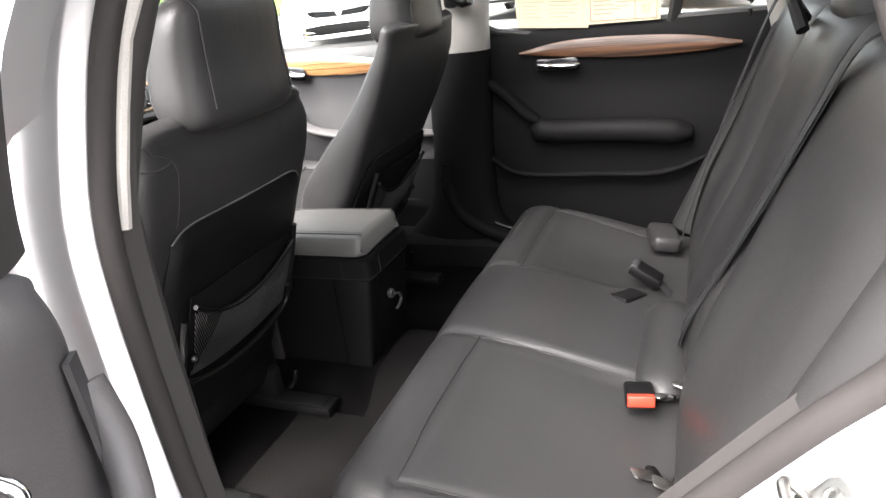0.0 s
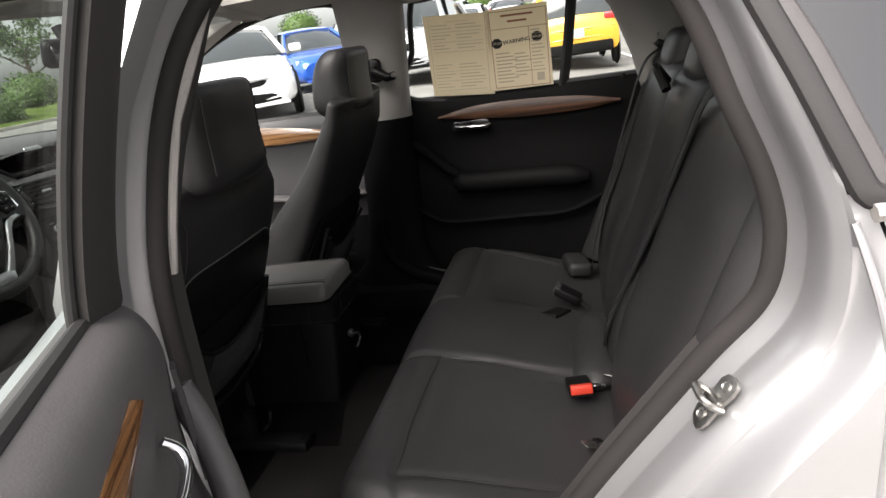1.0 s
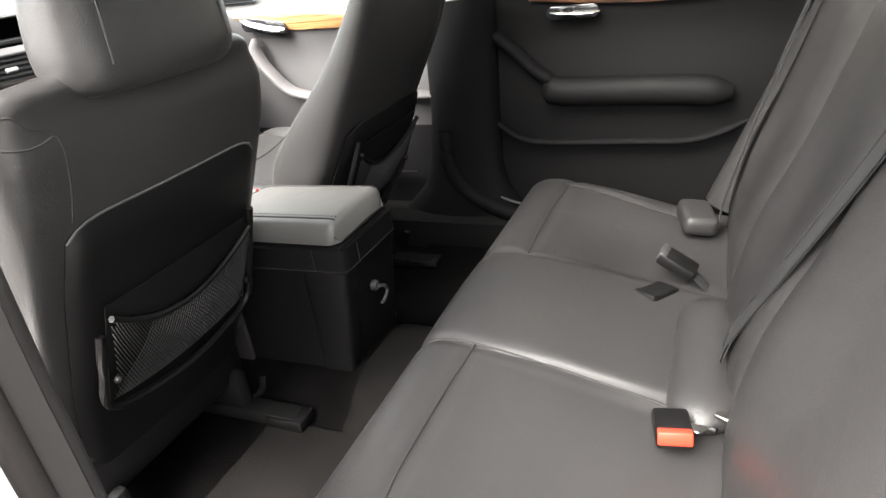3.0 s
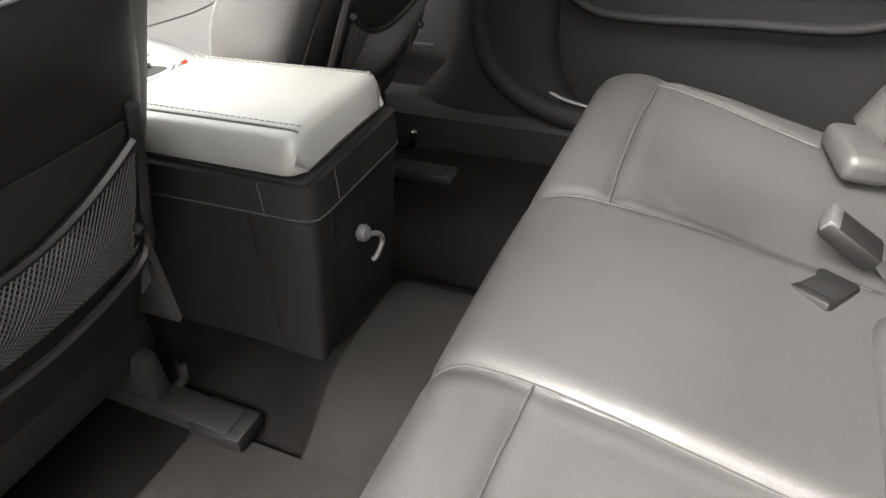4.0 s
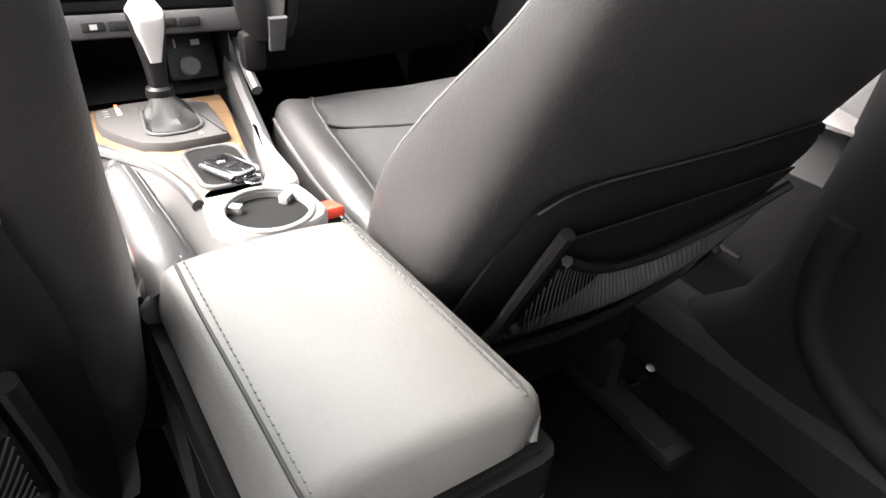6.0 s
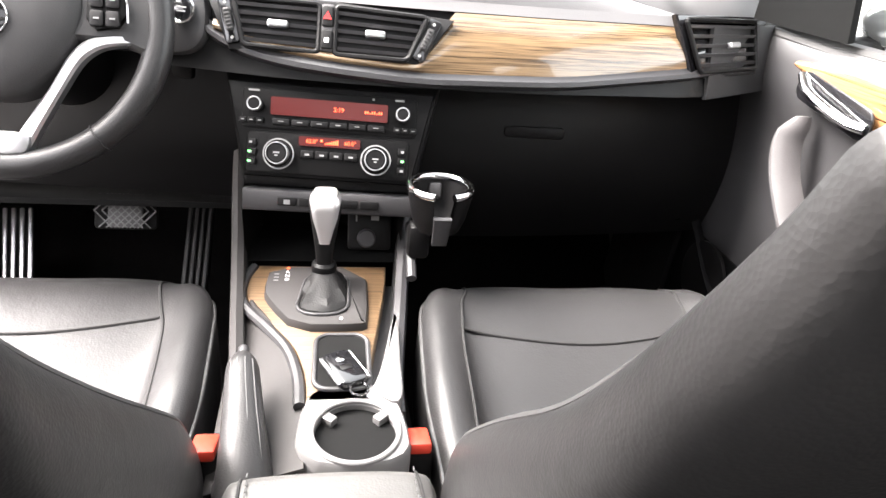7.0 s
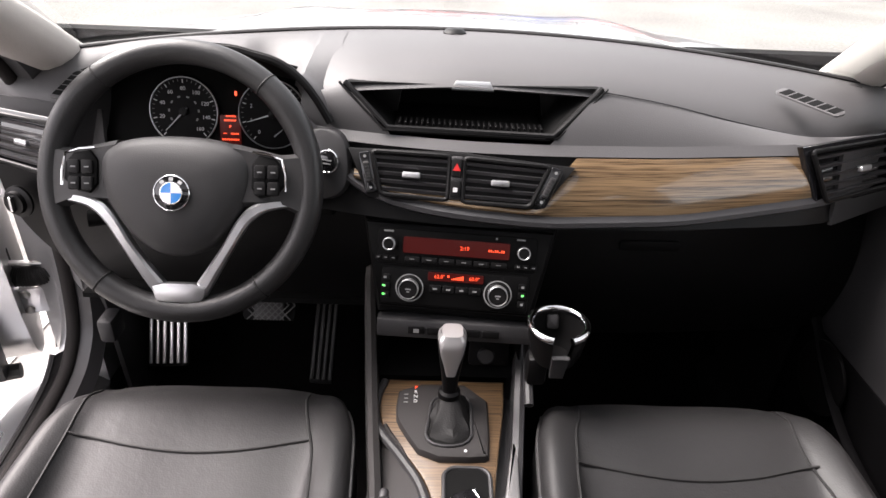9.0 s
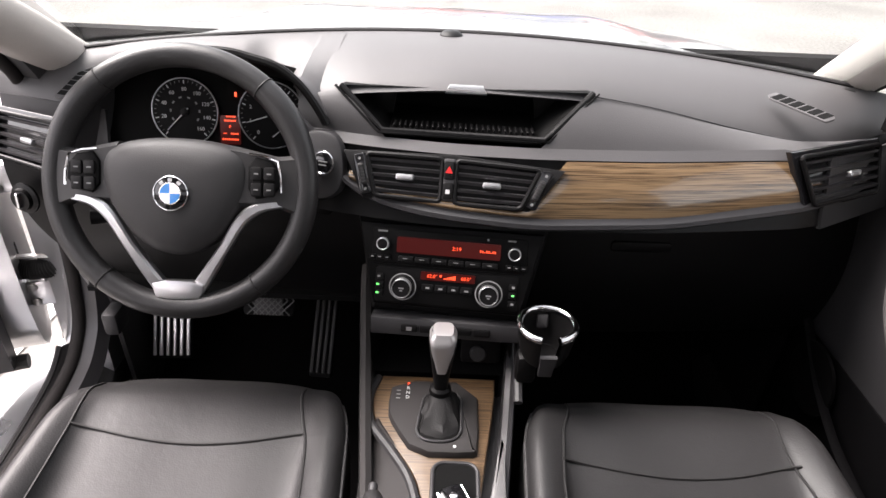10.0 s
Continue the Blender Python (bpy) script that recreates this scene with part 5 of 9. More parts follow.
for k in range(25):
    v = k / 24
    c = path[0] + (path[9] - path[0]) * v + Vector((0, -0.004, -0.010 + 0.006 * v))
    w = 0.034 - 0.0175 * v + 0.0022 * math.sin(v * 19 + 0.8 * math.sin(v * 7))
    gaiter.append([c + Vector((w * math.cos(t) * (1 + 0.05 * math.sin(3 * t + 4 * v)), 0.006 * math.sin(2 * t), w * 0.82 * math.sin(t))) for t in [2 * math.pi * j / 28 for j in range(28)]])
part("brake_gaiter", loft(gaiter), VINYL_GREY, hb_, "folded leather gaiter")
# clip-on drink holder at the right flank
cup = thing("drink_holder", (0.12, 0.66, 0.72), "black clip-on drink holder with a chrome rim", "cup holder")
CM = Matrix.Translation((0.152, 0.672, 0.0))
def arc(r, z, a0, a1, n=30):
    return [CM @ Vector((r * math.cos(radians(a0 + (a1 - a0) * k / n)), r * math.sin(radians(a0 + (a1 - a0) * k / n)), z)) for k in range(n + 1)]
wall = bmesh.new()
rings = [arc(r, z, -70, 250) for r, z in ((0.030, 0.785), (0.036, 0.80), (0.042, 0.832), (0.043, 0.842), (0.038, 0.840), (0.035, 0.828), (0.029, 0.80), (0.020, 0.787))]
sheet(lambda u, v: rings[int(round(u * 7))][int(round(v * 30))], 7, 30, wall)
part("holder_cup", wall, PLASTIC, cup)
part("holder_rim", tube(arc(0.040, 0.842, -72, 252), 0.0055, 10), CHROME, cup, "chrome rim")
part("holder_floor", slab(circle(0.029, 24), CM @ Matrix.Translation((0, 0, 0.783)), 0.006, 0.002), PLASTIC, cup)
part("holder_front", slab([(-0.010, -0.026), (0.010, -0.026), (0.012, 0.018), (-0.012, 0.018)], plane((0.152, 0.641, 0.797), (1, 0, 0), (0, -0.25, 1)), 0.006, 0.002), PANEL, cup)
part("holder_spring", slab(rrect(0.018, 0.022, 0.004), plane((0.150, 0.708, 0.822), (1, 0, 0), (0, 0.35, 1)), 0.008, 0.003), PANEL, cup, "grey spring flap")
part("holder_arm", rbox((0.128, 0.672, 0.765), (0.030, 0.030, 0.05), 0.008), PLASTIC, cup)
part("holder_bracket", tube([(0.118, 0.635, 0.725), (0.119, 0.66, 0.735), (0.122, 0.72, 0.765)], 0.007, 8), PANEL, cup)

# ---------------------------------------------------------------- dashboard
dash = thing("dashboard", (0, 0.95, 0.6), "dark grey soft dashboard with wood veneer and black vents", "dashboard")
T_ = [(-0.22, 0.835), (-0.12, 0.806), (0.0, 0.786), (0.13, 0.780), (0.30, 0.789), (0.535, 0.822), (0.62, 0.862), (0.72, 0.94)]
LY = [(-0.22, 0.865), (-0.15, 0.85), (0.2, 0.85), (0.4, 0.862), (0.53, 0.882), (0.62, 0.915), (0.72, 0.97)]
LZ = [(-0.22, 1.098), (-0.16, 1.118), (0.0, 1.130), (0.2, 1.122), (0.3, 1.106), (0.42, 1.078), (0.53, 1.054), (0.62, 1.045), (0.72, 1.035)]
base_y = lambda x: 1.092 - 0.075 * (x / 0.68) ** 2
base_z = lambda x: 1.146 - 0.045 * (x / 0.68) ** 2


def dash_top(u, v):
    x = -0.74 + 1.48 * u
    if x < -0.22:
        y0 = lerp([(-0.74, 0.97), (-0.6, 0.93), (-0.545, 0.99), (-0.29, 0.99), (-0.24, 0.95), (-0.22, 0.865)], x)
        z0 = lerp([(-0.74, 1.035), (-0.6, 1.055), (-0.45, 1.085), (-0.22, 1.098)], x)
    else:
        y0, z0 = lerp(LY, x), lerp(LZ, x)
    y = y0 + (base_y(x) - y0) * v
    z = z0 + (base_z(x) - z0) * v + 0.012 * math.sin(math.pi * v) - 0.012 * (1 - v) ** 12
    return Vector((x, y, z))


part("dash_top", sheet(dash_top, 74, 22), DASH, dash)
T = lambda x: lerp(T_, x)


def bevel(xa, xb, flip):
    def f(u, v):
        x = xa(v) + (xb(v) - xa(v)) * u
        zl = lerp(LZ, x)
        z0 = min(1.056, zl - 0.006)
        y0, y1 = T(x) + 0.016, lerp(LY, x) + 0.001
        bow = 0.006 * math.sin(math.pi * v)
        return Vector((x, y0 + (y1 - y0) * v - bow, z0 + (zl - z0) * v - 0.004 * v ** 8))
    return f


xl, xr = (lambda v: -0.090 - 0.066 * v), (lambda v: 0.132 + 0.074 * v)
part("dash_pad", sheet(bevel(lambda v: -0.22, xl, 0), 12, 12), DASH, dash)
part("dash_pad", sheet(bevel(xr, lambda v: 0.735, 0), 40, 12), DASH, dash)
# thin darker tube draws the soft shading along the pad's crease
part("crease_shade_line", tube([Vector((x, lerp(LY, x) - 0.0015, lerp(LZ, x) - 0.003)) for x in [0.21 + 0.34 * k / 30 for k in range(31)]], 0.0011, 6), PANEL, dash)
part("pad_ledge", sheet(lambda u, v: Vector((-0.22 + 0.955 * u, T(-0.22 + 0.955 * u) + 0.016 - 0.012 * v, min(1.056, lerp(LZ, -0.22 + 0.955 * u) - 0.006) - 0.012 * v)), 60, 3), DASH, dash)
# storage bin in the top of the dash
bin_ = part("storage_bin", loft([[Vector((xl(0), 0.818, 1.060)), Vector((xr(0), 0.800, 1.060)), Vector((xr(1), 0.852, 1.121)), Vector((xl(1), 0.856, 1.118))],
                                 [Vector((xl(0) + 0.012, 0.96, 1.052)), Vector((xr(0) - 0.012, 0.95, 1.052)), Vector((xr(1) - 0.03, 0.98, 1.115)), Vector((xl(1) + 0.03, 0.98, 1.115))]], caps=False), MATTBLACK, dash, "open black storage bin in the dash top")
bm = bmesh.new()
bm.faces.new([bm.verts.new(p) for p in ((xl(0), 0.962, 1.05), (xr(0), 0.952, 1.05), (xr(1), 0.985, 1.12), (xl(1), 0.985, 1.12))])
part("bin_back", thicken(bm, 0.003), MATTBLACK, bin_)
part("bin_floor", thicken(sheet(lambda u, v: Vector((-0.085 + 0.21 * u, 0.814 - 0.016 * u + 0.13 * v, 1.064)), 4, 4), 0.003), PLASTIC, bin_)
for k in range(26):
    x = -0.078 + 0.0080 * k
    part("floor_rib", rbox((x, 0.838 - 0.07 * x, 1.0685), (0.0034, 0.022, 0.004), 0.001), PLASTIC, bin_)
part("bin_frame", tube([Vector((xl(v), 0.817 + 0.038 * v, 1.062 + 0.056 * v)) for v in (1, 0.75, 0.5, 0.25, 0.06)] + [Vector((xr(v), 0.800 + 0.052 * v, 1.062 + 0.059 * v)) for v in (0.06, 0.25, 0.5, 0.75, 1)], 0.0045, 8), PLASTIC, bin_, "black bin frame")
part("bin_frame", tube([Vector((xl(v) - 0.008, 0.815 + 0.038 * v, 1.062 + 0.056 * v)) for v in (1, 0.5, 0.03)] + [Vector((xr(v) + 0.008, 0.799 + 0.052 * v, 1.062 + 0.059 * v)) for v in (0.03, 0.5, 1)], 0.002, 6), PLASTIC, bin_)
flap = [Vector((-0.120 + 0.29 * k / 20, 0.866 - 0.004 * math.sin(math.pi * k / 20), 1.108 + 0.006 * math.sin(math.pi * k / 20))) for k in range(21)]
part("bin_lid_edge", tube(flap, 0.0055, 8, flat=0.7), PANEL, bin_, "grey edge of the raised lid")
part("lid_tab", slab([(-0.030, -0.007), (0.030, -0.007), (0.024, 0.006), (-0.024, 0.006)], plane((0.024, 0.858, 1.117), (1, -0.03, 0), (0, 0.5, 1)), 0.006, 0.002), BRUSHED, bin_, "matt silver lid tab")
for s, xx in ((-1, -0.10), (1, 0.148)):
    part("bin_cheek", slab([(-0.016, -0.02), (0.016, -0.02), (0.022, 0.018), (-0.022, 0.018)], plane((xx, 0.90, 1.085), (1, 0, 0), (0, 0.1, 1)), 0.004, 0.002), PLASTIC, bin_)

# face of the dash: black vent panel, wood, satin lip, underside
wood_bot = [(-0.15, 1.004), (-0.12, 0.994), (-0.073, 0.982), (0.005, 0.976), (0.123, 0.970), (0.33, 0.974), (0.543, 0.992), (0.70, 1.006)]


def fpt(x, z, out=0.0):
    return Vector((x, T(x) + 0.5 * (z - 1.036) - out, z))


def veneer(u, v):
    x = -0.14 + 0.675 * u
    zb = lerp(wood_bot, x)
    zt = zb + 0.012 + (1.043 - zb - 0.012) * max(0.0, min(1.0, (x - 0.118) / 0.05))
    return fpt(x, zb + (zt - zb) * v, 0.002 + 0.006 * math.sin(math.pi * v))


part("wood_trim", thicken(sheet(veneer, 140, 8), 0.003), WOOD_X, dash, "glossy striped wood veneer strip")
part("face_backing", sheet(lambda u, v: fpt(-0.22 + 0.95 * u, 0.95 + 0.10 * v, -0.008), 40, 4), PLASTIC, dash)


def lip(u, v):
    x = -0.215 + 0.95 * u
    zb = lerp(wood_bot, x)
    if x < -0.12:
        zb = lerp([(-0.215, 1.07), (-0.175, 1.035), (-0.15, 1.008), (-0.12, 0.994)], x)
    a = [(0.0, 0.004), (-0.003, -0.002), (-0.010, -0.006), (-0.012, -0.012), (-0.002, -0.019), (0.03, -0.026), (0.09, -0.038)][int(round(v * 6))]
    p = fpt(x, zb)
    return Vector((x, p.y + a[0], zb + a[1]))


part("satin_lip", sheet(lip, 80, 6), LIP, dash, "satin grey lip under the veneer")

# centre vents
VM = plane((0.0, 0.774, 1.014), (1, -0.10, 0), (0, 0.45, 1))
def vent(name, poly, n, tabx, wheel_side):
    v = thing(name, VM @ Vector((sum(p[0] for p in poly) / 4, sum(p[1] for p in poly) / 4, 0)), "black slatted air vent with a silver tab", "air vent", group="dash vents")
    return vent_parts(v, poly, VM, n, tabx, wheel_side)


def vent_parts(v, poly, M, n, tabx, wheel_side):
    bl, br, tr, tl = [Vector(p) for p in poly]
    cav = [M @ Vector((*p, 0.003)) for p in (bl, br, tr, tl)]
    deep = [M @ Vector((*(p * 0.9 + (bl + br + tr + tl) / 4 * 0.1), -0.05)) for p in (bl, br, tr, tl)]
    b = loft([cav, deep], caps=False)
    b.faces.new([b.verts.new(p) for p in deep])
    part("vent_cavity", b, MATTBLACK, v)
    cc = (bl + br + tr + tl) / 4
    fr = [p + (p - cc) * 0.04 for p in (bl, br, tr, tl)]
    part("vent_frame", tube([M @ Vector((*p, 0.004)) for p in roundpoly(fr, 0.007)], 0.0036, 8, closed=True), PLASTIC, v)
    for k in range(n):
        f = (k + 0.6) / (n + 0.2)
        a, c = bl + (tl - bl) * f, br + (tr - br) * f
        part("slat", loft([[M @ Vector((p.x, p.y + dy, dz)) for dy, dz in ((-0.0022, 0.004), (0.0020, 0.0062), (0.003, 0.002), (0.006, -0.018), (0.0035, -0.019), (-0.001, 0.0))] for p in (a, a * 0.5 + c * 0.5, c)]), SLAT, v)
    ty = (bl.y + br.y + tr.y + tl.y) / 4
    part("vent_tab", slab([(p[0] + tabx, p[1] + ty) for p in rrect(0.026, 0.009, 0.003)], M @ Matrix.Translation((0, 0, 0.003)), 0.008, 0.003), BRUSHED, v, "silver vent tab")
    if wheel_side:
        wx = [(bl + tl) / 2, (br + tr) / 2][wheel_side > 0]
        ang = math.atan2(*( (tl - bl) if wheel_side < 0 else (tr - br)).yx)
        WM = M @ Matrix.Translation((wx.x + wheel_side * 0.014, wx.y, 0.002)) @ Matrix.Rotation(ang - math.pi / 2, 4, "Z")
        part("wheel_plate", slab(rrect(0.018, 0.058, 0.005), WM @ Matrix.Translation((0, 0, -0.004)), 0.006, 0.002), PIANO, v)
        tw = part("thumb_wheel", slab(rrect(0.009, 0.030, 0.003), WM @ Matrix.Translation((0, 0, 0.0)), 0.006, 0.002), RUBBER, v)
        for k in range(6):
            part("wheel_rib", rbox(WM @ Vector((0, -0.0115 + 0.0046 * k, 0.0065)), (0.008, 0.0014, 0.0014), 0.0003, WM), PANEL, tw)
        for yy in (-0.022, 0.022):
            part("vent_mark", slab(circle(0.0022, 10), WM @ Matrix.Translation((0, yy, 0.002)), 0.0005, 0), GREY_MARK, v)
    return v


part("vent_surround", slab([(-0.150, 0.030), (-0.118, -0.038), (0.122, -0.040), (0.165, 0.024), (0.010, 0.034)], VM @ Matrix.Translation((0, 0, -0.008)), 0.008, 0.003), PLASTIC, dash)
vent("air_vent", [(-0.098, -0.030), (-0.008, -0.032), (-0.008, 0.026), (-0.113, 0.026)], 5, -0.058, -1)
vent("air_vent", [(0.016, -0.033), (0.106, -0.033), (0.128, 0.021), (0.016, 0.025)], 5, 0.065, 1)
hz = thing("hazard_switch", VM @ Vector((0.004, 0, 0.004)), "black switch panel with a red hazard triangle", "switch")
part("switch_panel", slab([(p[0] + 0.004, p[1] - 0.002) for p in rrect(0.019, 0.060, 0.005)], VM @ Matrix.Translation((0, 0, -0.002)), 0.009, 0.003), PANEL, hz)
part("hazard_button", slab([(p[0] + 0.004, p[1] + 0.012) for p in rrect(0.015, 0.026, 0.003)], VM @ Matrix.Translation((0, 0, 0.005)), 0.004, 0.002), PLASTIC, hz)
part("hazard_triangle", slab([(-0.0015, 0.008), (0.0095, 0.008), (0.004, 0.018)], VM @ Matrix.Translation((0, 0, 0.0088)), 0.0008, 0), mat("red_sign", (0.55, 0.02, 0.02), 0.4), hz, "red triangle")
part("lock_button", slab([(p[0] + 0.004, p[1] - 0.017) for p in rrect(0.015, 0.024, 0.003)], VM @ Matrix.Translation((0, 0, 0.005)), 0.004, 0.002), PLASTIC, hz)
part("lock_sign", slab([(p[0] + 0.004, p[1] - 0.018) for p in rrect(0.006, 0.006, 0.001)], VM @ Matrix.Translation((0, 0, 0.0088)), 0.0008, 0), WHITE_MARK, hz)
# side vents
SVR = plane((0.598, 0.840, 1.022), (1, 0.50, 0), (0, 0.40, 1))
SVL = plane((-0.660, 0.890, 1.000), (1, -0.42, 0), (0, 0.40, 1))
for M, poly, ws_ in ((SVR, [(-0.070, -0.038), (0.070, -0.038), (0.070, 0.030), (-0.098, 0.034)], 0), (SVL, [(-0.060, -0.035), (0.050, -0.038), (0.062, 0.034), (-0.060, 0.032)], 0)):
    v = thing("air_vent", M @ Vector((0, 0, 0)), "black slatted side air vent with a silver tab", "air vent", group="dash vents")
    part("vent_surround", slab([(poly[0][0] - 0.014, poly[0][1] - 0.01), (poly[1][0] + 0.012, poly[1][1] - 0.01), (poly[2][0] + 0.012, poly[2][1] + 0.01), (poly[3][0] - 0.016, poly[3][1] + 0.01)], M @ Matrix.Translation((0, 0, -0.012)), 0.010, 0.003), PIANO, v)
    vent_parts(v, poly, M, 5, 0.01, 0)
part("side_cheek", thicken(sheet(lambda u, v: Vector((0.56 + 0.17 * u, 0.80 + 0.10 * u + 0.03 * v, 0.945 + 0.10 * v)), 6, 6), 0.006), PANEL, dash)
part("side_cheek", thicken(sheet(lambda u, v: Vector((-0.735 + 0.20 * u, 0.945 - 0.06 * u + 0.03 * v, 0.93 + 0.115 * v)), 6, 6), 0.006), PANEL, dash)
# demister grilles at the pillars
for c, ax, ay in (((0.528, 0.893, 1.098), (1, -1.07, -0.20), (0.9, 1, 0.30)), ((-0.590, 0.945, 1.074), (0.10, 1, 0.26), (-1, 0.10, -0.12))):
    DM = plane(c, ax, ay)
    g = part("demister_grille", slab(roundpoly([(-0.050, -0.004), (-0.045, 0.013), (0.046, 0.014), (0.052, 0.004), (0.046, -0.012), (-0.042, -0.011)], 0.004), DM @ Matrix.Translation((0, 0, 0.002)), 0.003, 0.0015), DASH, dash)
    for k in range(6):
        part("grille_slot", slab([(-0.043 + 0.0145 * k, -0.009), (-0.032 + 0.0145 * k, -0.009), (-0.026 + 0.0145 * k, 0.011), (-0.037 + 0.0145 * k, 0.011)], DM @ Matrix.Translation((0, 0, 0.0046)), 0.0010, 0), MATTBLACK, g)
part("light_sensor", lathe([(0.020, 0), (0.019, 0.006), (0.013, 0.011), (0.0, 0.012)], Matrix.Translation((0.0, 1.055, 1.145)), 24), PLASTIC, dash, "black sensor dome")

# centre stack
SK = plane((0.007, 0.739, 0.886), (1, -0.09, 0), (0, 0.40, 0.917))
stack = thing("radio_panel", (0.008, 0.74, 0.82), "black radio and climate panel with lit red displays", "radio")
part("stack_panel", slab([(-0.108, -0.062), (0.112, -0.062), (0.136, 0.060), (-0.132, 0.060)], SK @ Matrix.Translation((0, 0, -0.02)), 0.020, 0.004), STACKBLACK, stack)
part("stack_body", slab([(-0.112, -0.075), (0.116, -0.075), (0.146, 0.075), (-0.142, 0.075)], SK @ Matrix.Translation((0, 0, -0.09)), 0.074, 0.01), PLASTIC, dash)
radio = part("radio_face", slab(rrect(0.228, 0.052, 0.006), SK @ Matrix.Translation((0.001, 0.026, -0.0025)), 0.004, 0.0015), STACKBLACK, stack)
part("radio_display", slab(rrect(0.152, 0.023, 0.002), SK @ Matrix.Translation((0.000, 0.030, 0.002)), 0.0018, 0), RED_LED, radio, "glowing dark red display")
DM_ = SK @ Matrix.Translation((0, 0.030, 0.0042))
lettering("2:19", DM_ @ Matrix.Translation((0.012, 0.000, 0)), 0.0056, RED_TEXT, radio, "clock_digits")
for k in range(8):
    bars([(0.046 + 0.0030 * k, -0.002, 0.0017, 0.0034 if k % 3 < 2 else 0.0012)], DM_, RED_TEXT, radio, "display_bar")
for sx in (-1, 1):
    KM_ = SK @ Matrix.Translation((sx * 0.096, 0.030, 0.003))
    k_ = part("radio_knob", lathe([(0.0105, 0), (0.0105, 0.003), (0.008, 0.004), (0.0078, 0.010), (0.0, 0.0105)], KM_, 28), PLASTIC, radio)
    part("knob_ring", ringform(0.0092, 0.0074, 0.0115, KM_, 28), BRUSHED, k_)
for k in range(6):
    part("preset_button", slab(rrect(0.0225, 0.0078, 0.0015), SK @ Matrix.Translation((-0.062 + 0.0248 * k, 0.0095, 0.002)), 0.003, 0.001), PLASTIC, radio)
    bars([(-0.066 + 0.0248 * k, 0.0095, 0.007, 0.001)], SK @ Matrix.Translation((0, 0, 0.0052)), GREY_MARK, radio, "button_mark")
for sx in (-1, 1):
    for k in range(3):
        part("small_button", slab(rrect(0.0095, 0.007, 0.0015), SK @ Matrix.Translation((sx * (0.0895 + 0.0108 * k), 0.0095, 0.002)), 0.0025, 0.001), PLASTIC, radio)
        bars([(sx * (0.0895 + 0.0108 * k) - 0.002, 0.009, 0.004, 0.0014)], SK @ Matrix.Translation((0, 0, 0.0047)), GREY_MARK, radio, "button_mark")
bars([(-0.105, 0.047, 0.014, 0.0025), (0.085, 0.047, 0.012, 0.0025), (0.055, 0.046, 0.003, 0.003)], SK @ Matrix.Translation((0, 0, 0.0031)), GREY_MARK, radio, "panel_mark")
clim = part("climate_face", slab(rrect(0.212, 0.054, 0.006), SK @ Matrix.Translation((0.001, -0.031, -0.0025)), 0.004, 0.0015), STACKBLACK, stack)
part("climate_display", slab(rrect(0.080, 0.012, 0.002), SK @ Matrix.Translation((0.002, -0.013, 0.002)), 0.0018, 0), DIM_RED, clim, "dark red climate display")
CDM = SK @ Matrix.Translation((0, -0.013, 0.0042))
lettering("62.0°", CDM @ Matrix.Translation((-0.021, 0, 0)), 0.0052, RED_TEXT, clim, "temperature_digits")
lettering("60.0°", CDM @ Matrix.Translation((0.029, 0, 0)), 0.0052, RED_TEXT, clim, "temperature_digits")
bars([(-0.004 + 0.0026 * k, -0.003, 0.0018, 0.0015 + 0.0008 * k) for k in range(7)] + [(-0.010, 0.0, 0.003, 0.003)], CDM, RED_TEXT, clim, "fan_bars")
for sx in (-1, 1):
    KM_ = SK @ Matrix.Translation((sx * 0.0635, -0.032, 0.003))
    k_ = part("climate_knob", lathe([(0.0165, 0), (0.0165, 0.003), (0.0135, 0.005), (0.0130, 0.016), (0.0115, 0.018), (0.0, 0.0175)], KM_, 36), PLASTIC, clim)
    part("knob_ring", ringform(0.0142, 0.0128, 0.0185, KM_, 36), BRUSHED, k_, "chrome knob ring")
    part("scale_ring", ringform(0.0196, 0.0191, 0.0015, KM_, 36), GREY_MARK, clim)
    bars([(-0.004, -0.0005, 0.008, 0.002), (-0.002, -0.004, 0.004, 0.0016)], KM_ @ Matrix.Translation((0, 0, 0.0178)), GREY_MARK, k_, "knob_mark")
    for k in range(3):
        part("small_button", slab(rrect(0.010, 0.009, 0.0015), SK @ Matrix.Translation((sx * 0.0975, -0.019 - 0.0125 * k, 0.002)), 0.0025, 0.001), PLASTIC, clim)
        bars([(sx * 0.099 - 0.0025, -0.0205 - 0.0125 * k, 0.004, 0.003)], SK @ Matrix.Translation((0, 0, 0.0047)), GREY_MARK, clim, "button_mark")
for sx, k in ((-1, 1), (-1, 2), (1, 1)):
    part("green_light", slab(rrect(0.0036, 0.0022, 0.0008), SK @ Matrix.Translation((sx * 0.0975 - 0.0035 + (0.008 if sx > 0 else 0) - 0.003 * (sx > 0), -0.0185 - 0.0125 * k, 0.0046)), 0.0008, 0), GREEN_LED, clim, "small green light")
for k in range(4):
    part("small_button", slab(rrect(0.017, 0.010, 0.0015), SK @ Matrix.Translation((-0.0265 + 0.019 * k, -0.0305, 0.002)), 0.0025, 0.001), PLASTIC, clim)
    bars([(-0.0295 + 0.019 * k, -0.032, 0.006, 0.0025)], SK @ Matrix.Translation((0, 0, 0.0047)), GREY_MARK, clim, "button_mark")
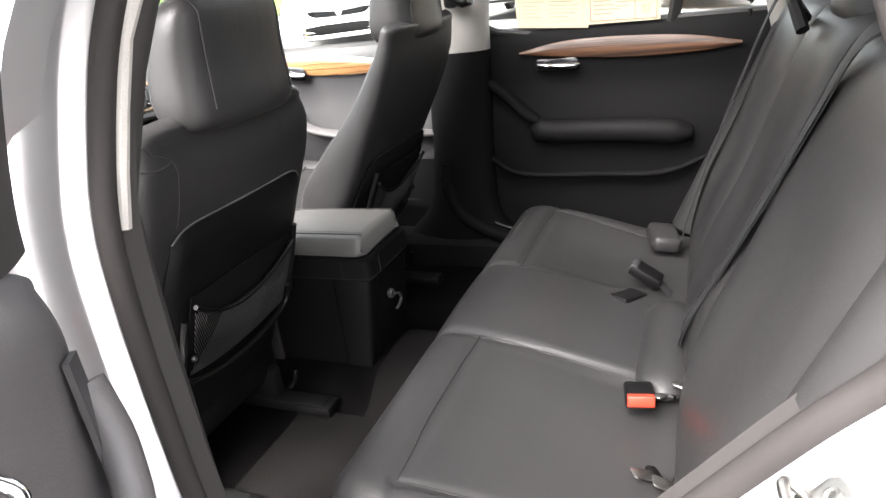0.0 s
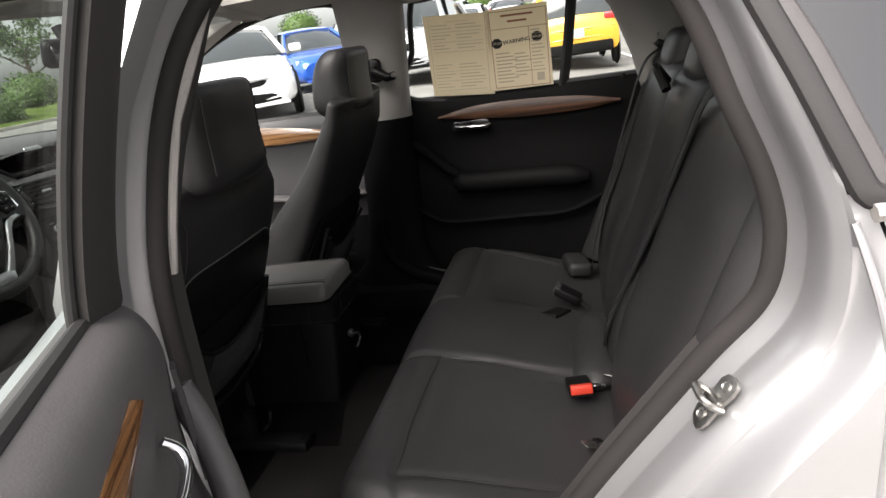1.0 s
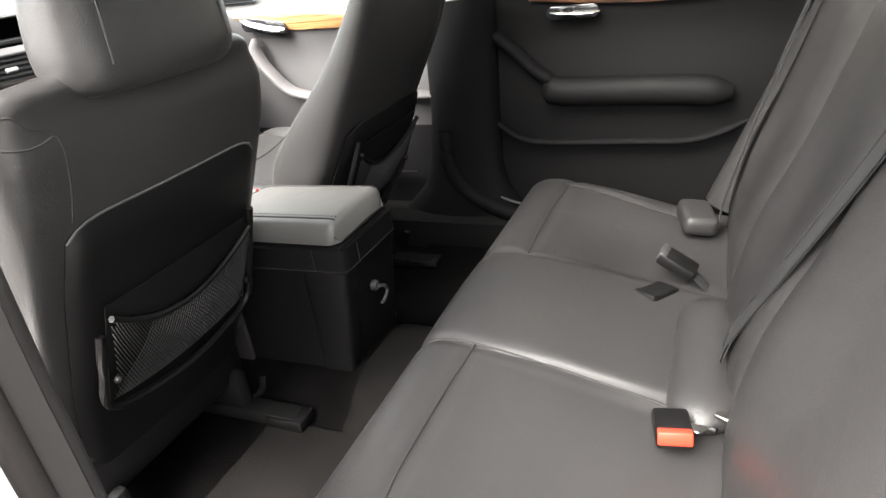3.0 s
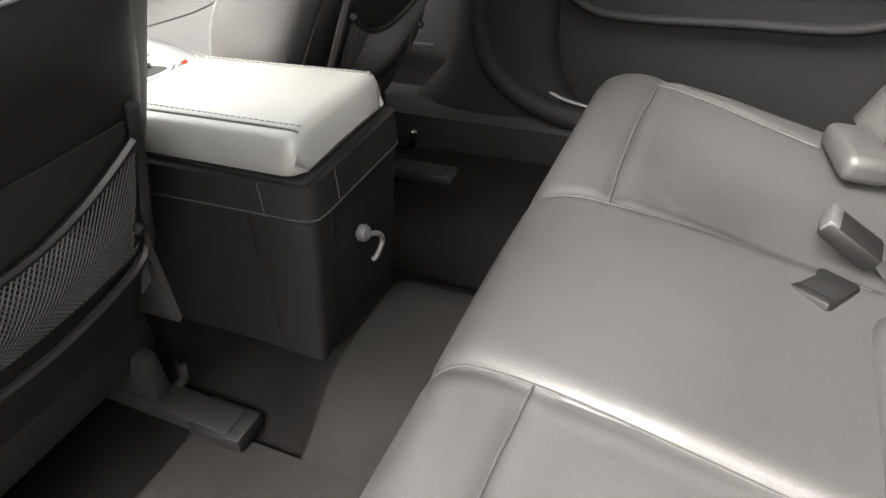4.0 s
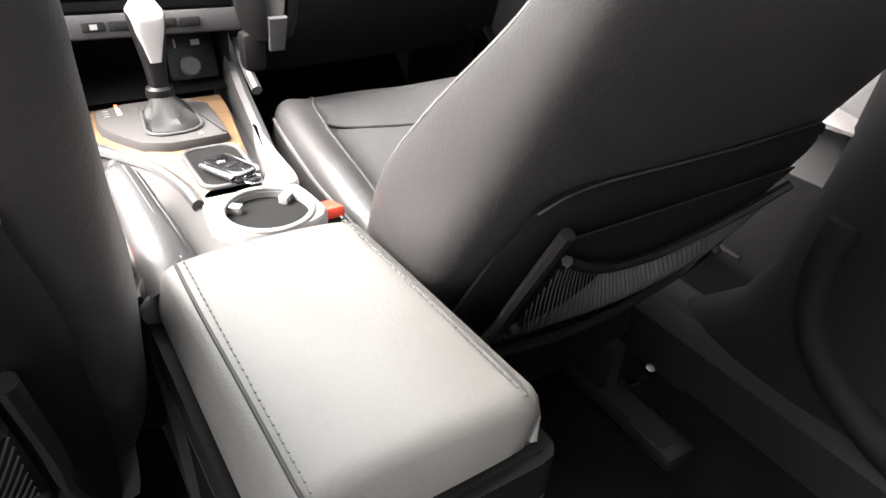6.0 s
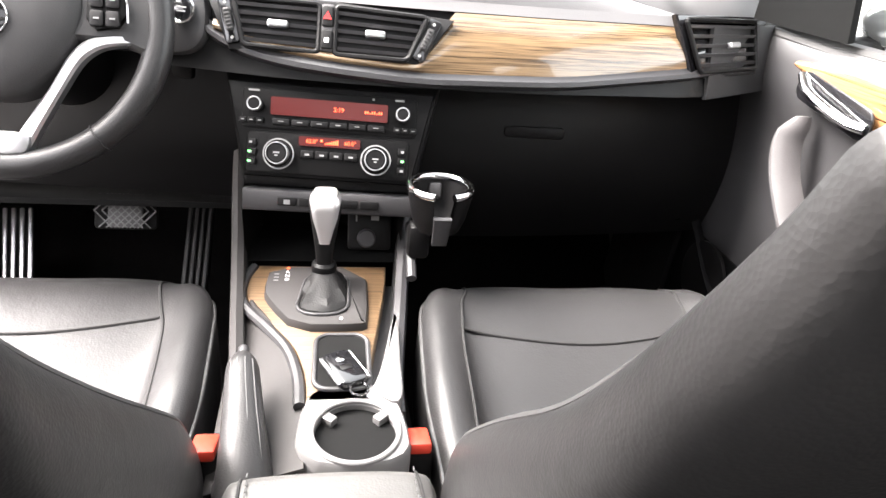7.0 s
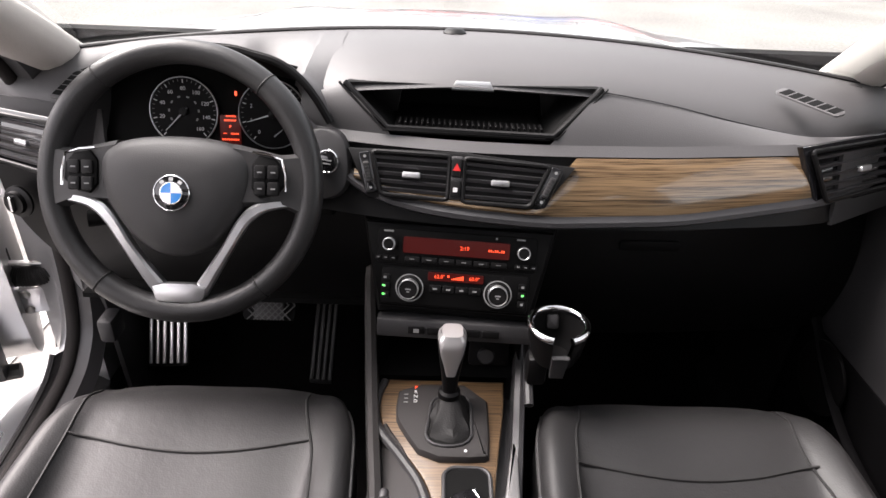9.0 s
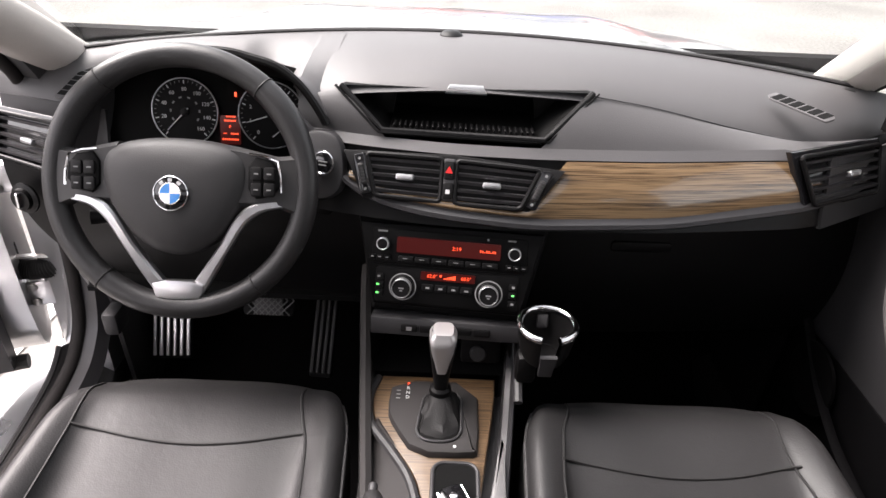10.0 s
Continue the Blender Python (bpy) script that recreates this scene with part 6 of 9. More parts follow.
# switch bar and cubby
part("switch_bar", slab([(-0.110, -0.014), (0.118, -0.014), (0.116, 0.014), (-0.110, 0.014)], plane((0.006, 0.704, 0.800), (1, -0.06, 0), (0, 0.25, 1)) @ Matrix.Translation((0, 0, -0.03)), 0.032, 0.004), PANEL, dash, "grey switch bar")
for k, xx in enumerate((-0.046, -0.018, 0.034, 0.062)):
    part("bar_button", slab(rrect(0.025, 0.011, 0.002), plane((xx, 0.7035 - 0.06 * xx, 0.800), (1, -0.06, 0), (0, 0.25, 1)), 0.0045, 0.0015), PLASTIC, dash)
bars([(-0.004, -0.003, 0.008, 0.006)], plane((-0.046, 0.7063, 0.800), (1, -0.06, 0), (0, 0.25, 1)) @ Matrix.Translation((0, 0, 0.0047)), GREY_MARK, dash, "button_mark")
part("cubby", loft([[Vector((x, 0.715, z)) for x, z in ((-0.104, 0.705), (0.108, 0.705), (0.112, 0.786), (-0.106, 0.786))], [Vector((x, 0.82, z)) for x, z in ((-0.09, 0.712), (0.095, 0.712), (0.095, 0.78), (-0.09, 0.78))]], caps=False), MATTBLACK, dash)
part("cubby_back", rbox((0, 0.825, 0.75), (0.22, 0.01, 0.10), 0.002), MATTBLACK, dash)
SO = plane((0.062, 0.735, 0.742), (1, 0, 0), (0, 0.35, 1))
part("socket_panel", slab(rrect(0.062, 0.062, 0.006), SO @ Matrix.Translation((0.004, 0.006, -0.01)), 0.01, 0.002), PLASTIC, dash)
part("power_socket", lathe([(0.0135, 0), (0.0135, 0.004), (0.011, 0.007), (0.0, 0.007)], SO @ Matrix.Translation((0, -0.008, 0)), 24), PANEL, dash, "black power socket cap")
bars([(-0.016, 0.016, 0.0025, 0.011), (0.006, 0.018, 0.011, 0.007)], SO @ Matrix.Translation((0, 0, 0.0005)), GREY_MARK, dash, "socket_mark")
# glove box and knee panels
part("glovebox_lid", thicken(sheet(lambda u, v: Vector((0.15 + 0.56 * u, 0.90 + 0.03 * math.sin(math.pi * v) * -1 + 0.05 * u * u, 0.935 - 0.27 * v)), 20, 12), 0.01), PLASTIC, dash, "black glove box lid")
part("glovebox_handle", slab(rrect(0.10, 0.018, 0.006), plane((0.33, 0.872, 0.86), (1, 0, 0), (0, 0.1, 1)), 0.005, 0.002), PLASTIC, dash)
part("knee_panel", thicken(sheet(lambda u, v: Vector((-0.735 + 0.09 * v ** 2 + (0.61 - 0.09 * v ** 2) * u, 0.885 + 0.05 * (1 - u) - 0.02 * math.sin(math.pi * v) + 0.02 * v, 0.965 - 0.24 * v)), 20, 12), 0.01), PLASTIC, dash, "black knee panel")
# deep black sheet holds the shade under the dash in its colour
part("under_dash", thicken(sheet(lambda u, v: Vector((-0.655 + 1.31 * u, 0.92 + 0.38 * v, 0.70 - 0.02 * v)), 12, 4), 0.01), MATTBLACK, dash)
# light switch by the door
LS = plane((-0.690, 0.888, 0.897), (1, -0.25, 0), (0, 0.1, 1))
lsw = part("light_switch", lathe([(0.026, 0), (0.026, 0.004), (0.019, 0.007), (0.018, 0.014), (0, 0.014)], LS, 28), PLASTIC, dash)
part("switch_grip", slab(rrect(0.007, 0.026, 0.003), LS @ Matrix.Translation((0, 0, 0.013)), 0.008, 0.003), CHROME, lsw)
# start button
SB = plane((-0.176, 0.803, 1.018), (1, -0.35, 0), (0, 0.40, 1))
part("button_pod", slab([(p.x, p.y) for p in chaikin([(-0.052, -0.06), (0.036, -0.05), (0.024, 0.04), (-0.02, 0.05), (-0.05, 0.03)], 3)], SB @ Matrix.Translation((0, 0, -0.014)), 0.014, 0.007), PANEL, dash)
sbn = part("start_button", lathe([(0.0155, 0), (0.0155, 0.005), (0.0125, 0.007), (0.0, 0.0065)], SB, 32), PIANO, dash, "black start button in a chrome ring")
part("button_ring", ringform(0.0175, 0.0142, 0.008, SB, 36), CHROME, sbn)
bars([(-0.007, 0.001, 0.014, 0.002), (-0.006, -0.004, 0.012, 0.002)], SB @ Matrix.Translation((0, 0, 0.007)), GREY_MARK, sbn, "button_mark")
part("key_slot", slab(rrect(0.030, 0.034, 0.006), plane((-0.185, 0.82, 0.945), (1, -0.3, 0), (0, 0.1, 1)), 0.008, 0.003), MATTBLACK, dash)

# instrument binnacle
hood_l = [(-0.575, 1.045), (-0.545, 1.080), (-0.50, 1.118), (-0.44, 1.152), (-0.385, 1.168), (-0.32, 1.170), (-0.283, 1.164), (-0.246, 1.155), (-0.217, 1.136), (-0.195, 1.110), (-0.176, 1.078)]
hp = spline([(a, 0, b) for a, b in hood_l], 5)


def dash_z(x, y):
    """Height of the dash top under the hood."""
    u = (x + 0.74) / 1.48
    a, b = dash_top(u, 0.0), dash_top(u, 1.0)
    return dash_top(u, max(0.04, min(1.0, (y - a.y) / (b.y - a.y)))).z


def hood(u, v, drop=0.0):
    p = hp[int(round(u * (len(hp) - 1)))]
    x = p.x
    y0 = 0.862 + (0.02 if x < -0.38 else -0.03) * ((x + 0.38) / 0.2) ** 2
    y1 = 1.06
    y = y0 + (y1 - y0) * v
    rise = p.z - dash_z(x, y0)
    fade = 1.3 + 2.4 * max(0.0, min(1.0, (x + 0.33) / 0.10))
    z = dash_z(x, y) + rise * (1 - v) ** fade - 0.002
    return Vector((x, y, z - drop + 0.003 - 0.008 * (1 - v) ** 14))


nh = len(hp) - 1
clu = thing("instrument_cluster", (-0.35, 0.93, 0.98), "hooded instrument cluster with two round dials and red readouts", "instrument cluster")
part("cluster_hood", sheet(hood, nh, 18), DASH, clu)
part("hood_lining", sheet(lambda u, v: hood(u, v, 0.010) + Vector((0, 0.003, 0)), nh, 18), MATTBLACK, clu)
part("hood_lip", tube([hood(k / nh, 0.0) + Vector((0, 0.002, -0.006)) for k in range(nh + 1)], 0.006, 8), PLASTIC, clu)
GM = plane((-0.345, 0.930, 1.041), (1, 0, 0), (0, 0.30, 1))
part("cluster_face", slab([(-0.20, -0.085), (0.16, -0.085), (0.16, 0.03), (0.12, 0.070), (0.05, 0.086), (-0.08, 0.086), (-0.15, 0.070), (-0.20, 0.03)], GM @ Matrix.Translation((0, 0, -0.012)), 0.012, 0.002), MATTBLACK, clu)
def dial(cx, r, name, nums, a0, a1, needle):
    M = GM @ Matrix.Translation((cx, 0.0, 0.002))
    d = part(name, slab(circle(r, 48), M, 0.002, 0), STACKBLACK, clu)
    part("dial_ring", ringform(r + 0.0015, r - 0.0002, 0.005, M, 56), BRUSHED, d, "thin silver dial ring")
    n = len(nums)
    for i, s in enumerate(nums):
        a = radians(a0 + (a1 - a0) * i / (n - 1))
        rot = Matrix.Rotation(a - math.pi / 2, 4, "Z")
        bars([(-0.0008, r * 0.84, 0.0016, r * 0.11)], M @ Matrix.Translation((0, 0, 0.0021)) @ rot, WHITE_MARK, d, "dial_tick")
        if s:
            lettering(s, M @ Matrix.Translation((math.cos(a) * r * 0.68, math.sin(a) * r * 0.68, 0.0024)), 0.0060, WHITE_MARK, d, "dial_number")
    for i in range((n - 1) * 4 + 1):
        if i % 4:
            a = radians(a0 + (a1 - a0) * i / ((n - 1) * 4))
            bars([(-0.0004, r * 0.88, 0.0008, r * 0.07)], M @ Matrix.Translation((0, 0, 0.0021)) @ Matrix.Rotation(a - math.pi / 2, 4, "Z"), GREY_MARK, d, "minor_tick")
            if name == "speedometer" and i % 4 == 2:
                bars([(-0.0022, r * 0.42, 0.0044, 0.0026)], M @ Matrix.Translation((0, 0, 0.0021)) @ Matrix.Rotation(a - math.pi / 2, 4, "Z"), GREY_MARK, d, "inner_mark")
    a = radians(needle)
    part("needle", slab([(-0.0012, -0.008), (0.0012, -0.008), (0.0005, r * 0.80), (-0.0005, r * 0.80)], M @ Matrix.Translation((0, 0, 0.004)) @ Matrix.Rotation(a - math.pi / 2, 4, "Z"), 0.0015, 0.0004), WHITE_MARK, d, "white needle")
    part("needle_hub", lathe([(0.006, 0), (0.006, 0.005), (0, 0.006)], M @ Matrix.Translation((0, 0, 0.003)), 18), PLASTIC, d)
    return d, M
dial(-0.073, 0.0515, "speedometer", ["", "20", "40", "60", "80", "100", "120", "140", "160"], 228, -48, 226)
d2, M2 = dial(0.064, 0.0515, "rev_counter", ["0", "1", "2", "3", "4", "5", "6", "7"], 232, -20, 198)
part("small_needle", slab([(-0.001, 0), (0.001, 0), (0.0004, 0.018), (-0.0004, 0.018)], M2 @ Matrix.Translation((0.002, -0.034, 0.004)) @ Matrix.Rotation(radians(-50), 4, "Z"), 0.001, 0), WHITE_MARK, d2)
part("trip_display", slab(rrect(0.032, 0.045, 0.002), GM @ Matrix.Translation((-0.003, -0.026, 0.0005)), 0.0016, 0), DIM_RED, clu, "dark red trip display")
lettering("P", GM @ Matrix.Translation((-0.003, -0.021, 0.0025)), 0.0046, RED_TEXT, clu, "gear_letter")
bars([(-0.006 + 0.0032 * k, -0.006, 0.0019, 0.0024) for k in range(5)] + [(-0.009 + 0.0032 * k, -0.0125, 0.0019, 0.0026) for k in range(6)] + [(-0.011, -0.032, 0.005, 0.0012)] + [(0.001 + 0.0032 * k, -0.033, 0.0019, 0.0026) for k in range(4)] + [(-0.013 + 0.0034 * k, -0.042, 0.0021, 0.0026) for k in range(8)], GM @ Matrix.Translation((-0.003, 0, 0.0022)), RED_TEXT, clu, "display_bar")
part("warning_light", slab(rrect(0.003, 0.007, 0.001), GM @ Matrix.Translation((0.008, 0.030, 0.003)), 0.002, 0), RED_TEXT, clu, "small red warning light")
part("cluster_shroud", thicken(sheet(lambda u, v: Vector((-0.53 + 0.34 * u, 0.86 + 0.07 * v, 0.955 + 0.02 * v)), 8, 4), 0.006), PLASTIC, clu)
def quad(p, q, r, s):
    """A flat-sided cheek between four corners."""
    return lambda u, v: (Vector(p) * (1 - u) + Vector(q) * u) * (1 - v) + (Vector(s) * (1 - u) + Vector(r) * u) * v


part("cluster_cheek", thicken(sheet(quad((-0.602, 0.878, 0.965), (-0.525, 0.942, 0.962), (-0.532, 0.948, 1.080), (-0.556, 0.885, 1.066)), 6, 6), 0.006), PANEL, clu, "grey cheek beside the dials")
part("cluster_cheek", thicken(sheet(quad((-0.200, 0.940, 0.962), (-0.182, 0.868, 0.960), (-0.186, 0.868, 1.052), (-0.196, 0.945, 1.060)), 6, 6), 0.006), PANEL, clu)
for k in range(4):
    part("side_button", rbox((-0.603 + 0.010 * k, 0.868 + 0.003 * k, 0.985 + 0.022 * k), (0.010, 0.006, 0.017), 0.002, pose(0, 0, 0, 0, 22, 30)), PLASTIC, clu)

# ---------------------------------------------------------------- steering wheel
wheel = thing("steering_wheel", (-0.36, 0.74, 1.0), "black leather three-spoke steering wheel with silver lower spokes", "steering wheel")
SW = plane((-0.361, 0.737, 1.008), (1, 0, 0), (0, math.sin(radians(25)), math.cos(radians(25))))
R = 0.171
rim = []
NR = 96
for k in range(NR):
    a = 2 * math.pi * k / NR
    fat = 0.0165 + 0.0018 * (math.exp(-(((math.degrees(a) - 35 + 180) % 360 - 180) / 14) ** 2) + math.exp(-(((math.degrees(a) - 145 + 180) % 360 - 180) / 14) ** 2))
    rim.append([SW @ Vector(((R + fat * math.cos(t)) * math.cos(a), (R + fat * math.cos(t)) * math.sin(a), fat * 1.05 * math.sin(t))) for t in [2 * math.pi * j / 16 for j in range(16)]])
rm_ = part("rim", loft(rim, closed=True), LEATHER_RIM, wheel)
for deg in (50, 128, 232, 308):
    a = radians(deg)
    part("rim_seam", tube([SW @ Vector(((R + 0.0172 * math.cos(t)) * math.cos(a), (R + 0.0172 * math.cos(t)) * math.sin(a), 0.018 * math.sin(t))) for t in [2 * math.pi * j / 20 for j in range(20)]], 0.0012, 5, closed=True), SEAM, rm_)
HUB = [(-0.098, 0.030), (-0.085, 0.048), (-0.050, 0.058), (0, 0.061), (0.050, 0.058), (0.085, 0.048), (0.098, 0.030), (0.098, 0.0), (0.088, -0.03), (0.062, -0.068), (0.030, -0.092), (0, -0.098), (-0.030, -0.092), (-0.062, -0.068), (-0.088, -0.03), (-0.098, 0.0)]
hubp = chaikin(HUB, 2)
hr_ = [[SW @ Vector((p.x * s, p.y * s - 0.004 * (1 - s), z)) for p in hubp] for s, z in ((1.0, -0.02), (1.0, 0.010), (0.975, 0.020), (0.93, 0.026), (0.80, 0.033), (0.5, 0.039), (0.2, 0.041))]
part("airbag_cover", loft(hr_), WHEELPAD, wheel, "black airbag cover")
BM_ = SW @ Matrix.Translation((0.003, -0.013, 0.037))
part("badge_dish", lathe([(0.040, 0.0), (0.037, 0.0015), (0.030, 0.0015), (0.026, 0.003)], BM_, 40), WHEELPAD, wheel)
badge = part("badge", lathe([(0.0225, 0), (0.0225, 0.005), (0.020, 0.0068), (0.0, 0.0072)], BM_, 40), PIANO, wheel, "round black, blue and white badge")
part("badge_ring", ringform(0.0230, 0.0212, 0.0072, BM_, 44), CHROME, badge)
part("badge_ring", ringform(0.0140, 0.0130, 0.0082, BM_, 36), CHROME, badge)
BLUE, WHITE = mat("badge_blue", (0.03, 0.22, 0.62), 0.25, coat=0.6, mottle=0.02), mat("badge_white", (0.8, 0.8, 0.8), 0.25, coat=0.6, mottle=0.02)
for q in range(4):
    pts = [(0, 0)] + [(0.0132 * math.cos(radians(90 * q + 9 * k)), 0.0132 * math.sin(radians(90 * q + 9 * k))) for k in range(11)]
    part("badge_quarter", slab(pts, BM_ @ Matrix.Translation((0, 0, 0.0068)), 0.0014, 0), (WHITE, BLUE)[q % 2], badge)
for a in (50, 90, 130):
    part("badge_mark", slab(rrect(0.005, 0.0045, 0.001), BM_ @ Matrix.Rotation(radians(a - 90), 4, "Z") @ Matrix.Translation((0, 0.0176, 0.0066)), 0.0012, 0), WHITE_MARK, badge)
for s in (-1, 1):
    # side spokes
    sp = []
    for k in range(9):
        v = k / 8
        x = 0.075 + 0.092 * v
        h = lerp([(0, 0.041), (0.3, 0.037), (0.65, 0.034), (1, 0.044)], v)
        yc = lerp([(0, 0.012), (0.3, 0.010), (1, 0.002)], v)
        z = 0.017 - 0.012 * v
        sp.append([SW @ Vector((s * x, yc + a * h, z + b)) for a, b in ((-1, -0.014), (1, -0.014), (1.0, 0.0), (0.85, 0.008), (-0.85, 0.008), (-1.0, 0.0))])
    part("spoke", loft(sp), WHEELPAD, wheel)
    pad = part("switch_pad", slab([(s * p[0], p[1]) for p in chaikin([(0.098, -0.022), (0.142, -0.012), (0.138, 0.030), (0.098, 0.038)], 1)], SW @ Matrix.Translation((0, 0.003, 0.016)), 0.010, 0.003), STACKBLACK, wheel)
    for i in range(2):
        for j in range(2):
            part("pad_button", slab([(s * (0.110 + 0.017 * i) + p[0], -0.004 + 0.021 * j + p[1]) for p in rrect(0.015, 0.018, 0.003)], SW @ Matrix.Translation((0, 0, 0.024)), 0.005, 0.0015), PLASTIC, pad)
            bars([(s * (0.110 + 0.017 * i) - 0.003, -0.005 + 0.021 * j, 0.006, 0.0018)], SW @ Matrix.Translation((0, 0, 0.0292)), GREY_MARK, pad, "button_mark")
    part("pad_trim", tube([SW @ Vector((s * x, y + 0.003, 0.026)) for x, y in ((0.100, 0.039), (0.120, 0.037), (0.138, 0.031), (0.142, 0.01), (0.143, -0.010))], 0.0018, 6), CHROME, pad)
    # silver lower spokes
    sv = []
    ctr = spline([(0.148, -0.022, 0.012), (0.112, -0.028, 0.018), (0.088, -0.046, 0.021), (0.064, -0.085, 0.018), (0.040, -0.122, 0.012), (0.024, -0.146, 0.006)], 5)
    for i, c in enumerate(ctr):
        v = i / (len(ctr) - 1)
        t = (ctr[min(i + 1, len(ctr) - 1)] - ctr[max(i - 1, 0)]).normalized()
        nn = Vector((-t.y, t.x, 0)).normalized()
        w = lerp([(0, 0.005), (0.3, 0.0080), (0.6, 0.0068), (1, 0.010)], v)
        sv.append([SW @ Vector((s * q.x, q.y, q.z)) for q in (c - nn * w - Vector((0, 0, 0.012)), c + nn * w - Vector((0, 0, 0.012)), c + nn * w, c + nn * w * 0.6 + Vector((0, 0, 0.003)), c - nn * w * 0.6 + Vector((0, 0, 0.003)), c - nn * w)])
    part("silver_spoke", loft(sv), BRUSHED, wheel, "matt silver lower spoke")
part("silver_bridge", slab([(p.x, p.y) for p in chaikin([(-0.036, -0.132), (0.036, -0.132), (0.034, -0.150), (0.027, -0.159), (-0.027, -0.159), (-0.034, -0.150)], 1)], SW @ Matrix.Translation((0, 0, 0.0)), 0.014, 0.004), BRUSHED, wheel, "matt silver lower bridge")
part("column_cover", loft([[SW @ Vector((w * math.cos(t), -0.01 + h * math.sin(t), z)) for t in [2 * math.pi * j / 24 for j in range(24)]] for w, h, z in ((0.05, 0.045, -0.02), (0.062, 0.055, -0.06), (0.07, 0.06, -0.20))]), PLASTIC, dash)
for s, tip in ((-1, "turn_stalk"), (1, "wiper_stalk")):
    stt = part(tip, tube([SW @ Vector((s * 0.06, 0.02, -0.055)), SW @ Vector((s * 0.12, 0.026, -0.045)), SW @ Vector((s * 0.165, 0.03, -0.035))], [0.008, 0.009, 0.011], 10), PLASTIC, dash, "black column stalk")
cs = part("cruise_stalk", tube([SW @ Vector((-0.06, -0.04, -0.05)), SW @ Vector((-0.11, -0.05, -0.03)), SW @ Vector((-0.135, -0.052, -0.022))], [0.007, 0.009, 0.012], 10), PLASTIC, dash)

# ---------------------------------------------------------------- pedals
def pedal(name, c, w, h, rows, material, label, tilt=55, yaw=0):
    p = thing(name, c, label, "pedal", group="pedals")
    M = Matrix.Translation(c) @ pose(0, 0, 0, tilt, 0, yaw)
    part("pedal_plate", slab(rrect(w, h, 0.008), M, 0.008, 0.003), MATTBLACK, p)
    for k in range(rows):
        part("rib", rbox(M @ Vector(((k - (rows - 1) / 2) * w / rows, 0, 0.010)), (w / rows * 0.55, h * 0.92, 0.005), 0.0015, M), material, p)
    return p, M


pedal("foot_rest", (-0.598, 1.10, 0.50), 0.088, 0.19, 6, BRUSHED, "ribbed metal foot rest on the toe board", 58, 4)
pedal("accelerator_pedal", (-0.252, 1.09, 0.505), 0.052, 0.24, 4, RUBBER, "black ribbed accelerator pedal", 52, -4)
bp_, BMx = pedal("brake_pedal", (-0.325, 0.945, 0.668), 0.098, 0.060, 1, RUBBER, "black rubber brake pedal with a crossed tread", 60, 0)
nb = bmesh.new()
for k in range(-6, 7):
    for d in (-1, 1):
        pts = [BMx @ Vector((k * 0.012 + d * y, y, 0.012)) for y in (-0.028, 0.0, 0.028) if abs(k * 0.012 + d * y) < 0.05]
        if len(pts) > 1:
            tube(pts, 0.0014, 4, bm=nb)
tagged(part("tread", nb, PIPING, bp_), kind="stuff")
part("pedal_arm", tube([BMx @ Vector((0.01, 0.03, -0.01)), (-0.34, 1.12, 0.70), (-0.34, 1.16, 0.82)], 0.007, 8), STEEL, bp_)
section(0)


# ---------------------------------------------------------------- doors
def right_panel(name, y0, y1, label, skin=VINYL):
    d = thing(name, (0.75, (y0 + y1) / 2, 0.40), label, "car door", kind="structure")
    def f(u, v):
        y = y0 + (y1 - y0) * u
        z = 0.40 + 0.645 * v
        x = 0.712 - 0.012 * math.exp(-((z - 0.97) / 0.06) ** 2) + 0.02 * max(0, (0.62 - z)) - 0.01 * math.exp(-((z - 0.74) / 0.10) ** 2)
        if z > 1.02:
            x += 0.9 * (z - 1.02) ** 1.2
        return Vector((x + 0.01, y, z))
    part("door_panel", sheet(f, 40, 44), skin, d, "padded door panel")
    part("belt_rail", tube([f(k / 20, 0.985) + Vector((0.012, 0, 0.003)) for k in range(21)], 0.011, 8), RUBBER, d)
    return d, f


def bar_on(d, name, pts, w, material, label="", proud=0.03, n=6):
    """A padded bar along a path over the panel, half sunk in it."""
    c = spline(pts, n)
    rings = []
    for i, p in enumerate(c):
        t = (c[min(i + 1, len(c) - 1)] - c[max(i - 1, 0)]).normalized()
        nn = Vector((0, -t.z, t.y))
        e = min(1.0, min(i, len(c) - 1 - i) / 3.0) * 0.5 + 0.5
        rings.append([p + nn * (w * e * math.cos(a)) + Vector((-proud * e * max(-0.3, math.sin(a)), 0, 0)) for a in [2 * math.pi * k / 14 for k in range(14)]])
    return part(name, loft(rings), material, d, label)


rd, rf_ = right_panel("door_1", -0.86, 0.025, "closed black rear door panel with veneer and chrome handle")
def spear(d, up_, lo, material, label):
    a, b = spline([(0, *p) for p in up_], 10), spline([(0, *p) for p in lo], 10)
    n = min(len(a), len(b)) - 1
    return part("wood_trim", thicken(sheet(lambda u, v: Vector((0.698 - 0.006 * math.sin(math.pi * v), 0, 0)) + a[int(round(u * n))] * v + b[int(round(u * n))] * (1 - v), n, 6), 0.006), material, d, label)
# front door's veneer in darker tones: the rear door's shade is in it
spear(rd, [(-0.175, 0.981), (-0.30, 1.003), (-0.45, 1.006), (-0.64, 0.995), (-0.775, 0.970)], [(-0.18, 0.975), (-0.32, 0.960), (-0.47, 0.950), (-0.64, 0.950), (-0.775, 0.960)], wood("veneer_rear_door_shaded", 1, (0.014, 0.006, 0.003), (0.085, 0.036, 0.016), rough=0.5, coat=0.12), "striped veneer spear, darkened for shade")
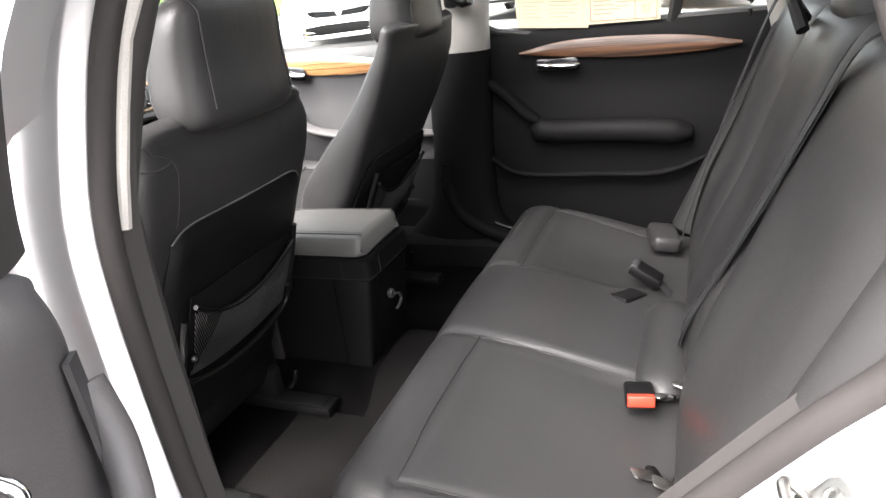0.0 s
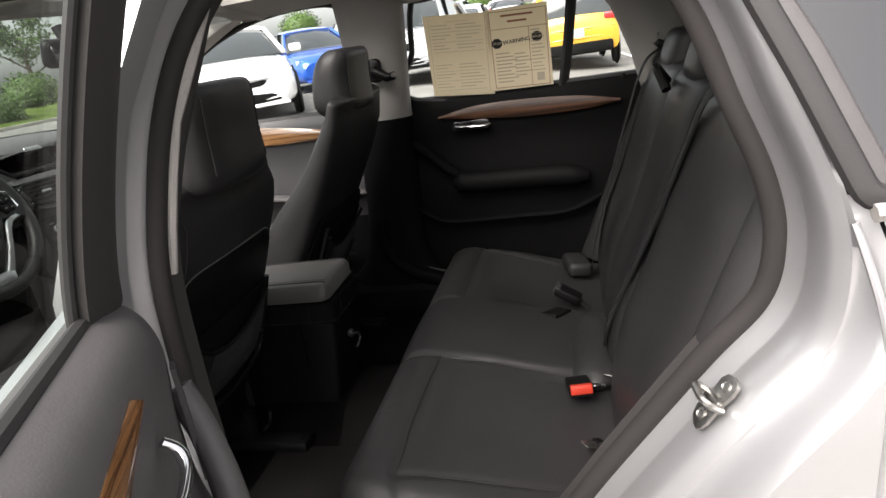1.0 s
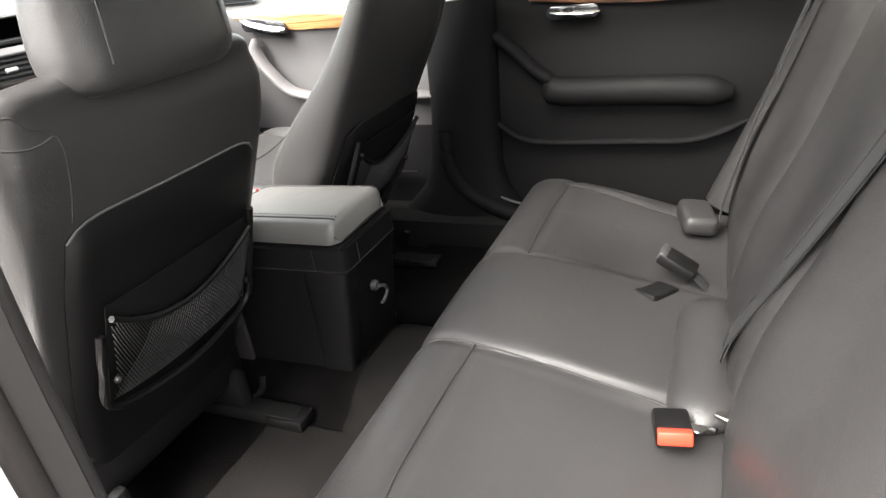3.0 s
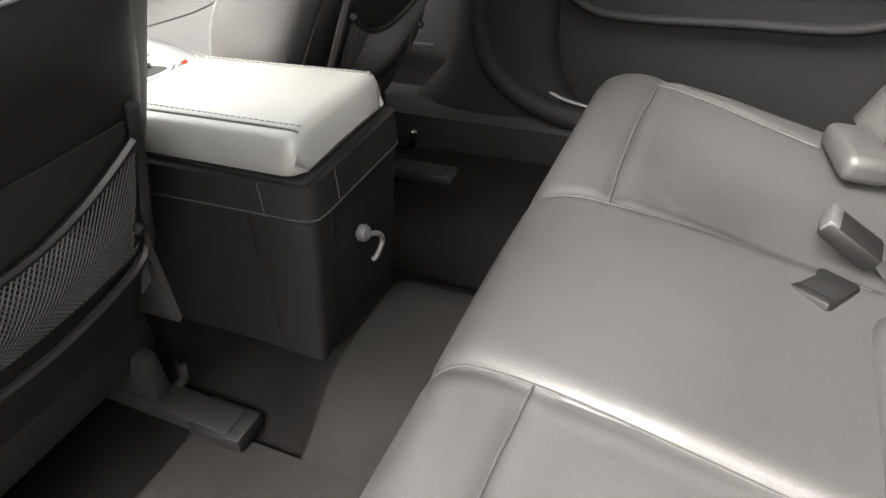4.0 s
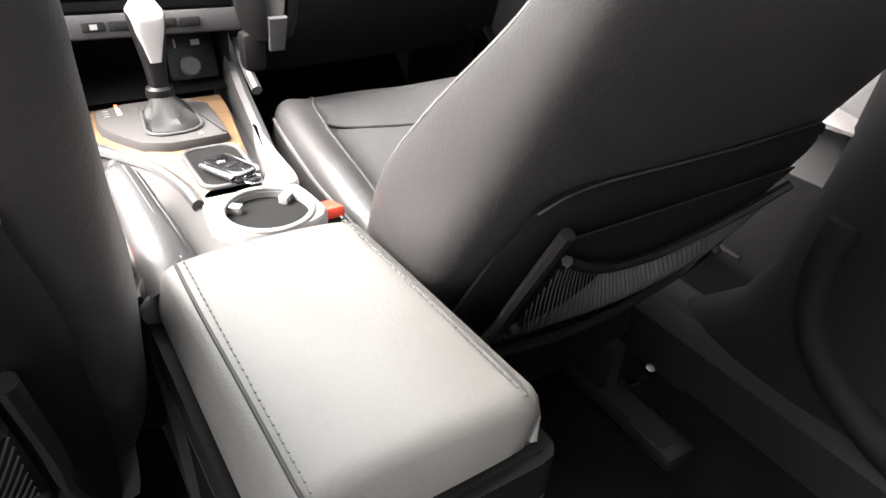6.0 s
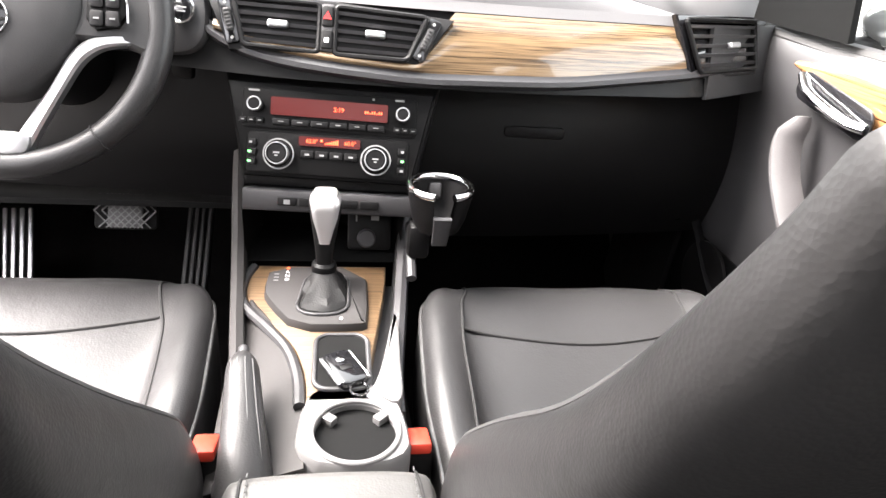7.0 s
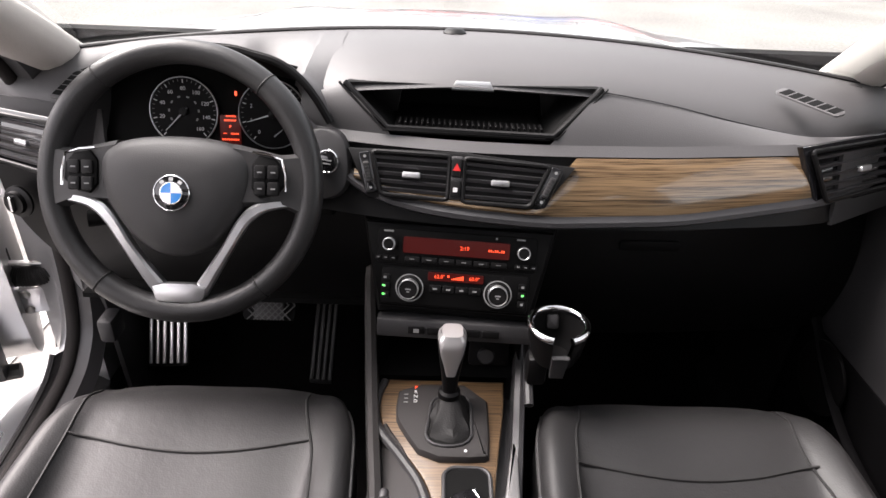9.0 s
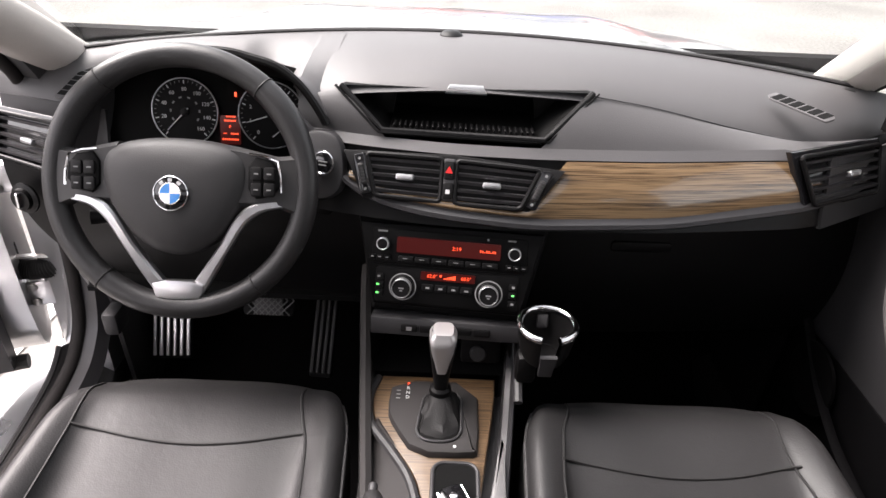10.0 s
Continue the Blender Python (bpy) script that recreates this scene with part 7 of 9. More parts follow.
hd = part("handle_bowl", slab(rrect(0.13, 0.032, 0.014), plane((0.693, -0.285, 0.942), (0, -1, 0), (0, 0, 1)), 0.004, 0.002), PIANO, rd)
part("door_handle", tube(spline([(0.690, -0.232, 0.944), (0.680, -0.25, 0.942), (0.677, -0.29, 0.940), (0.680, -0.335, 0.938), (0.690, -0.350, 0.939)], 5), 0.0050, 10, flat=0.8), CHROME, rd, "chrome door handle")
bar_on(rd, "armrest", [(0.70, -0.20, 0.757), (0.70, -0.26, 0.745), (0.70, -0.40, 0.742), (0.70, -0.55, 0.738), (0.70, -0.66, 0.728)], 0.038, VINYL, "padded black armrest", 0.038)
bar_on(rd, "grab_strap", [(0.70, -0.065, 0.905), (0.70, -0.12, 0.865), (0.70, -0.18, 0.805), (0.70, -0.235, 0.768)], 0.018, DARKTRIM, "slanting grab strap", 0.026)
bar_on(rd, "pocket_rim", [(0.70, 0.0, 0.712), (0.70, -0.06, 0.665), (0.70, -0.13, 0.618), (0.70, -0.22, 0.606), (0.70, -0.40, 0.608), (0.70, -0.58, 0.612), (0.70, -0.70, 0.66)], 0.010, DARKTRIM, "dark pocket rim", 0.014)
part("lock_pin", lathe([(0.005, 0), (0.005, 0.012), (0.004, 0.016), (0, 0.016)], Matrix.Translation((0.722, -0.79, 1.03)), 12), PLASTIC, rd)
part("door_edge_seal", tube(spline([(0.685, -0.01, 0.90), (0.680, 0.015, 0.76), (0.672, 0.030, 0.64), (0.668, 0.030, 0.56), (0.664, 0.005, 0.505), (0.66, -0.056, 0.462), (0.66, -0.137, 0.436), (0.66, -0.30, 0.424)], 6), 0.004, 6), RUBBER, rd)
part("pillar_foot", tube(spline([(0.655, 0.075, 0.66), (0.652, 0.075, 0.57), (0.648, 0.045, 0.495), (0.645, -0.03, 0.44), (0.642, -0.13, 0.41), (0.64, -0.32, 0.395), (0.64, -0.6, 0.39)], 6), 0.024, 10), DARKTRIM, car, "dark curved pillar foot")
part("sill_cover", loft([[Vector((x, y, z)) for x, z in ((0.62, 0.30), (0.62, 0.385), (0.65, 0.41), (0.72, 0.41), (0.74, 0.30))] for y in (-0.8, -0.5, 0.0, 0.3, 0.7, 1.1)]), MATTBLACK, car, "black sill cover")
# windows in the right side
for nm, outline in (("window_2", RW_REAR), ("window_3", RW_FRONT)):
    w_ = loop(outline, 1, 0.012, 0.035, 5)
    bm = bmesh.new()
    bm.faces.new([bm.verts.new(p) for p in w_])
    pane = tagged(part(nm, bm, GLASS), "clear side window", "window", kind="structure")
    pane.visible_shadow = False
    part("window_seal", tube(loop(outline, 1, 0.004, 0.022, 5), 0.010, 8, closed=True, up=(1, 0, 0)), RUBBER, car, "black window seal")
part("window_divider", tube([(0.735, -0.600, 1.03), (0.700, -0.628, 1.17), (0.655, -0.655, 1.345)], 0.020, 8, flat=0.6), RUBBER, car, "black window divider bar")
part("window_upstand", loft([[Vector((0.735, y, 1.035)), Vector((0.745, y, 1.02)), Vector((0.86, y, 0.995)), Vector((0.86, y, 0.98)), Vector((0.73, y, 1.0))] for y in (-0.95, -0.5, 0.0, 0.5, 1.0)]), RUBBER, car)

section(FRONT)
fd, ff_ = right_panel("door_2", 0.155, 1.07, "closed dark grey front door panel with veneer and chrome handle", PANEL)
# black sheet added over the lower part of the door panel
part("lower_door_sheet", thicken(sheet(lambda u, v: ff_(u, 0.40 * v) + Vector((-0.006 + 0.004 * v ** 6, 0, 0)), 40, 12), 0.003), DARKTRIM, fd, "black sheet over the lower door panel")
spear(fd, [(0.20, 0.970), (0.33, 0.995), (0.50, 1.018), (0.66, 1.026), (0.80, 1.012)], [(0.20, 0.963), (0.33, 0.957), (0.50, 0.955), (0.66, 0.966), (0.80, 1.002)], WOOD_Y, "striped veneer spear")
part("handle_bowl", slab(rrect(0.16, 0.042, 0.018), plane((0.688, 0.69, 0.975), (0, -1, -0.16), (0, 0, 1)), 0.004, 0.002), PIANO, fd)
part("door_handle", tube(spline([(0.685, 0.762, 0.998), (0.672, 0.73, 0.985), (0.668, 0.69, 0.975), (0.672, 0.64, 0.964), (0.682, 0.615, 0.962)], 5), 0.0085, 10, flat=0.8), CHROME, fd, "chrome door handle")
bar_on(fd, "armrest", [(0.69, 0.735, 0.945), (0.675, 0.725, 0.90), (0.672, 0.685, 0.84), (0.68, 0.61, 0.775), (0.69, 0.42, 0.750), (0.69, 0.28, 0.755), (0.69, 0.15, 0.75)], 0.013, VINYL_GREY, "padded grey grab bar and armrest", 0.032)
bar_on(fd, "pocket_rim", [(0.70, 0.95, 0.70), (0.70, 0.90, 0.655), (0.695, 0.82, 0.60), (0.69, 0.70, 0.555), (0.69, 0.50, 0.53), (0.69, 0.25, 0.52)], 0.006, DARKTRIM, "dark pocket rim", 0.012)
part("mirror_sail", slab([(-0.13, 0.0), (0.10, 0.0), (0.085, 0.045), (-0.10, 0.155), (-0.13, 0.165)], plane((0.713, 0.86, 1.05), (0, 1, 0), (-0.2, 0, 1)) @ Matrix.Translation((0, 0, -0.004)), 0.012, 0.004), MATTBLACK, fd, "black cover behind the door mirror")
sp_ = part("door_speaker", lathe([(0.07, 0), (0.07, 0.006), (0.062, 0.008), (0, 0.010)], plane((0.700, 0.86, 0.60), (0, -1, 0), (0, 0, 1)), 32), PLASTIC, fd)

# mirror outside the front side window
om = thing("door_mirror", (0.90, 0.80, 1.03), "silver door mirror outside the front side window", "mirror")
mr = []
for k in range(11):
    a = -1 + 0.2 * k
    g = max(0.15, (1 - abs(a) ** 3) ** 0.5)
    mr.append([Vector((0.95 + a * 0.115, 0.86 + 0.055 * g * math.sin(t), 1.075 + 0.07 * g * math.cos(t))) for t in [2 * math.pi * j / 20 for j in range(20)]])
part("mirror_shell", loft(mr), SILVER, om)
part("mirror_glass", slab(rrect(0.17, 0.105, 0.03), plane((0.95, 0.808, 1.075), (1, 0, 0), (0, 0.05, 1)), 0.004, 0.001), mat("mirror_glass", (0.85, 0.85, 0.85), 0.03, metal=1.0, mottle=0.0, rvar=0.0), om)
part("mirror_foot", rbox((0.84, 0.86, 1.03), (0.08, 0.05, 0.03), 0.01), PLASTIC, om)

section(0)
# ---- open left rear door
HX, HY = -0.872, -0.075
DS, DN = Vector((-0.894, -0.447, 0)), Vector((0.447, -0.894, 0))
def D(s, t, z):
    return Vector((HX, HY, z)) + DS * s + DN * t
ld = thing("door_3", (HX, HY, 0.45), "open left rear door with padded panel and veneer", "car door", kind="structure")
secs = []
for s in (0.0, 0.006, 0.02, 0.05, 0.10, 0.2, 0.35, 0.5, 0.7, 0.86):
    e = min(1.0, (s / 0.07)) ** 0.5 if s > 0 else 0.0
    top = 1.030 - 0.035 * (1 - e) + 0.02 * s
    inn = 0.035 + 0.050 * e
    pts = [(0.0, 0.42), (0.0, top - 0.004), (0.018, top), (0.045, top - 0.004), (inn * 0.85, top - 0.022), (inn, top - 0.060), (inn * 0.96, top - 0.10), (inn * 0.88, top - 0.16), (inn * 0.9, 0.78), (inn * 1.1, 0.72), (inn * 0.8, 0.60), (inn * 0.7, 0.42)]
    ring = [D(s, a, b) for a, b in chaikin([(x, y) for x, y in pts], 2)]
    secs.append(ring)
# paler than the closed door: daylight is put into the vinyl's colour
part("door_panel", loft(secs), VINYL_GREY, ld, "padded vinyl door panel, daylight put into its grey")
part("door_skin", loft([[D(s, a, b) for a, b in ((-0.004, 0.40), (-0.004, 1.015), (-0.03, 1.01), (-0.06, 0.85), (-0.06, 0.55), (-0.04, 0.40))] for s in (-0.03, 0.3, 0.6, 0.9)]), SILVER, ld, "silver outer door skin")
a_, b_ = [D(0.232 + 0.5 * k / 20, 0.083, 0.990 - 0.006 * k / 5) for k in range(21)], [D(0.205 + 0.52 * k / 20, 0.084, 0.972 - 0.032 * min(1, k / 5)) for k in range(21)]
part("wood_trim", thicken(sheet(lambda u, v: a_[int(round(u * 20))] * v + b_[int(round(u * 20))] * (1 - v) + DN * 0.004 * math.sin(math.pi * v), 20, 6), 0.005), wood("veneer_open_door", 0, (0.035, 0.015, 0.007), (0.20, 0.095, 0.038), 200, across=1), ld, "striped veneer strip")
part("trim_frame", thicken(sheet(lambda u, v: D(0.05 + 0.025 * u, 0.078 + 0.004 * u, 0.79 + 0.15 * v), 3, 8), 0.006), PANEL, ld)
part("door_handle", tube(spline([D(0.20, 0.086, 0.925), D(0.20, 0.098, 0.912), D(0.22, 0.104, 0.898), D(0.27, 0.100, 0.892), D(0.32, 0.086, 0.898)], 5), 0.0065, 10, flat=0.8), CHROME, ld, "chrome door handle")
part("grab_bar", tube(spline([D(0.04, 0.075, 0.90), D(0.06, 0.095, 0.84), D(0.12, 0.115, 0.77), D(0.22, 0.12, 0.74), D(0.5, 0.115, 0.73)], 6), 0.018, 10), VINYL_GREY, ld)
# window frame of the open door
def up(s0, s1, lean_s, lean_t, z0=1.02, z1=1.40):
    return lambda v, q: D(s0 + (s1 - s0) * q + lean_s * v, 0.02 + lean_t * v ** 1.3, z0 + (z1 - z0) * v)
fr_ = up(-0.012, 0.120, 0.02, 0.125)
part("frame_trim", thicken(sheet(lambda u, v: fr_(v, u) + DN * (0.012 * math.sin(math.pi * u)), 8, 14), 0.016), DARKPILLAR, ld, "dark brown-grey window frame trim")
part("glass_run", tube([fr_(k / 14, 1.03) for k in range(15)], 0.006, 8), RUBBER, ld)
part("belt_seal", tube([D(0.12, 0.028, 1.030), D(0.3, 0.028, 1.034), D(0.55, 0.028, 1.04)], 0.009, 8), RUBBER, ld)
gl = tagged(part("window_4", sheet(lambda u, v: D(0.115 + u * (0.38 - 0.10 * v), 0.012 + 0.125 * v ** 1.3, 1.02 + 0.38 * v), 6, 10), GREENGLASS), "greenish side window of the open door", "window", kind="structure")
gl.visible_shadow = False
edge_at = lambda z: Vector((-1.312 + 0.42 * (z - 1.234), -0.476 - 0.45 * (z - 1.234), z))
frame_rows = []
for k in range(15):
    z = 1.02 + 0.36 * k / 14
    e = edge_at(z)
    frame_rows.append([e + DS * a + DN * b for a, b in [(p.x, p.y) for p in chaikin([(0.052, -0.010), (0.08, -0.022), (0.135, -0.015), (0.14, 0.012), (0.085, 0.024), (0.054, 0.010)], 2)]])
part("rear_frame", loft(frame_rows), SILVER, ld, "silver rear window frame")
rear_up = [edge_at(1.38)]
part("top_frame", tube(spline([fr_(1.0, 0.5), D(0.25, 0.152, 1.415), rear_up[-1]], 6), 0.022, 8), DARKPILLAR, ld)

section(FRONT)
# ---- open left front door, hinge and check strap
H2 = Vector((-0.845, 1.07, 0))
ES, EN = Vector((-0.93, -0.36, 0)), Vector((0.36, -0.93, 0))
def E_(s, t, z):
    return H2 + ES * s + EN * t + Vector((0, 0, z))
fdoor = thing("door_4", (H2.x, H2.y, 0.45), "open left front door seen at its painted hinge end", "car door", kind="structure")
part("door_end", loft([[E_(s, a, b) for a, b in [(p.x, p.y) for p in chaikin([(-0.05, 0.46), (-0.06, 0.8), (-0.02, 1.0), (0.06, 0.99), (0.085, 0.85), (0.075, 0.46)], 2)]] for s in (0.02, 0.05, 0.4, 0.95)]), SILVER, fdoor, "silver painted door shell")
part("door_panel", loft([[E_(s, a, b) for a, b in ((0.078, 0.47), (0.088, 0.85), (0.07, 1.0), (0.12, 0.97), (0.14, 0.8), (0.12, 0.47))] for s in (0.07, 0.5, 0.93)]), PANEL, fdoor, "grey door card")
for z in (0.60, 0.86):
    hi = part("door_hinge", rbox((-0.820, 1.045, z), (0.075, 0.03, 0.060), 0.006, pose(0, 0, 0, 0, 0, 20)), SILVER, fdoor, "silver painted hinge")
    for dz in (-0.018, 0.018):
        part("hinge_bolt", lathe([(0.009, 0), (0.009, 0.006), (0.005, 0.008), (0, 0.008)], plane((-0.838, 1.026, z + dz), (1, 0.3, 0), (0, 0, 1)), 12), STEEL, hi)
cs_ = part("check_strap", tube([(-0.75, 1.035, 0.692), (-0.80, 1.03, 0.692), (-0.87, 1.02, 0.692)], 0.008, 8, flat=0.5), STEEL, fdoor, "steel check strap")
part("cable_boot", tube(spline([(-0.755, 1.045, 0.685), (-0.79, 1.035, 0.665), (-0.825, 1.03, 0.658), (-0.85, 1.025, 0.662)], 12), [0.018 + 0.004 * (k % 2) for k in range(37)], 12), RUBBER, fdoor, "ribbed rubber cable boot")
part("strap_box", rbox((-0.862, 1.02, 0.690), (0.022, 0.04, 0.062), 0.006), PLASTIC, fdoor)
part("door_bottom_seal", tube([E_(0.05, 0.085, 0.465), E_(0.5, 0.095, 0.465)], 0.016, 8), RUBBER, fdoor)
part("bonnet_lever", rbox((-0.625, 0.93, 0.62), (0.03, 0.05, 0.05), 0.008), PANEL, car)
part("a_post", loft([[Vector((-x, y, z)) for x, y in ((0.69, 0.98), (0.69, 1.14), (0.82, 1.14), (0.82, 1.04))] for z in (0.42, 0.7, 1.0)]), SILVER, car)
part("kick_panel", thicken(sheet(lambda u, v: Vector((-0.66 - 0.02 * v, 0.99 + 0.20 * u, 0.34 + 0.55 * v)), 6, 6), 0.01), FLANK, car)
# left one is grey; here the footwell's shade is in the black
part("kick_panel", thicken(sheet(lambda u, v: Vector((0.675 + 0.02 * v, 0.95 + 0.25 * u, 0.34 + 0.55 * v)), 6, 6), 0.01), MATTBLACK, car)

section(0)
# ---------------------------------------------------------------- belts, buckles, handles
def belt(name, pts, label, w=0.023, up=(0, 0.42, 0.9)):
    b = thing(name, pts[0], label, "seat belt", group="seat belts")
    c = spline(pts, 8)
    part("webbing", tube(c, w, 10, flat=0.07, up=up), BELT, b)
    for s in (-1, 1):
        part("hem", tube([p + Vector((s * w * 0.94 * (0.35 if up[0] > 0.5 else 1), s * w * 0.9 * (1 if up[0] > 0.5 else 0), 0)) for p in c], 0.0012, 5), BELT, b)
    return b


BP = lambda x, h, d=0.105: B0 + bfw * 0.014 + Vector((x, 0, 0)) + bup * h + bfw * d
belt("seat_belt", [BP(0.60, 0.70, 0.06), BP(0.585, 0.64, 0.115), BP(0.56, 0.45, 0.125), BP(0.53, 0.25, 0.125), BP(0.50, 0.07, 0.12), BP(0.49, 0.01, 0.11)], "black shoulder belt lying down the far seat back", up=(0.1, 0.9, 0.4))
belt("seat_belt", [BP(-0.34, 0.70, 0.07), BP(-0.31, 0.65, 0.105), BP(-0.265, 0.55, 0.106), BP(-0.20, 0.40, 0.104), BP(-0.13, 0.22, 0.108), BP(-0.085, 0.10, 0.112), BP(-0.07, 0.04, 0.105)], "wide black centre belt slanting down the seat back", w=0.025, up=(0.1, 0.9, 0.4))
for x, h in ((0.60, 0.70), (-0.36, 0.70)):
    g = thing("belt_guide", BP(x, h), "black belt guide with a metal ring on the seat shoulder", "belt guide", group="belt guides")
    part("guide_bezel", rbox(BP(x, h, 0.075), (0.07, 0.05, 0.022), 0.008, pose(0, 0, 0, 25)), PLASTIC, g)
    part("guide_ring", tube([BP(x + 0.02 * math.cos(a), h + 0.012 + 0.016 * math.sin(a), 0.10) for a in [2 * math.pi * k / 16 for k in range(16)]], 0.0028, 6, closed=True), STEEL, g)
lt = thing("seat_release", BP(0.14, 0.655), "black fold-down loop at the top of the centre seat back", "release strap")
part("release_loop", tube(spline([BP(0.17, 0.63, 0.10), BP(0.14, 0.655, 0.135), BP(0.09, 0.655, 0.14), BP(0.05, 0.62, 0.115)], 6), 0.011, 8), PLASTIC, lt)


def buckle(pos, tiltm, colour, label):
    b = thing("belt_buckle", pos, label, "belt buckle", group="rear belt buckles")
    M = Matrix.Translation(pos) @ tiltm
    part("buckle_body", rbox(M @ Vector((0, 0, 0)), (0.050, 0.078, 0.026), 0.006, M), PLASTIC, b)
    part("release_button", rbox(M @ Vector((0, 0.033, 0.004)), (0.046, 0.016, 0.020), 0.003, M), colour, b, "release button")
    part("buckle_strap", tube([M @ Vector((0, -0.035, 0)), M @ Vector((0, -0.075, -0.012))], 0.018, 8, flat=0.15), BELT, b)
    return b


buckle((-0.240, -0.602, 0.496), pose(0, 0, 0, 14, 0, 100), ORANGE, "black buckle with an orange-red button lying on the cushion")
buckle((0.232, -0.575, 0.505), pose(0, 0, 0, 30, 0, -8), PANEL, "black buckle lying on the cushion beside the seat back")
buckle((0.125, -0.545, 0.492), pose(0, 0, 0, 10, 0, 60), PLASTIC, "black buckle standing at the seat joint")
for x, y, z, a in ((-0.225, -0.632, 0.488, 70), (-0.205, -0.672, 0.500, 60), (-0.405, -0.622, 0.468, 30), (-0.425, -0.655, 0.474, 10)):
    tg = thing("belt_tongue", (x, y, z), "steel belt tongue with a black grip", "belt tongue", group="belt tongues")
    M = Matrix.Translation((x, y, z)) @ pose(0, 0, 0, 25, 0, a)
    part("tongue_plate", slab(rrect(0.024, 0.038, 0.005), M, 0.0025, 0.0006), STEEL, tg)
    part("tongue_grip", rbox(M @ Vector((0, -0.024, 0.001)), (0.046, 0.018, 0.010), 0.004, M), PLASTIC, tg)
for x in (-0.04, 0.33):
    isf = thing("anchor_flap", BP(x, 0.07), "black leather flap over a child seat anchor", "anchor flap", group="anchor flaps")
    part("flap_leather", rbox(BP(x, 0.20, 0.088), (0.055, 0.012, 0.08), 0.005, pose(0, 0, 0, 21, 20)), PLASTIC, isf)
    part("flap_hook", rbox(BP(x + 0.045, 0.19, 0.086), (0.02, 0.010, 0.045), 0.004, pose(0, 0, 0, 21)), PLASTIC, isf)
# belt height adjuster and belt on the right front pillar
ha = thing("belt_anchor", (0.61, -0.02, 1.16), "black belt anchor on the front door pillar", "belt anchor")
part("anchor_body", rbox((0.598, -0.015, 1.165), (0.03, 0.04, 0.075), 0.012), PLASTIC, ha)
part("anchor_arm", tube([(0.585, -0.015, 1.165), (0.575, -0.06, 1.14), (0.575, -0.085, 1.145)], [0.018, 0.014, 0.013], 10), PLASTIC, ha)
part("anchor_bolt", lathe([(0.008, 0), (0.006, 0.004), (0, 0.004)], plane((0.562, -0.082, 1.147), (0, 1, 0), (0, 0, 1)) @ Matrix.Rotation(math.pi, 4, "X"), 12), STEEL, ha)
# inner mirror
section(FRONT)
im = thing("inner_mirror", (-0.02, 0.60, 1.40), "black rear-view mirror with a small red light", "mirror")
part("mirror_shell", rbox((-0.02, 0.585, 1.335), (0.25, 0.035, 0.065), 0.017, pose(0, 0, 0, 12, 0, 8), 3), PLASTIC, im)
part("mirror_glass", slab(rrect(0.235, 0.054, 0.018), plane((-0.022, 0.566, 1.332), (1, 0.14, 0), (0, 0.2, 1)), 0.002, 0.0006), PIANO, im)
part("mirror_light", slab(rrect(0.003, 0.007, 0.001), plane((0.07, 0.5775, 1.332), (1, 0.14, 0), (0, 0.2, 1)), 0.002, 0), RED_TEXT, im, "small red light")
part("mirror_stem", tube([(-0.02, 0.60, 1.34), (-0.02, 0.62, 1.40)], 0.014, 10), PLASTIC, im)

section(0)
# ---------------------------------------------------------------- window sticker
gd = thing("window_notice", (0.70, -0.37, 1.05), "buff printed dealer notice taped inside the rear window", "paper notice")
PMx = plane((0.712, -0.172, 1.050), (0.0, -1, -0.03), (-0.20, 0, 1))
part("paper_sheet", slab([(0, 0.0), (0.205, -0.004), (0.200, 0.258), (-0.008, 0.260)], PMx @ Matrix.Rotation(radians(-2), 4, "Z"), 0.0012, 0), PAPER, gd, "buff sheet with faint print")
PW = PMx @ Matrix.Translation((0.203, -0.002, 0.0015))
sh2 = part("paper_sheet", slab([(0, 0), (0.195, 0.004), (0.190, 0.262), (-0.002, 0.256)], PW, 0.0012, 0), PAPER, gd, "buff sheet with a bold warning")
ln = [(0.008, 0.008, 0.178, 0.0018), (0.008, 0.248, 0.178, 0.0018), (0.008, 0.008, 0.0018, 0.242), (0.184, 0.008, 0.0018, 0.242), (0.008, 0.195, 0.178, 0.0015), (0.128, 0.008, 0.0015, 0.188)]
PI = PW @ Matrix.Translation((0, 0, 0.0014))
bars(ln, PI, INK_BROWN, sh2, "ruled_frame")
for r in ((0.045, 0.232, 0.10, 0.006), (0.065, 0.214, 0.06, 0.006)):
    bars([r], PI, INK_BROWN, sh2, "print_line")
for k in range(9):
    bars([(0.018, 0.118 - 0.0115 * k, 0.045 + 0.03 * ((k * 37) % 5) / 5, 0.0035)], PI, INK_PALE, sh2, "print_line")
    if k < 7:
        bars([(0.078, 0.113 - 0.0115 * k, 0.035 + 0.01 * (k % 3), 0.0035)], PI, INK_PALE, sh2, "print_line")
for k in range(12):
    bars([(0.134, 0.182 - 0.0115 * k, 0.030 + 0.01 * ((k * 7) % 3) / 2, 0.003)], PI, INK_PALE, sh2, "print_line")
bars([(0.145, 0.022, 0.024, 0.026)], PI, INK_PALE, sh2, "print_block")
WM_ = PI @ Matrix.Translation((0.0885, 0.155, 0)) @ Matrix.Rotation(radians(4), 4, "Z")
for dx in (-0.0005, 0.0005):
    lettering("WARNING", WM_ @ Matrix.Translation((dx, 0, 0.0002 + dx * 0.1)), 0.0128, INK, sh2, "warning_word")
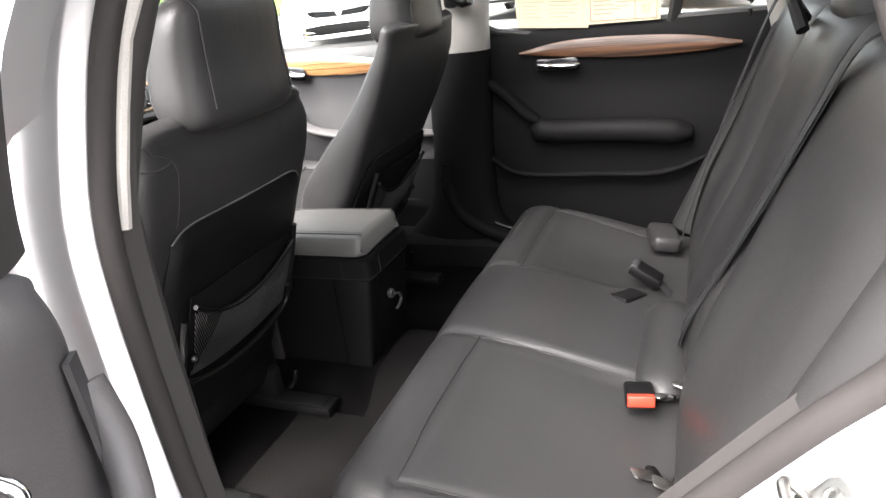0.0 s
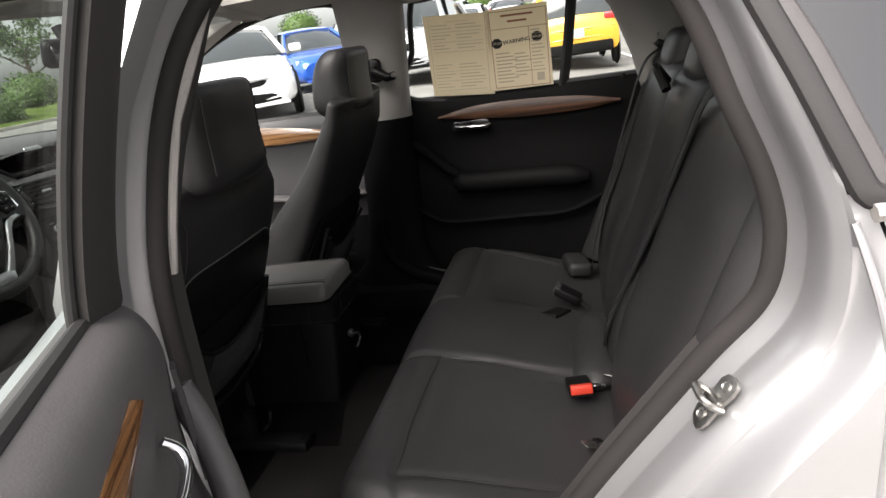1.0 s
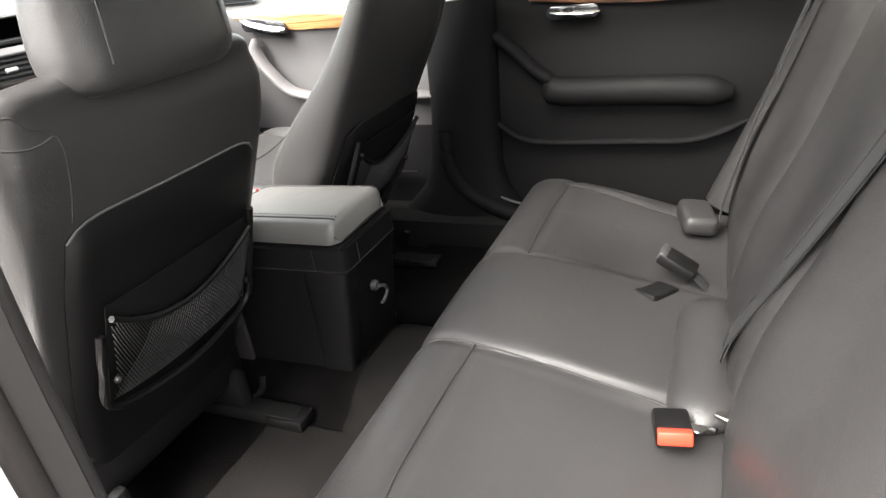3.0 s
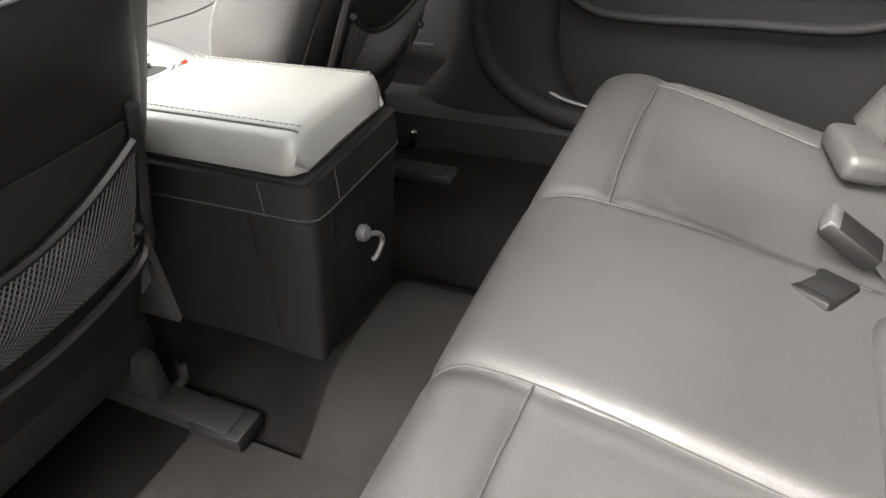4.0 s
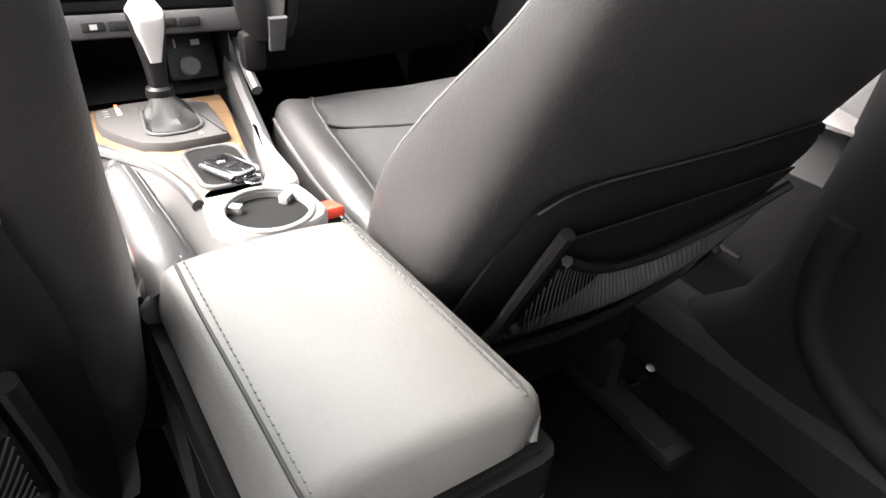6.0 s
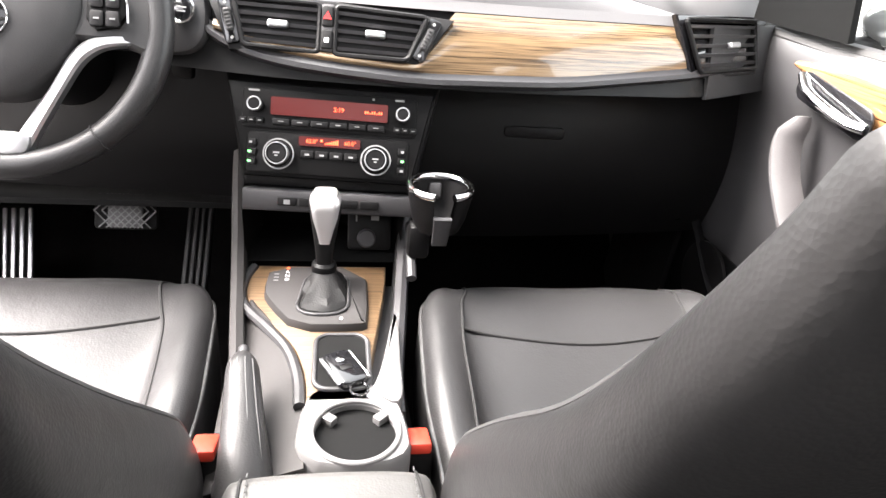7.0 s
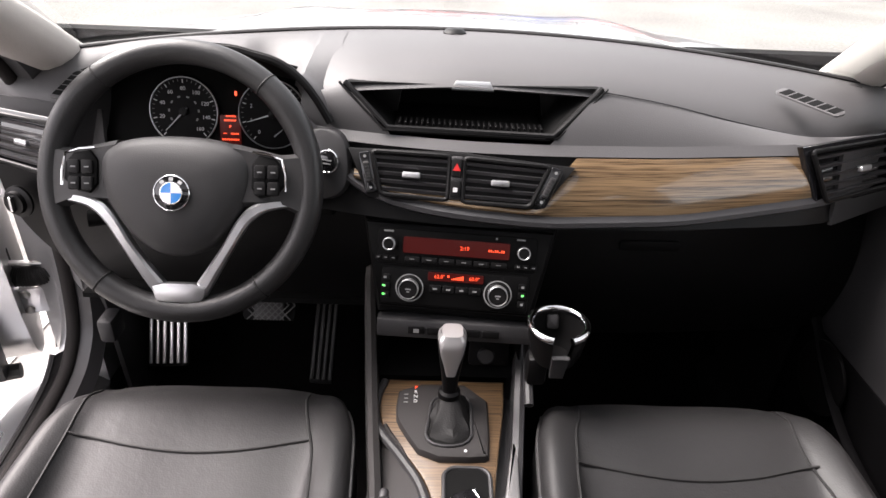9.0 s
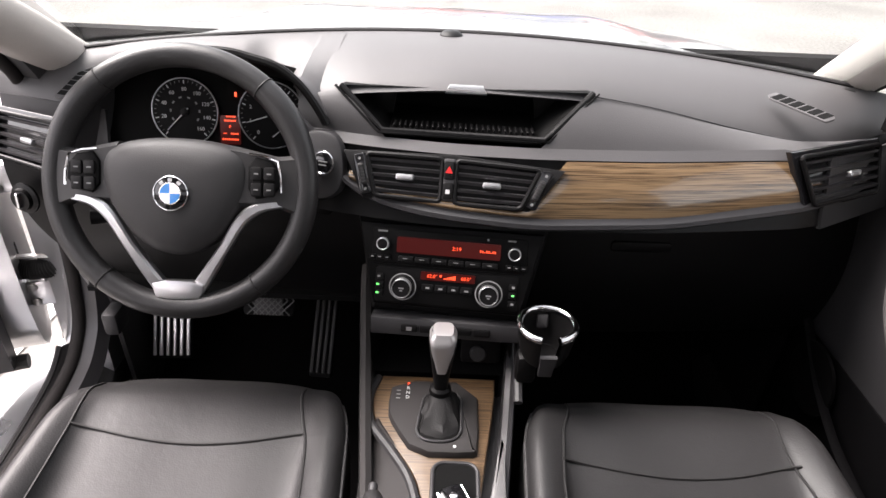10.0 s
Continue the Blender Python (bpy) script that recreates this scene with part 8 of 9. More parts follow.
for cx, cy in ((0.026, 0.152), (0.153, 0.162)):
    pts = [(cx + 0.0175 * math.cos(radians(22.5 + 45 * k)), cy + 0.0165 * math.sin(radians(22.5 + 45 * k))) for k in range(8)]
    o8 = part("stop_sign", slab(pts, PI, 0.0005, 0), INK, sh2, "black octagon sign")
    lettering("STOP", PI @ Matrix.Translation((cx, cy, 0.001)), 0.0078, PAPER, o8, "stop_word")
PL = PMx @ Matrix.Rotation(radians(-2), 4, "Z") @ Matrix.Translation((0, 0, 0.0014))
for k in range(22):
    zt = 0.238 - 0.0105 * k
    if 9 < k < 13:
        continue
    for x0_, w_ in (((0.06, 0.08),) if k == 0 else ((0.015, 0.04 + 0.03 * ((k * 31) % 7) / 7), (0.095, 0.05 + 0.04 * ((k * 17) % 5) / 5)) if k % 3 else ((0.015, 0.165),)):
        bars([(x0_, zt, w_, 0.0022 if k % 3 else 0.0012)], PL, INK_PALE, gd, "print_line")
bars([(0.008, 0.010, 0.0012, 0.238), (0.190, 0.010, 0.0012, 0.238)], PL, INK_PALE, gd, "print_rule")


# ---------------------------------------------------------------- car park: lines, cars, planting
LINE = mat("road_paint", (0.72, 0.71, 0.68), 0.8, grain=0.3, grain_size=0.03, mottle=0.15, mottle_size=0.4)
TYRE = mat("tyre_rubber", (0.02, 0.02, 0.02), 0.8, mottle=0.2)
ALLOY = mat("alloy_wheel", (0.55, 0.55, 0.56), 0.3, metal=0.8, mottle=0.05)
CARGLASS = mat("car_glass", (0.02, 0.024, 0.025), 0.06, mottle=0.05, coat=0.5, rvar=0.02)
LAMP = mat("clear_lamp", (0.62, 0.63, 0.64), 0.12, coat=0.6, mottle=0.1, mottle_size=0.05)
REDLAMP = mat("red_lamp", (0.45, 0.02, 0.02), 0.2, coat=0.6, mottle=0.1)
PAINTS = {n: mat(n + "_car_paint", c, 0.25, metal=mt, coat=0.9, mottle=0.03, mottle_size=0.8) for n, c, mt in (
    ("white", (0.74, 0.74, 0.74), 0.0), ("blue", (0.015, 0.09, 0.45), 0.2), ("red", (0.42, 0.03, 0.02), 0.2), ("yellow", (0.62, 0.33, 0.03), 0.1),
    ("dark", (0.04, 0.042, 0.05), 0.3), ("navy", (0.015, 0.03, 0.22), 0.3), ("silver", (0.45, 0.46, 0.47), 0.6))}
TWO = {"dark": "dark grey", "navy": "deep blue"}


def road_line(a, b, w=0.11):
    A, B = Vector((*a, 0)), Vector((*b, 0))
    n = (B - A).normalized().cross(Vector((0, 0, 1))) * w / 2

    def f(u, v):
        p = A + (B - A) * u + n * (2 * v - 1)
        return Vector((p.x, p.y, ground_z(p.x, p.y) + (0.006 if p.x < 3 else 0.018)))
    bm = sheet(f, 16, 1)
    return tagged(part("parking_line", bm, LINE), "worn white parking bay line on asphalt", "parking line", "bay lines")


def parked(kind, paint, x, y, heading, label):
    """A parked car at x, y (middle of its length), its nose along heading in degrees from +y, clockwise."""
    M = Matrix.Translation((x, y, ground_z(x, y))) @ Matrix.Rotation(radians(-heading), 4, "Z")
    P = PAINTS[paint]
    ob = thing("parked_car", (x, y, 0), label, "car", "parked cars")
    suv = kind == "suv"
    if suv:
        st = [(-2.22, 0.50, 0.86, 0.70), (-2.15, 0.32, 1.04, 0.86), (-1.6, 0.26, 1.08, 0.91), (-0.8, 0.25, 1.06, 0.92), (0.4, 0.25, 1.05, 0.92), (1.1, 0.25, 1.03, 0.92), (1.6, 0.27, 0.99, 0.90), (2.0, 0.30, 0.93, 0.86), (2.14, 0.31, 0.87, 0.78), (2.20, 0.35, 0.80, 0.72)]
        gh = [(-2.05, 1.04, 1.06, 0.78), (-1.85, 1.05, 1.48, 0.66), (-1.2, 1.06, 1.62, 0.64), (-0.2, 1.06, 1.65, 0.64), (0.35, 1.05, 1.60, 0.64), (1.10, 1.03, 1.05, 0.74)]
    else:
        st = [(-2.30, 0.48, 0.86, 0.62), (-2.22, 0.30, 0.98, 0.80), (-1.6, 0.22, 1.01, 0.88), (-0.8, 0.20, 0.96, 0.90), (0.3, 0.20, 0.94, 0.90), (1.05, 0.20, 0.92, 0.90), (1.65, 0.20, 0.84, 0.88), (2.1, 0.22, 0.77, 0.82), (2.24, 0.22, 0.70, 0.76), (2.30, 0.27, 0.64, 0.70)]
        gh = [(-1.85, 0.97, 1.00, 0.72), (-1.15, 0.96, 1.30, 0.60), (-0.5, 0.95, 1.41, 0.58), (0.1, 0.94, 1.41, 0.58), (0.45, 0.93, 1.36, 0.60), (1.15, 0.90, 0.93, 0.74)]

    def ring(y, zb, zt, hw):
        pts = [(-hw * 0.80, zb), (hw * 0.80, zb), (hw * 0.98, zb + 0.08), (hw, zb + (zt - zb) * 0.45), (hw * 0.97, zb + (zt - zb) * 0.75), (hw * 0.86, zt - 0.02), (hw * 0.4, zt + 0.02), (-hw * 0.4, zt + 0.02), (-hw * 0.86, zt - 0.02), (-hw * 0.97, zb + (zt - zb) * 0.75), (-hw, zb + (zt - zb) * 0.45), (-hw * 0.98, zb + 0.08)]
        return [M @ Vector((p.x, y, p.y)) for p in chaikin(pts, 1)]
    ys = [s_[0] for s_ in st]
    fine = sorted(set(ys + [(a + b) / 2 for a, b in zip(ys, ys[1:])]))
    body = part("body", loft([ring(yy, *[float(np.interp(yy, ys, [s_[k] for s_ in st])) for k in (1, 2, 3)]) for yy in fine]), P, ob)
    gl = [[M @ Vector((p.x, yy, p.y)) for p in chaikin([(-wb - 0.10, zb), (wb + 0.10, zb), (wb + 0.02, zb + (zt - zb) * 0.55), (wb * 0.96, zt - 0.01), (0, zt + 0.02), (-wb * 0.96, zt - 0.01), (-wb - 0.02, zb + (zt - zb) * 0.55)], 1)] for yy, zb, zt, wb in gh]
    part("window_glass", loft(gl), CARGLASS, ob, "dark car windows")
    n2 = len(gh) - 2
    rf2 = [[M @ Vector((xx, yy, zz)) for xx, zz in ((-wb * 0.98, zt - 0.035), (-wb * 0.85, zt + 0.012), (0, zt + 0.032), (wb * 0.85, zt + 0.012), (wb * 0.98, zt - 0.035), (wb * 0.7, zt - 0.02), (-wb * 0.7, zt - 0.02))] for yy, zb, zt, wb in gh[1:-1]]
    part("roof", loft(rf2), P, ob)
    for s_ in (-1, 1):
        part("front_pillar", tube([M @ Vector((s_ * (gh[-1][3] + 0.06), gh[-1][0], gh[-1][2])), M @ Vector((s_ * gh[-2][3] * 0.97, gh[-2][0], gh[-2][2] - 0.02))], 0.035, 6), P, ob)
        part("rear_pillar", tube([M @ Vector((s_ * (gh[0][3] + 0.05), gh[0][0], gh[0][2])), M @ Vector((s_ * gh[1][3] * 0.98, gh[1][0], gh[1][2] - 0.02))], 0.06, 6), P, ob)
        part("door_pillar", tube([M @ Vector((s_ * (gh[3][3] + 0.085), -0.05, gh[3][1])), M @ Vector((s_ * gh[3][3] * 0.99, -0.15, gh[3][2] - 0.03))], 0.035, 6), MATTBLACK, ob)
        mi = part("mirror", rbox(M @ Vector((s_ * 1.0, 0.78, st[5][2] + 0.06)), (0.20, 0.10, 0.13), 0.04, M), P, ob)
        for yy in ((1.38, -1.34) if not suv else (1.33, -1.33)):
            R_ = 0.325 if not suv else 0.35
            WM = M @ plane((s_ * (0.90 if suv else 0.88), yy, R_), (0, 1, 0), (0, 0, 1))
            if s_ < 0:
                WM = M @ plane((-(0.90 if suv else 0.88), yy, R_), (0, -1, 0), (0, 0, 1))
            # no arch is cut: a flat black disc gives the hollow's shade
            part("wheel_arch", slab(circle(R_ * 1.16, 24), WM @ Matrix.Translation((0, 0.02, -0.04)), 0.035, 0.004), MATTBLACK, ob)
            w_ = part("wheel", lathe([(R_ * 0.62, -0.10), (R_ * 0.97, -0.10), (R_, -0.04), (R_, 0.0), (R_ * 0.95, 0.03), (R_ * 0.68, 0.03), (R_ * 0.66, 0.01), (0.02, -0.005)], WM, 28), TYRE, ob)
            part("rim", ringform(R_ * 0.70, R_ * 0.60, 0.035, WM, 28), ALLOY, w_)
            part("hub", slab(circle(R_ * 0.15, 12), WM, 0.03, 0.005), ALLOY, w_)
            for k in range(5):
                part("spoke", slab([(-0.022, 0.03), (0.022, 0.03), (0.030, R_ * 0.64), (-0.030, R_ * 0.64)], WM @ Matrix.Rotation(radians(72 * k + 10), 4, "Z"), 0.028, 0.006), ALLOY, w_)
        # lamps
        fy, fz = (2.10, 0.76) if suv else (2.17, 0.615)
        part("headlamp", loft([[M @ Vector((s_ * a, fy + b, fz + c)) for a, b, c in ((0.42, 0.13, -0.03), (0.44, 0.11, 0.05), (0.70, -0.02, 0.09), (0.80, -0.16, 0.10), (0.80, -0.14, 0.02), (0.62, 0.06, -0.03))],
                               [M @ Vector((s_ * a, fy + b - 0.10, fz + c)) for a, b, c in ((0.42, 0.13, -0.03), (0.44, 0.11, 0.05), (0.70, -0.02, 0.09), (0.78, -0.16, 0.10), (0.78, -0.14, 0.02), (0.62, 0.06, -0.03))]]), LAMP, ob, "clear headlamp")
        ry, rz = (-2.13, 0.98) if suv else (-2.22, 0.86)
        part("tail_lamp", rbox(M @ Vector((s_ * (0.74 if suv else 0.66), ry, rz)), (0.34, 0.16, 0.13), 0.03, M), REDLAMP, ob, "red tail lamp")
        part("fog_surround", rbox(M @ Vector((s_ * 0.62, 2.09 if suv else 2.16, 0.45)), (0.24, 0.16, 0.09), 0.03, M), MATTBLACK, ob)
    gy = 2.17 if suv else 2.26
    nose = M @ plane((0, 2.195 if suv else 2.295, 0), (-1, 0, 0), (0, 0, 1))
    lo, hi = (0.62, 0.77) if suv else (0.505, 0.605)
    gr = part("grille", slab([(p.x, p.y) for p in chaikin([(-0.40, lo + 0.03), (-0.30, lo), (0.30, lo), (0.40, lo + 0.03), (0.44, hi), (-0.44, hi)], 1)], nose, 0.016, 0.006), MATTBLACK, ob, "black grille")
    part("grille_bar", slab([(-0.46, hi - 0.004), (-0.10, hi - 0.034), (0.10, hi - 0.034), (0.46, hi - 0.004), (0.46, hi + 0.014), (-0.46, hi + 0.014)], nose @ Matrix.Translation((0, 0, 0.012)), 0.014, 0.004), ALLOY if paint != "red" else MATTBLACK, gr, "bright grille bar")
    for k in range(3):
        part("grille_fin", slab(rrect(0.66, 0.010, 0.003), nose @ Matrix.Translation((0, lo + 0.018 + 0.024 * k, 0.012)), 0.008, 0), PIANO, gr)
    part("maker_badge", slab(circle(0.048, 20), nose @ Matrix.Translation((0, (lo + hi) / 2 + 0.005, 0.018)), 0.012, 0.003), ALLOY, ob)
    zm = 0.44 if suv else 0.345
    part("lower_intake", slab([(p.x, p.y) for p in chaikin([(-0.60, zm - 0.065), (0.60, zm - 0.065), (0.56, zm + 0.01), (0.44, zm + 0.065), (-0.44, zm + 0.065), (-0.56, zm + 0.01)], 1)], nose, 0.012, 0.004), MATTBLACK, ob, "black lower intake")
    for s_ in (-1, 1):
        part("intake_fin", slab([(s_ * 0.36, zm - 0.030), (s_ * 0.62, zm - 0.012), (s_ * 0.66, zm + 0.025), (s_ * 0.44, zm - 0.006)][::s_], nose @ Matrix.Translation((0, 0, 0.010)), 0.012, 0.003), ALLOY if suv else P, ob)
    part("front_lip", rbox(M @ Vector((0, gy - 0.02, 0.25 if not suv else 0.34)), (1.40, 0.16, 0.045), 0.02, M), P if not suv else MATTBLACK, ob)
    part("rear_bumper", rbox(M @ Vector((0, -2.20, 0.42)), (1.45, 0.14, 0.22), 0.05, M), MATTBLACK if suv else P, ob)
    part("plate", rbox(M @ Vector((0, -2.245, 0.72)), (0.32, 0.012, 0.16), 0.01, M), LAMP, ob)
    for zz, ww in ((0.62, 1.5), (0.80, 1.5)):
        part("tailgate_crease", tube([M @ Vector((-ww / 2, -2.19, zz)), M @ Vector((0, -2.235, zz)), M @ Vector((ww / 2, -2.19, zz))], 0.018, 6), P, ob)
    return ob


def row(kinds, p0, step, heading):
    for i, (k, c) in enumerate(kinds):
        nm = TWO.get(c, c)
        parked(k, c, p0[0] + step[0] * i, p0[1] + step[1] * i, heading, "%s %s parked in a marked bay" % (nm, "crossover" if k == "suv" else "saloon"))


# the row ahead, at an angle: noses lie on a slanting line
AX = (math.sin(radians(150)), math.cos(radians(150)))
for k, c, fx, fy in (("sedan", "white", -2.25, 10.65), ("sedan", "red", -0.05, 12.05), ("sedan", "navy", 2.05, 13.45), ("suv", "red", 4.40, 14.75), ("suv", "white", 6.55, 16.05), ("suv", "white", 8.75, 17.35)):
    parked(k, c, fx - AX[0] * 1.35, fy - AX[1] * 1.35, 150, "%s %s parked nose out in the row ahead" % (TWO.get(c, c), "crossover" if k == "suv" else "saloon"))
for k, c, x, y, h in (("suv", "dark", -7.3, 14.6, 5), ("sedan", "silver", -9.9, 15.4, 5), ("suv", "dark", -4.9, 15.8, 150)):
    parked(k, c, x, y, h, "%s %s parked across the lane" % (TWO.get(c, c), "crossover" if k == "suv" else "saloon"))
for i in range(8):
    a = (-4.6 + 2.2 * i, 8.9 + 1.33 * i)
    road_line(a, (a[0] - AX[0] * 5.2, a[1] - AX[1] * 5.2))
road_line((-14, 9.2), (-5.4, 9.8))
# beside the car on the right
for k, c, x, y, h, lb in (("sedan", "white", 9.05, 5.05, 243, "white saloon parked nose towards the lane"), ("sedan", "blue", 14.3, 5.9, 233, "bright blue saloon parked nose towards the lane"),
                          ("suv", "yellow", 14.6, -0.5, 86, "yellow crossover parked tail towards the lane"), ("suv", "silver", 12.6, 2.65, 270, "silver crossover parked nose towards the lane"),
                          ("sedan", "white", 21.5, 2.9, 90, "white saloon parked beyond the window"), ("suv", "dark", 20.4, -3.5, 85, "dark grey crossover parked beyond the yellow one")):
    parked(k, c, x, y, h, lb)
row([("suv", "white"), ("sedan", "silver"), ("sedan", "white"), ("suv", "white"), ("sedan", "dark"), ("suv", "silver"), ("sedan", "white"), ("suv", "dark"), ("sedan", "white")], (33.5, -9.0), (0.25, 2.9), 90)
row([("suv", "white"), ("suv", "white"), ("sedan", "silver"), ("suv", "white"), ("sedan", "white"), ("suv", "silver"), ("sedan", "white")], (40.0, -8.0), (0.25, 2.9), 90)
row([("suv", "white"), ("suv", "silver"), ("sedan", "white"), ("suv", "white"), ("sedan", "silver")], (37.5, 21.0), (0.3, 3.0), 270)
for y in (-5.2, -2.2, 1.9, 3.6, 6.4, 9.7, 12.8):
    road_line((12.0, y), (17.2, y + 0.4))
# the car's own bay
road_line((-1.55, -3.0), (-1.35, 2.6))
road_line((1.65, -3.0), (1.75, 2.6))

# grass island, kerb and hedges
GRASS = mat("lawn", (0.11, 0.16, 0.035), 0.95, grain=0.6, grain_size=0.03, bump=0.6, mottle=0.3, mottle_size=1.2, spec=0.1)
KERB = mat("concrete_kerb", (0.48, 0.45, 0.40), 0.9, grain=0.4, grain_size=0.02, bump=0.3, mottle=0.12)
LEAF = mat("hedge_leaf", (0.045, 0.085, 0.018), 0.6, mottle=0.45, mottle_size=0.12, second=(0.10, 0.17, 0.035))
BARK = mat("bark", (0.11, 0.08, 0.055), 0.9, grain=0.5, grain_size=0.02, bump=0.6)


def island(name, x0, x1, y0, y1, rise, label):
    t_ = tagged(part(name, sheet(lambda u, v: Vector((x0 + (x1 - x0) * u, y0 + (y1 - y0) * v, ground_z(x0 + (x1 - x0) * u, y0 + (y1 - y0) * v) + 0.12 + rise * u * math.sin(math.pi * min(1, max(0, v * 1.0))))), 20, 20), GRASS), label, "lawn", kind="structure")
    for a, b in (((x0, y0), (x1, y0)), ((x0, y0), (x0, y1)), ((x0, y1), (x1, y1))):
        k = (Vector(b) - Vector(a))
        c = (Vector(a) + Vector(b)) / 2
        tagged(part("kerb", rbox((c.x, c.y, 0.075 + ground_z(c.x, c.y)), (k.length + 0.15, 0.15, 0.15), 0.02, pose(0, 0, 0, 0, 0, math.degrees(math.atan2(k.y, k.x)))), KERB), "pale concrete kerb round the lawn", "kerb", kind="structure")
    return t_


island("lawn", 26.5, 30.5, 8.0, 40.0, 0.9, "bright green lawn island")
island("lawn", 9.5, 40.0, 24.0, 40.0, 1.2, "bright green lawn bank")
island("lawn", 48.0, 66.0, -30.0, 50.0, 0.8, "bright green lawn slope behind the cars")


def bush(x, y, z, rx, ry, rz, n, seed, label="clipped green shrub on the lawn"):
    rnd = random.Random(seed)
    z += ground_z(x, y)
    b = thing("shrub", (x, y, z), label, "shrub", "shrubs")
    part("stems", tube([(x, y, z), (x + 0.05, y, z + rz * 0.8)], [0.06, 0.02], 6), BARK, b)
    vs, fs = [], []
    for _ in range(n):
        th, ph = rnd.uniform(0, 2 * math.pi), math.acos(rnd.uniform(-0.5, 1))
        k = (0.78 + 0.26 * rnd.random()) * (1 + 0.14 * math.sin(5 * th + seed) * math.sin(3 * ph))
        c = Vector((x + rx * k * math.sin(ph) * math.cos(th), y + ry * k * math.sin(ph) * math.sin(th), z + rz * 0.45 + rz * 0.62 * k * math.cos(ph)))
        d = Vector((rnd.uniform(-1, 1), rnd.uniform(-1, 1), rnd.uniform(-0.3, 1))).normalized()
        e = d.cross(Vector((rnd.uniform(-1, 1), rnd.uniform(-1, 1), rnd.uniform(-1, 1)))).normalized()
        L = rnd.uniform(0.05, 0.11)
        i = len(vs)
        vs += [c - d * L, c + e * L * 0.5, c + d * L, c - e * L * 0.5]
        fs.append((i, i + 1, i + 2, i + 3))
    me = bpy.data.meshes.new("leaves")
    me.from_pydata(vs, [], fs)
    me.materials.append(LEAF)
    o = new("leaves", me)
    o.parent = b
    o.matrix_parent_inverse = Matrix.Translation(-Vector(b.location))
    tagged(o, kind="stuff")
    # a dense core, so that no light passes through the middle
    core = bmesh.new()
    bmesh.ops.create_icosphere(core, subdivisions=3, radius=1.0)
    for v in core.verts:
        k = 0.80 + 0.08 * noise.noise(v.co * 2.3 + Vector((seed, 0, 0)))
        v.co = Vector((x + v.co.x * rx * k, y + v.co.y * ry * k, max(z, z + rz * 0.45 + v.co.z * rz * 0.62 * k)))
    part("core", core, LEAF, b)
    return b


for i, (x, y, z, r, h) in enumerate(((24.5, 26.5, 0.1, 1.6, 1.5), (27.8, 14.5, 0.4, 1.2, 1.6), (28.4, 17.0, 0.5, 1.1, 1.3), (29.5, 28.5, 0.7, 1.5, 1.7), (45.0, 6.0, 0.5, 1.6, 1.8), (46.0, 13.0, 0.6, 1.8, 1.6), (48.0, 20.0, 0.8, 1.7, 2.0), (46.0, -4.0, 0.5, 1.7, 1.6))):
    bush(x, y, z, r, r * 0.95, h, 1600, i)
for i, (x, y, r, h) in enumerate(((13.6, 25.4, 1.9, 1.6), (17.2, 26.0, 2.2, 1.9), (20.6, 26.6, 1.8, 1.7), (10.8, 24.8, 1.5, 1.3), (31.0, 27.0, 1.9, 1.8))):
    bush(x, y, 0.14, r, 1.2, h, 2600, 30 + i, "broad green hedge shrub at the edge of the lawn")


def tree(x, y, h, seed):
    rnd = random.Random(seed)
    t_ = thing("tree", (x, y, 0.1), "leafy green tree beyond the car park", "tree", "trees")
    bm = tube([(x, y, 0.0), (x + 0.05, y, h * 0.25), (x - 0.05, y + 0.05, h * 0.5), (x, y, h * 0.8)], [0.22, 0.17, 0.12, 0.04], 8)
    tips = []
    for k in range(9):
        a = rnd.uniform(0, 2 * math.pi)
        z0 = h * rnd.uniform(0.28, 0.6)
        L = h * rnd.uniform(0.18, 0.32)
        e = Vector((x + L * math.cos(a), y + L * math.sin(a), z0 + L * rnd.uniform(0.4, 1.0)))
        tube([(x, y, z0), ((x + e.x) / 2, (y + e.y) / 2, z0 + (e.z - z0) * 0.6), e], [0.08, 0.05, 0.02], 5, bm=bm)
        tips.append(e)
    part("trunk", bm, BARK, t_)
    vs, fs = [], []
    tips += [Vector((x, y, h * 0.9))] + [Vector((x + rnd.uniform(-1, 1) * h * 0.2, y + rnd.uniform(-1, 1) * h * 0.2, h * rnd.uniform(0.5, 0.95))) for _ in range(8)]
    for c0 in tips:
        R_ = h * rnd.uniform(0.09, 0.16)
        for _ in range(160):
            d = Vector((rnd.gauss(0, 1), rnd.gauss(0, 1), rnd.gauss(0, 0.8))).normalized()
            c = c0 + d * R_ * rnd.uniform(0.4, 1.1)
            e, f = Vector((rnd.uniform(-1, 1), rnd.uniform(-1, 1), rnd.uniform(-1, 1))).normalized(), d
            g_ = e.cross(f)
            L = rnd.uniform(0.10, 0.2)
            i = len(vs)
            vs += [c - e * L, c + g_ * L * 0.6, c + e * L, c - g_ * L * 0.6]
            fs.append((i, i + 1, i + 2, i + 3))
    me = bpy.data.meshes.new("crown")
    me.from_pydata(vs, [], fs)
    me.materials.append(LEAF)
    o = new("crown", me)
    o.parent = t_
    o.matrix_parent_inverse = Matrix.Translation(-Vector(t_.location))


for i, (x, y, h) in enumerate(((50, 2, 7.0), (53, 16, 8.0), (50, 28, 7.5), (26, 38, 7.0), (14, 40, 7.5), (38, 36, 8.0))):
    tree(x, y, h, 60 + i)
# lamp post between the rows
lp = thing("street_lamp", (31.5, 0.6, ground_z(31.5, 0.6)), "pale car park lamp post on a round concrete base", "street lamp")
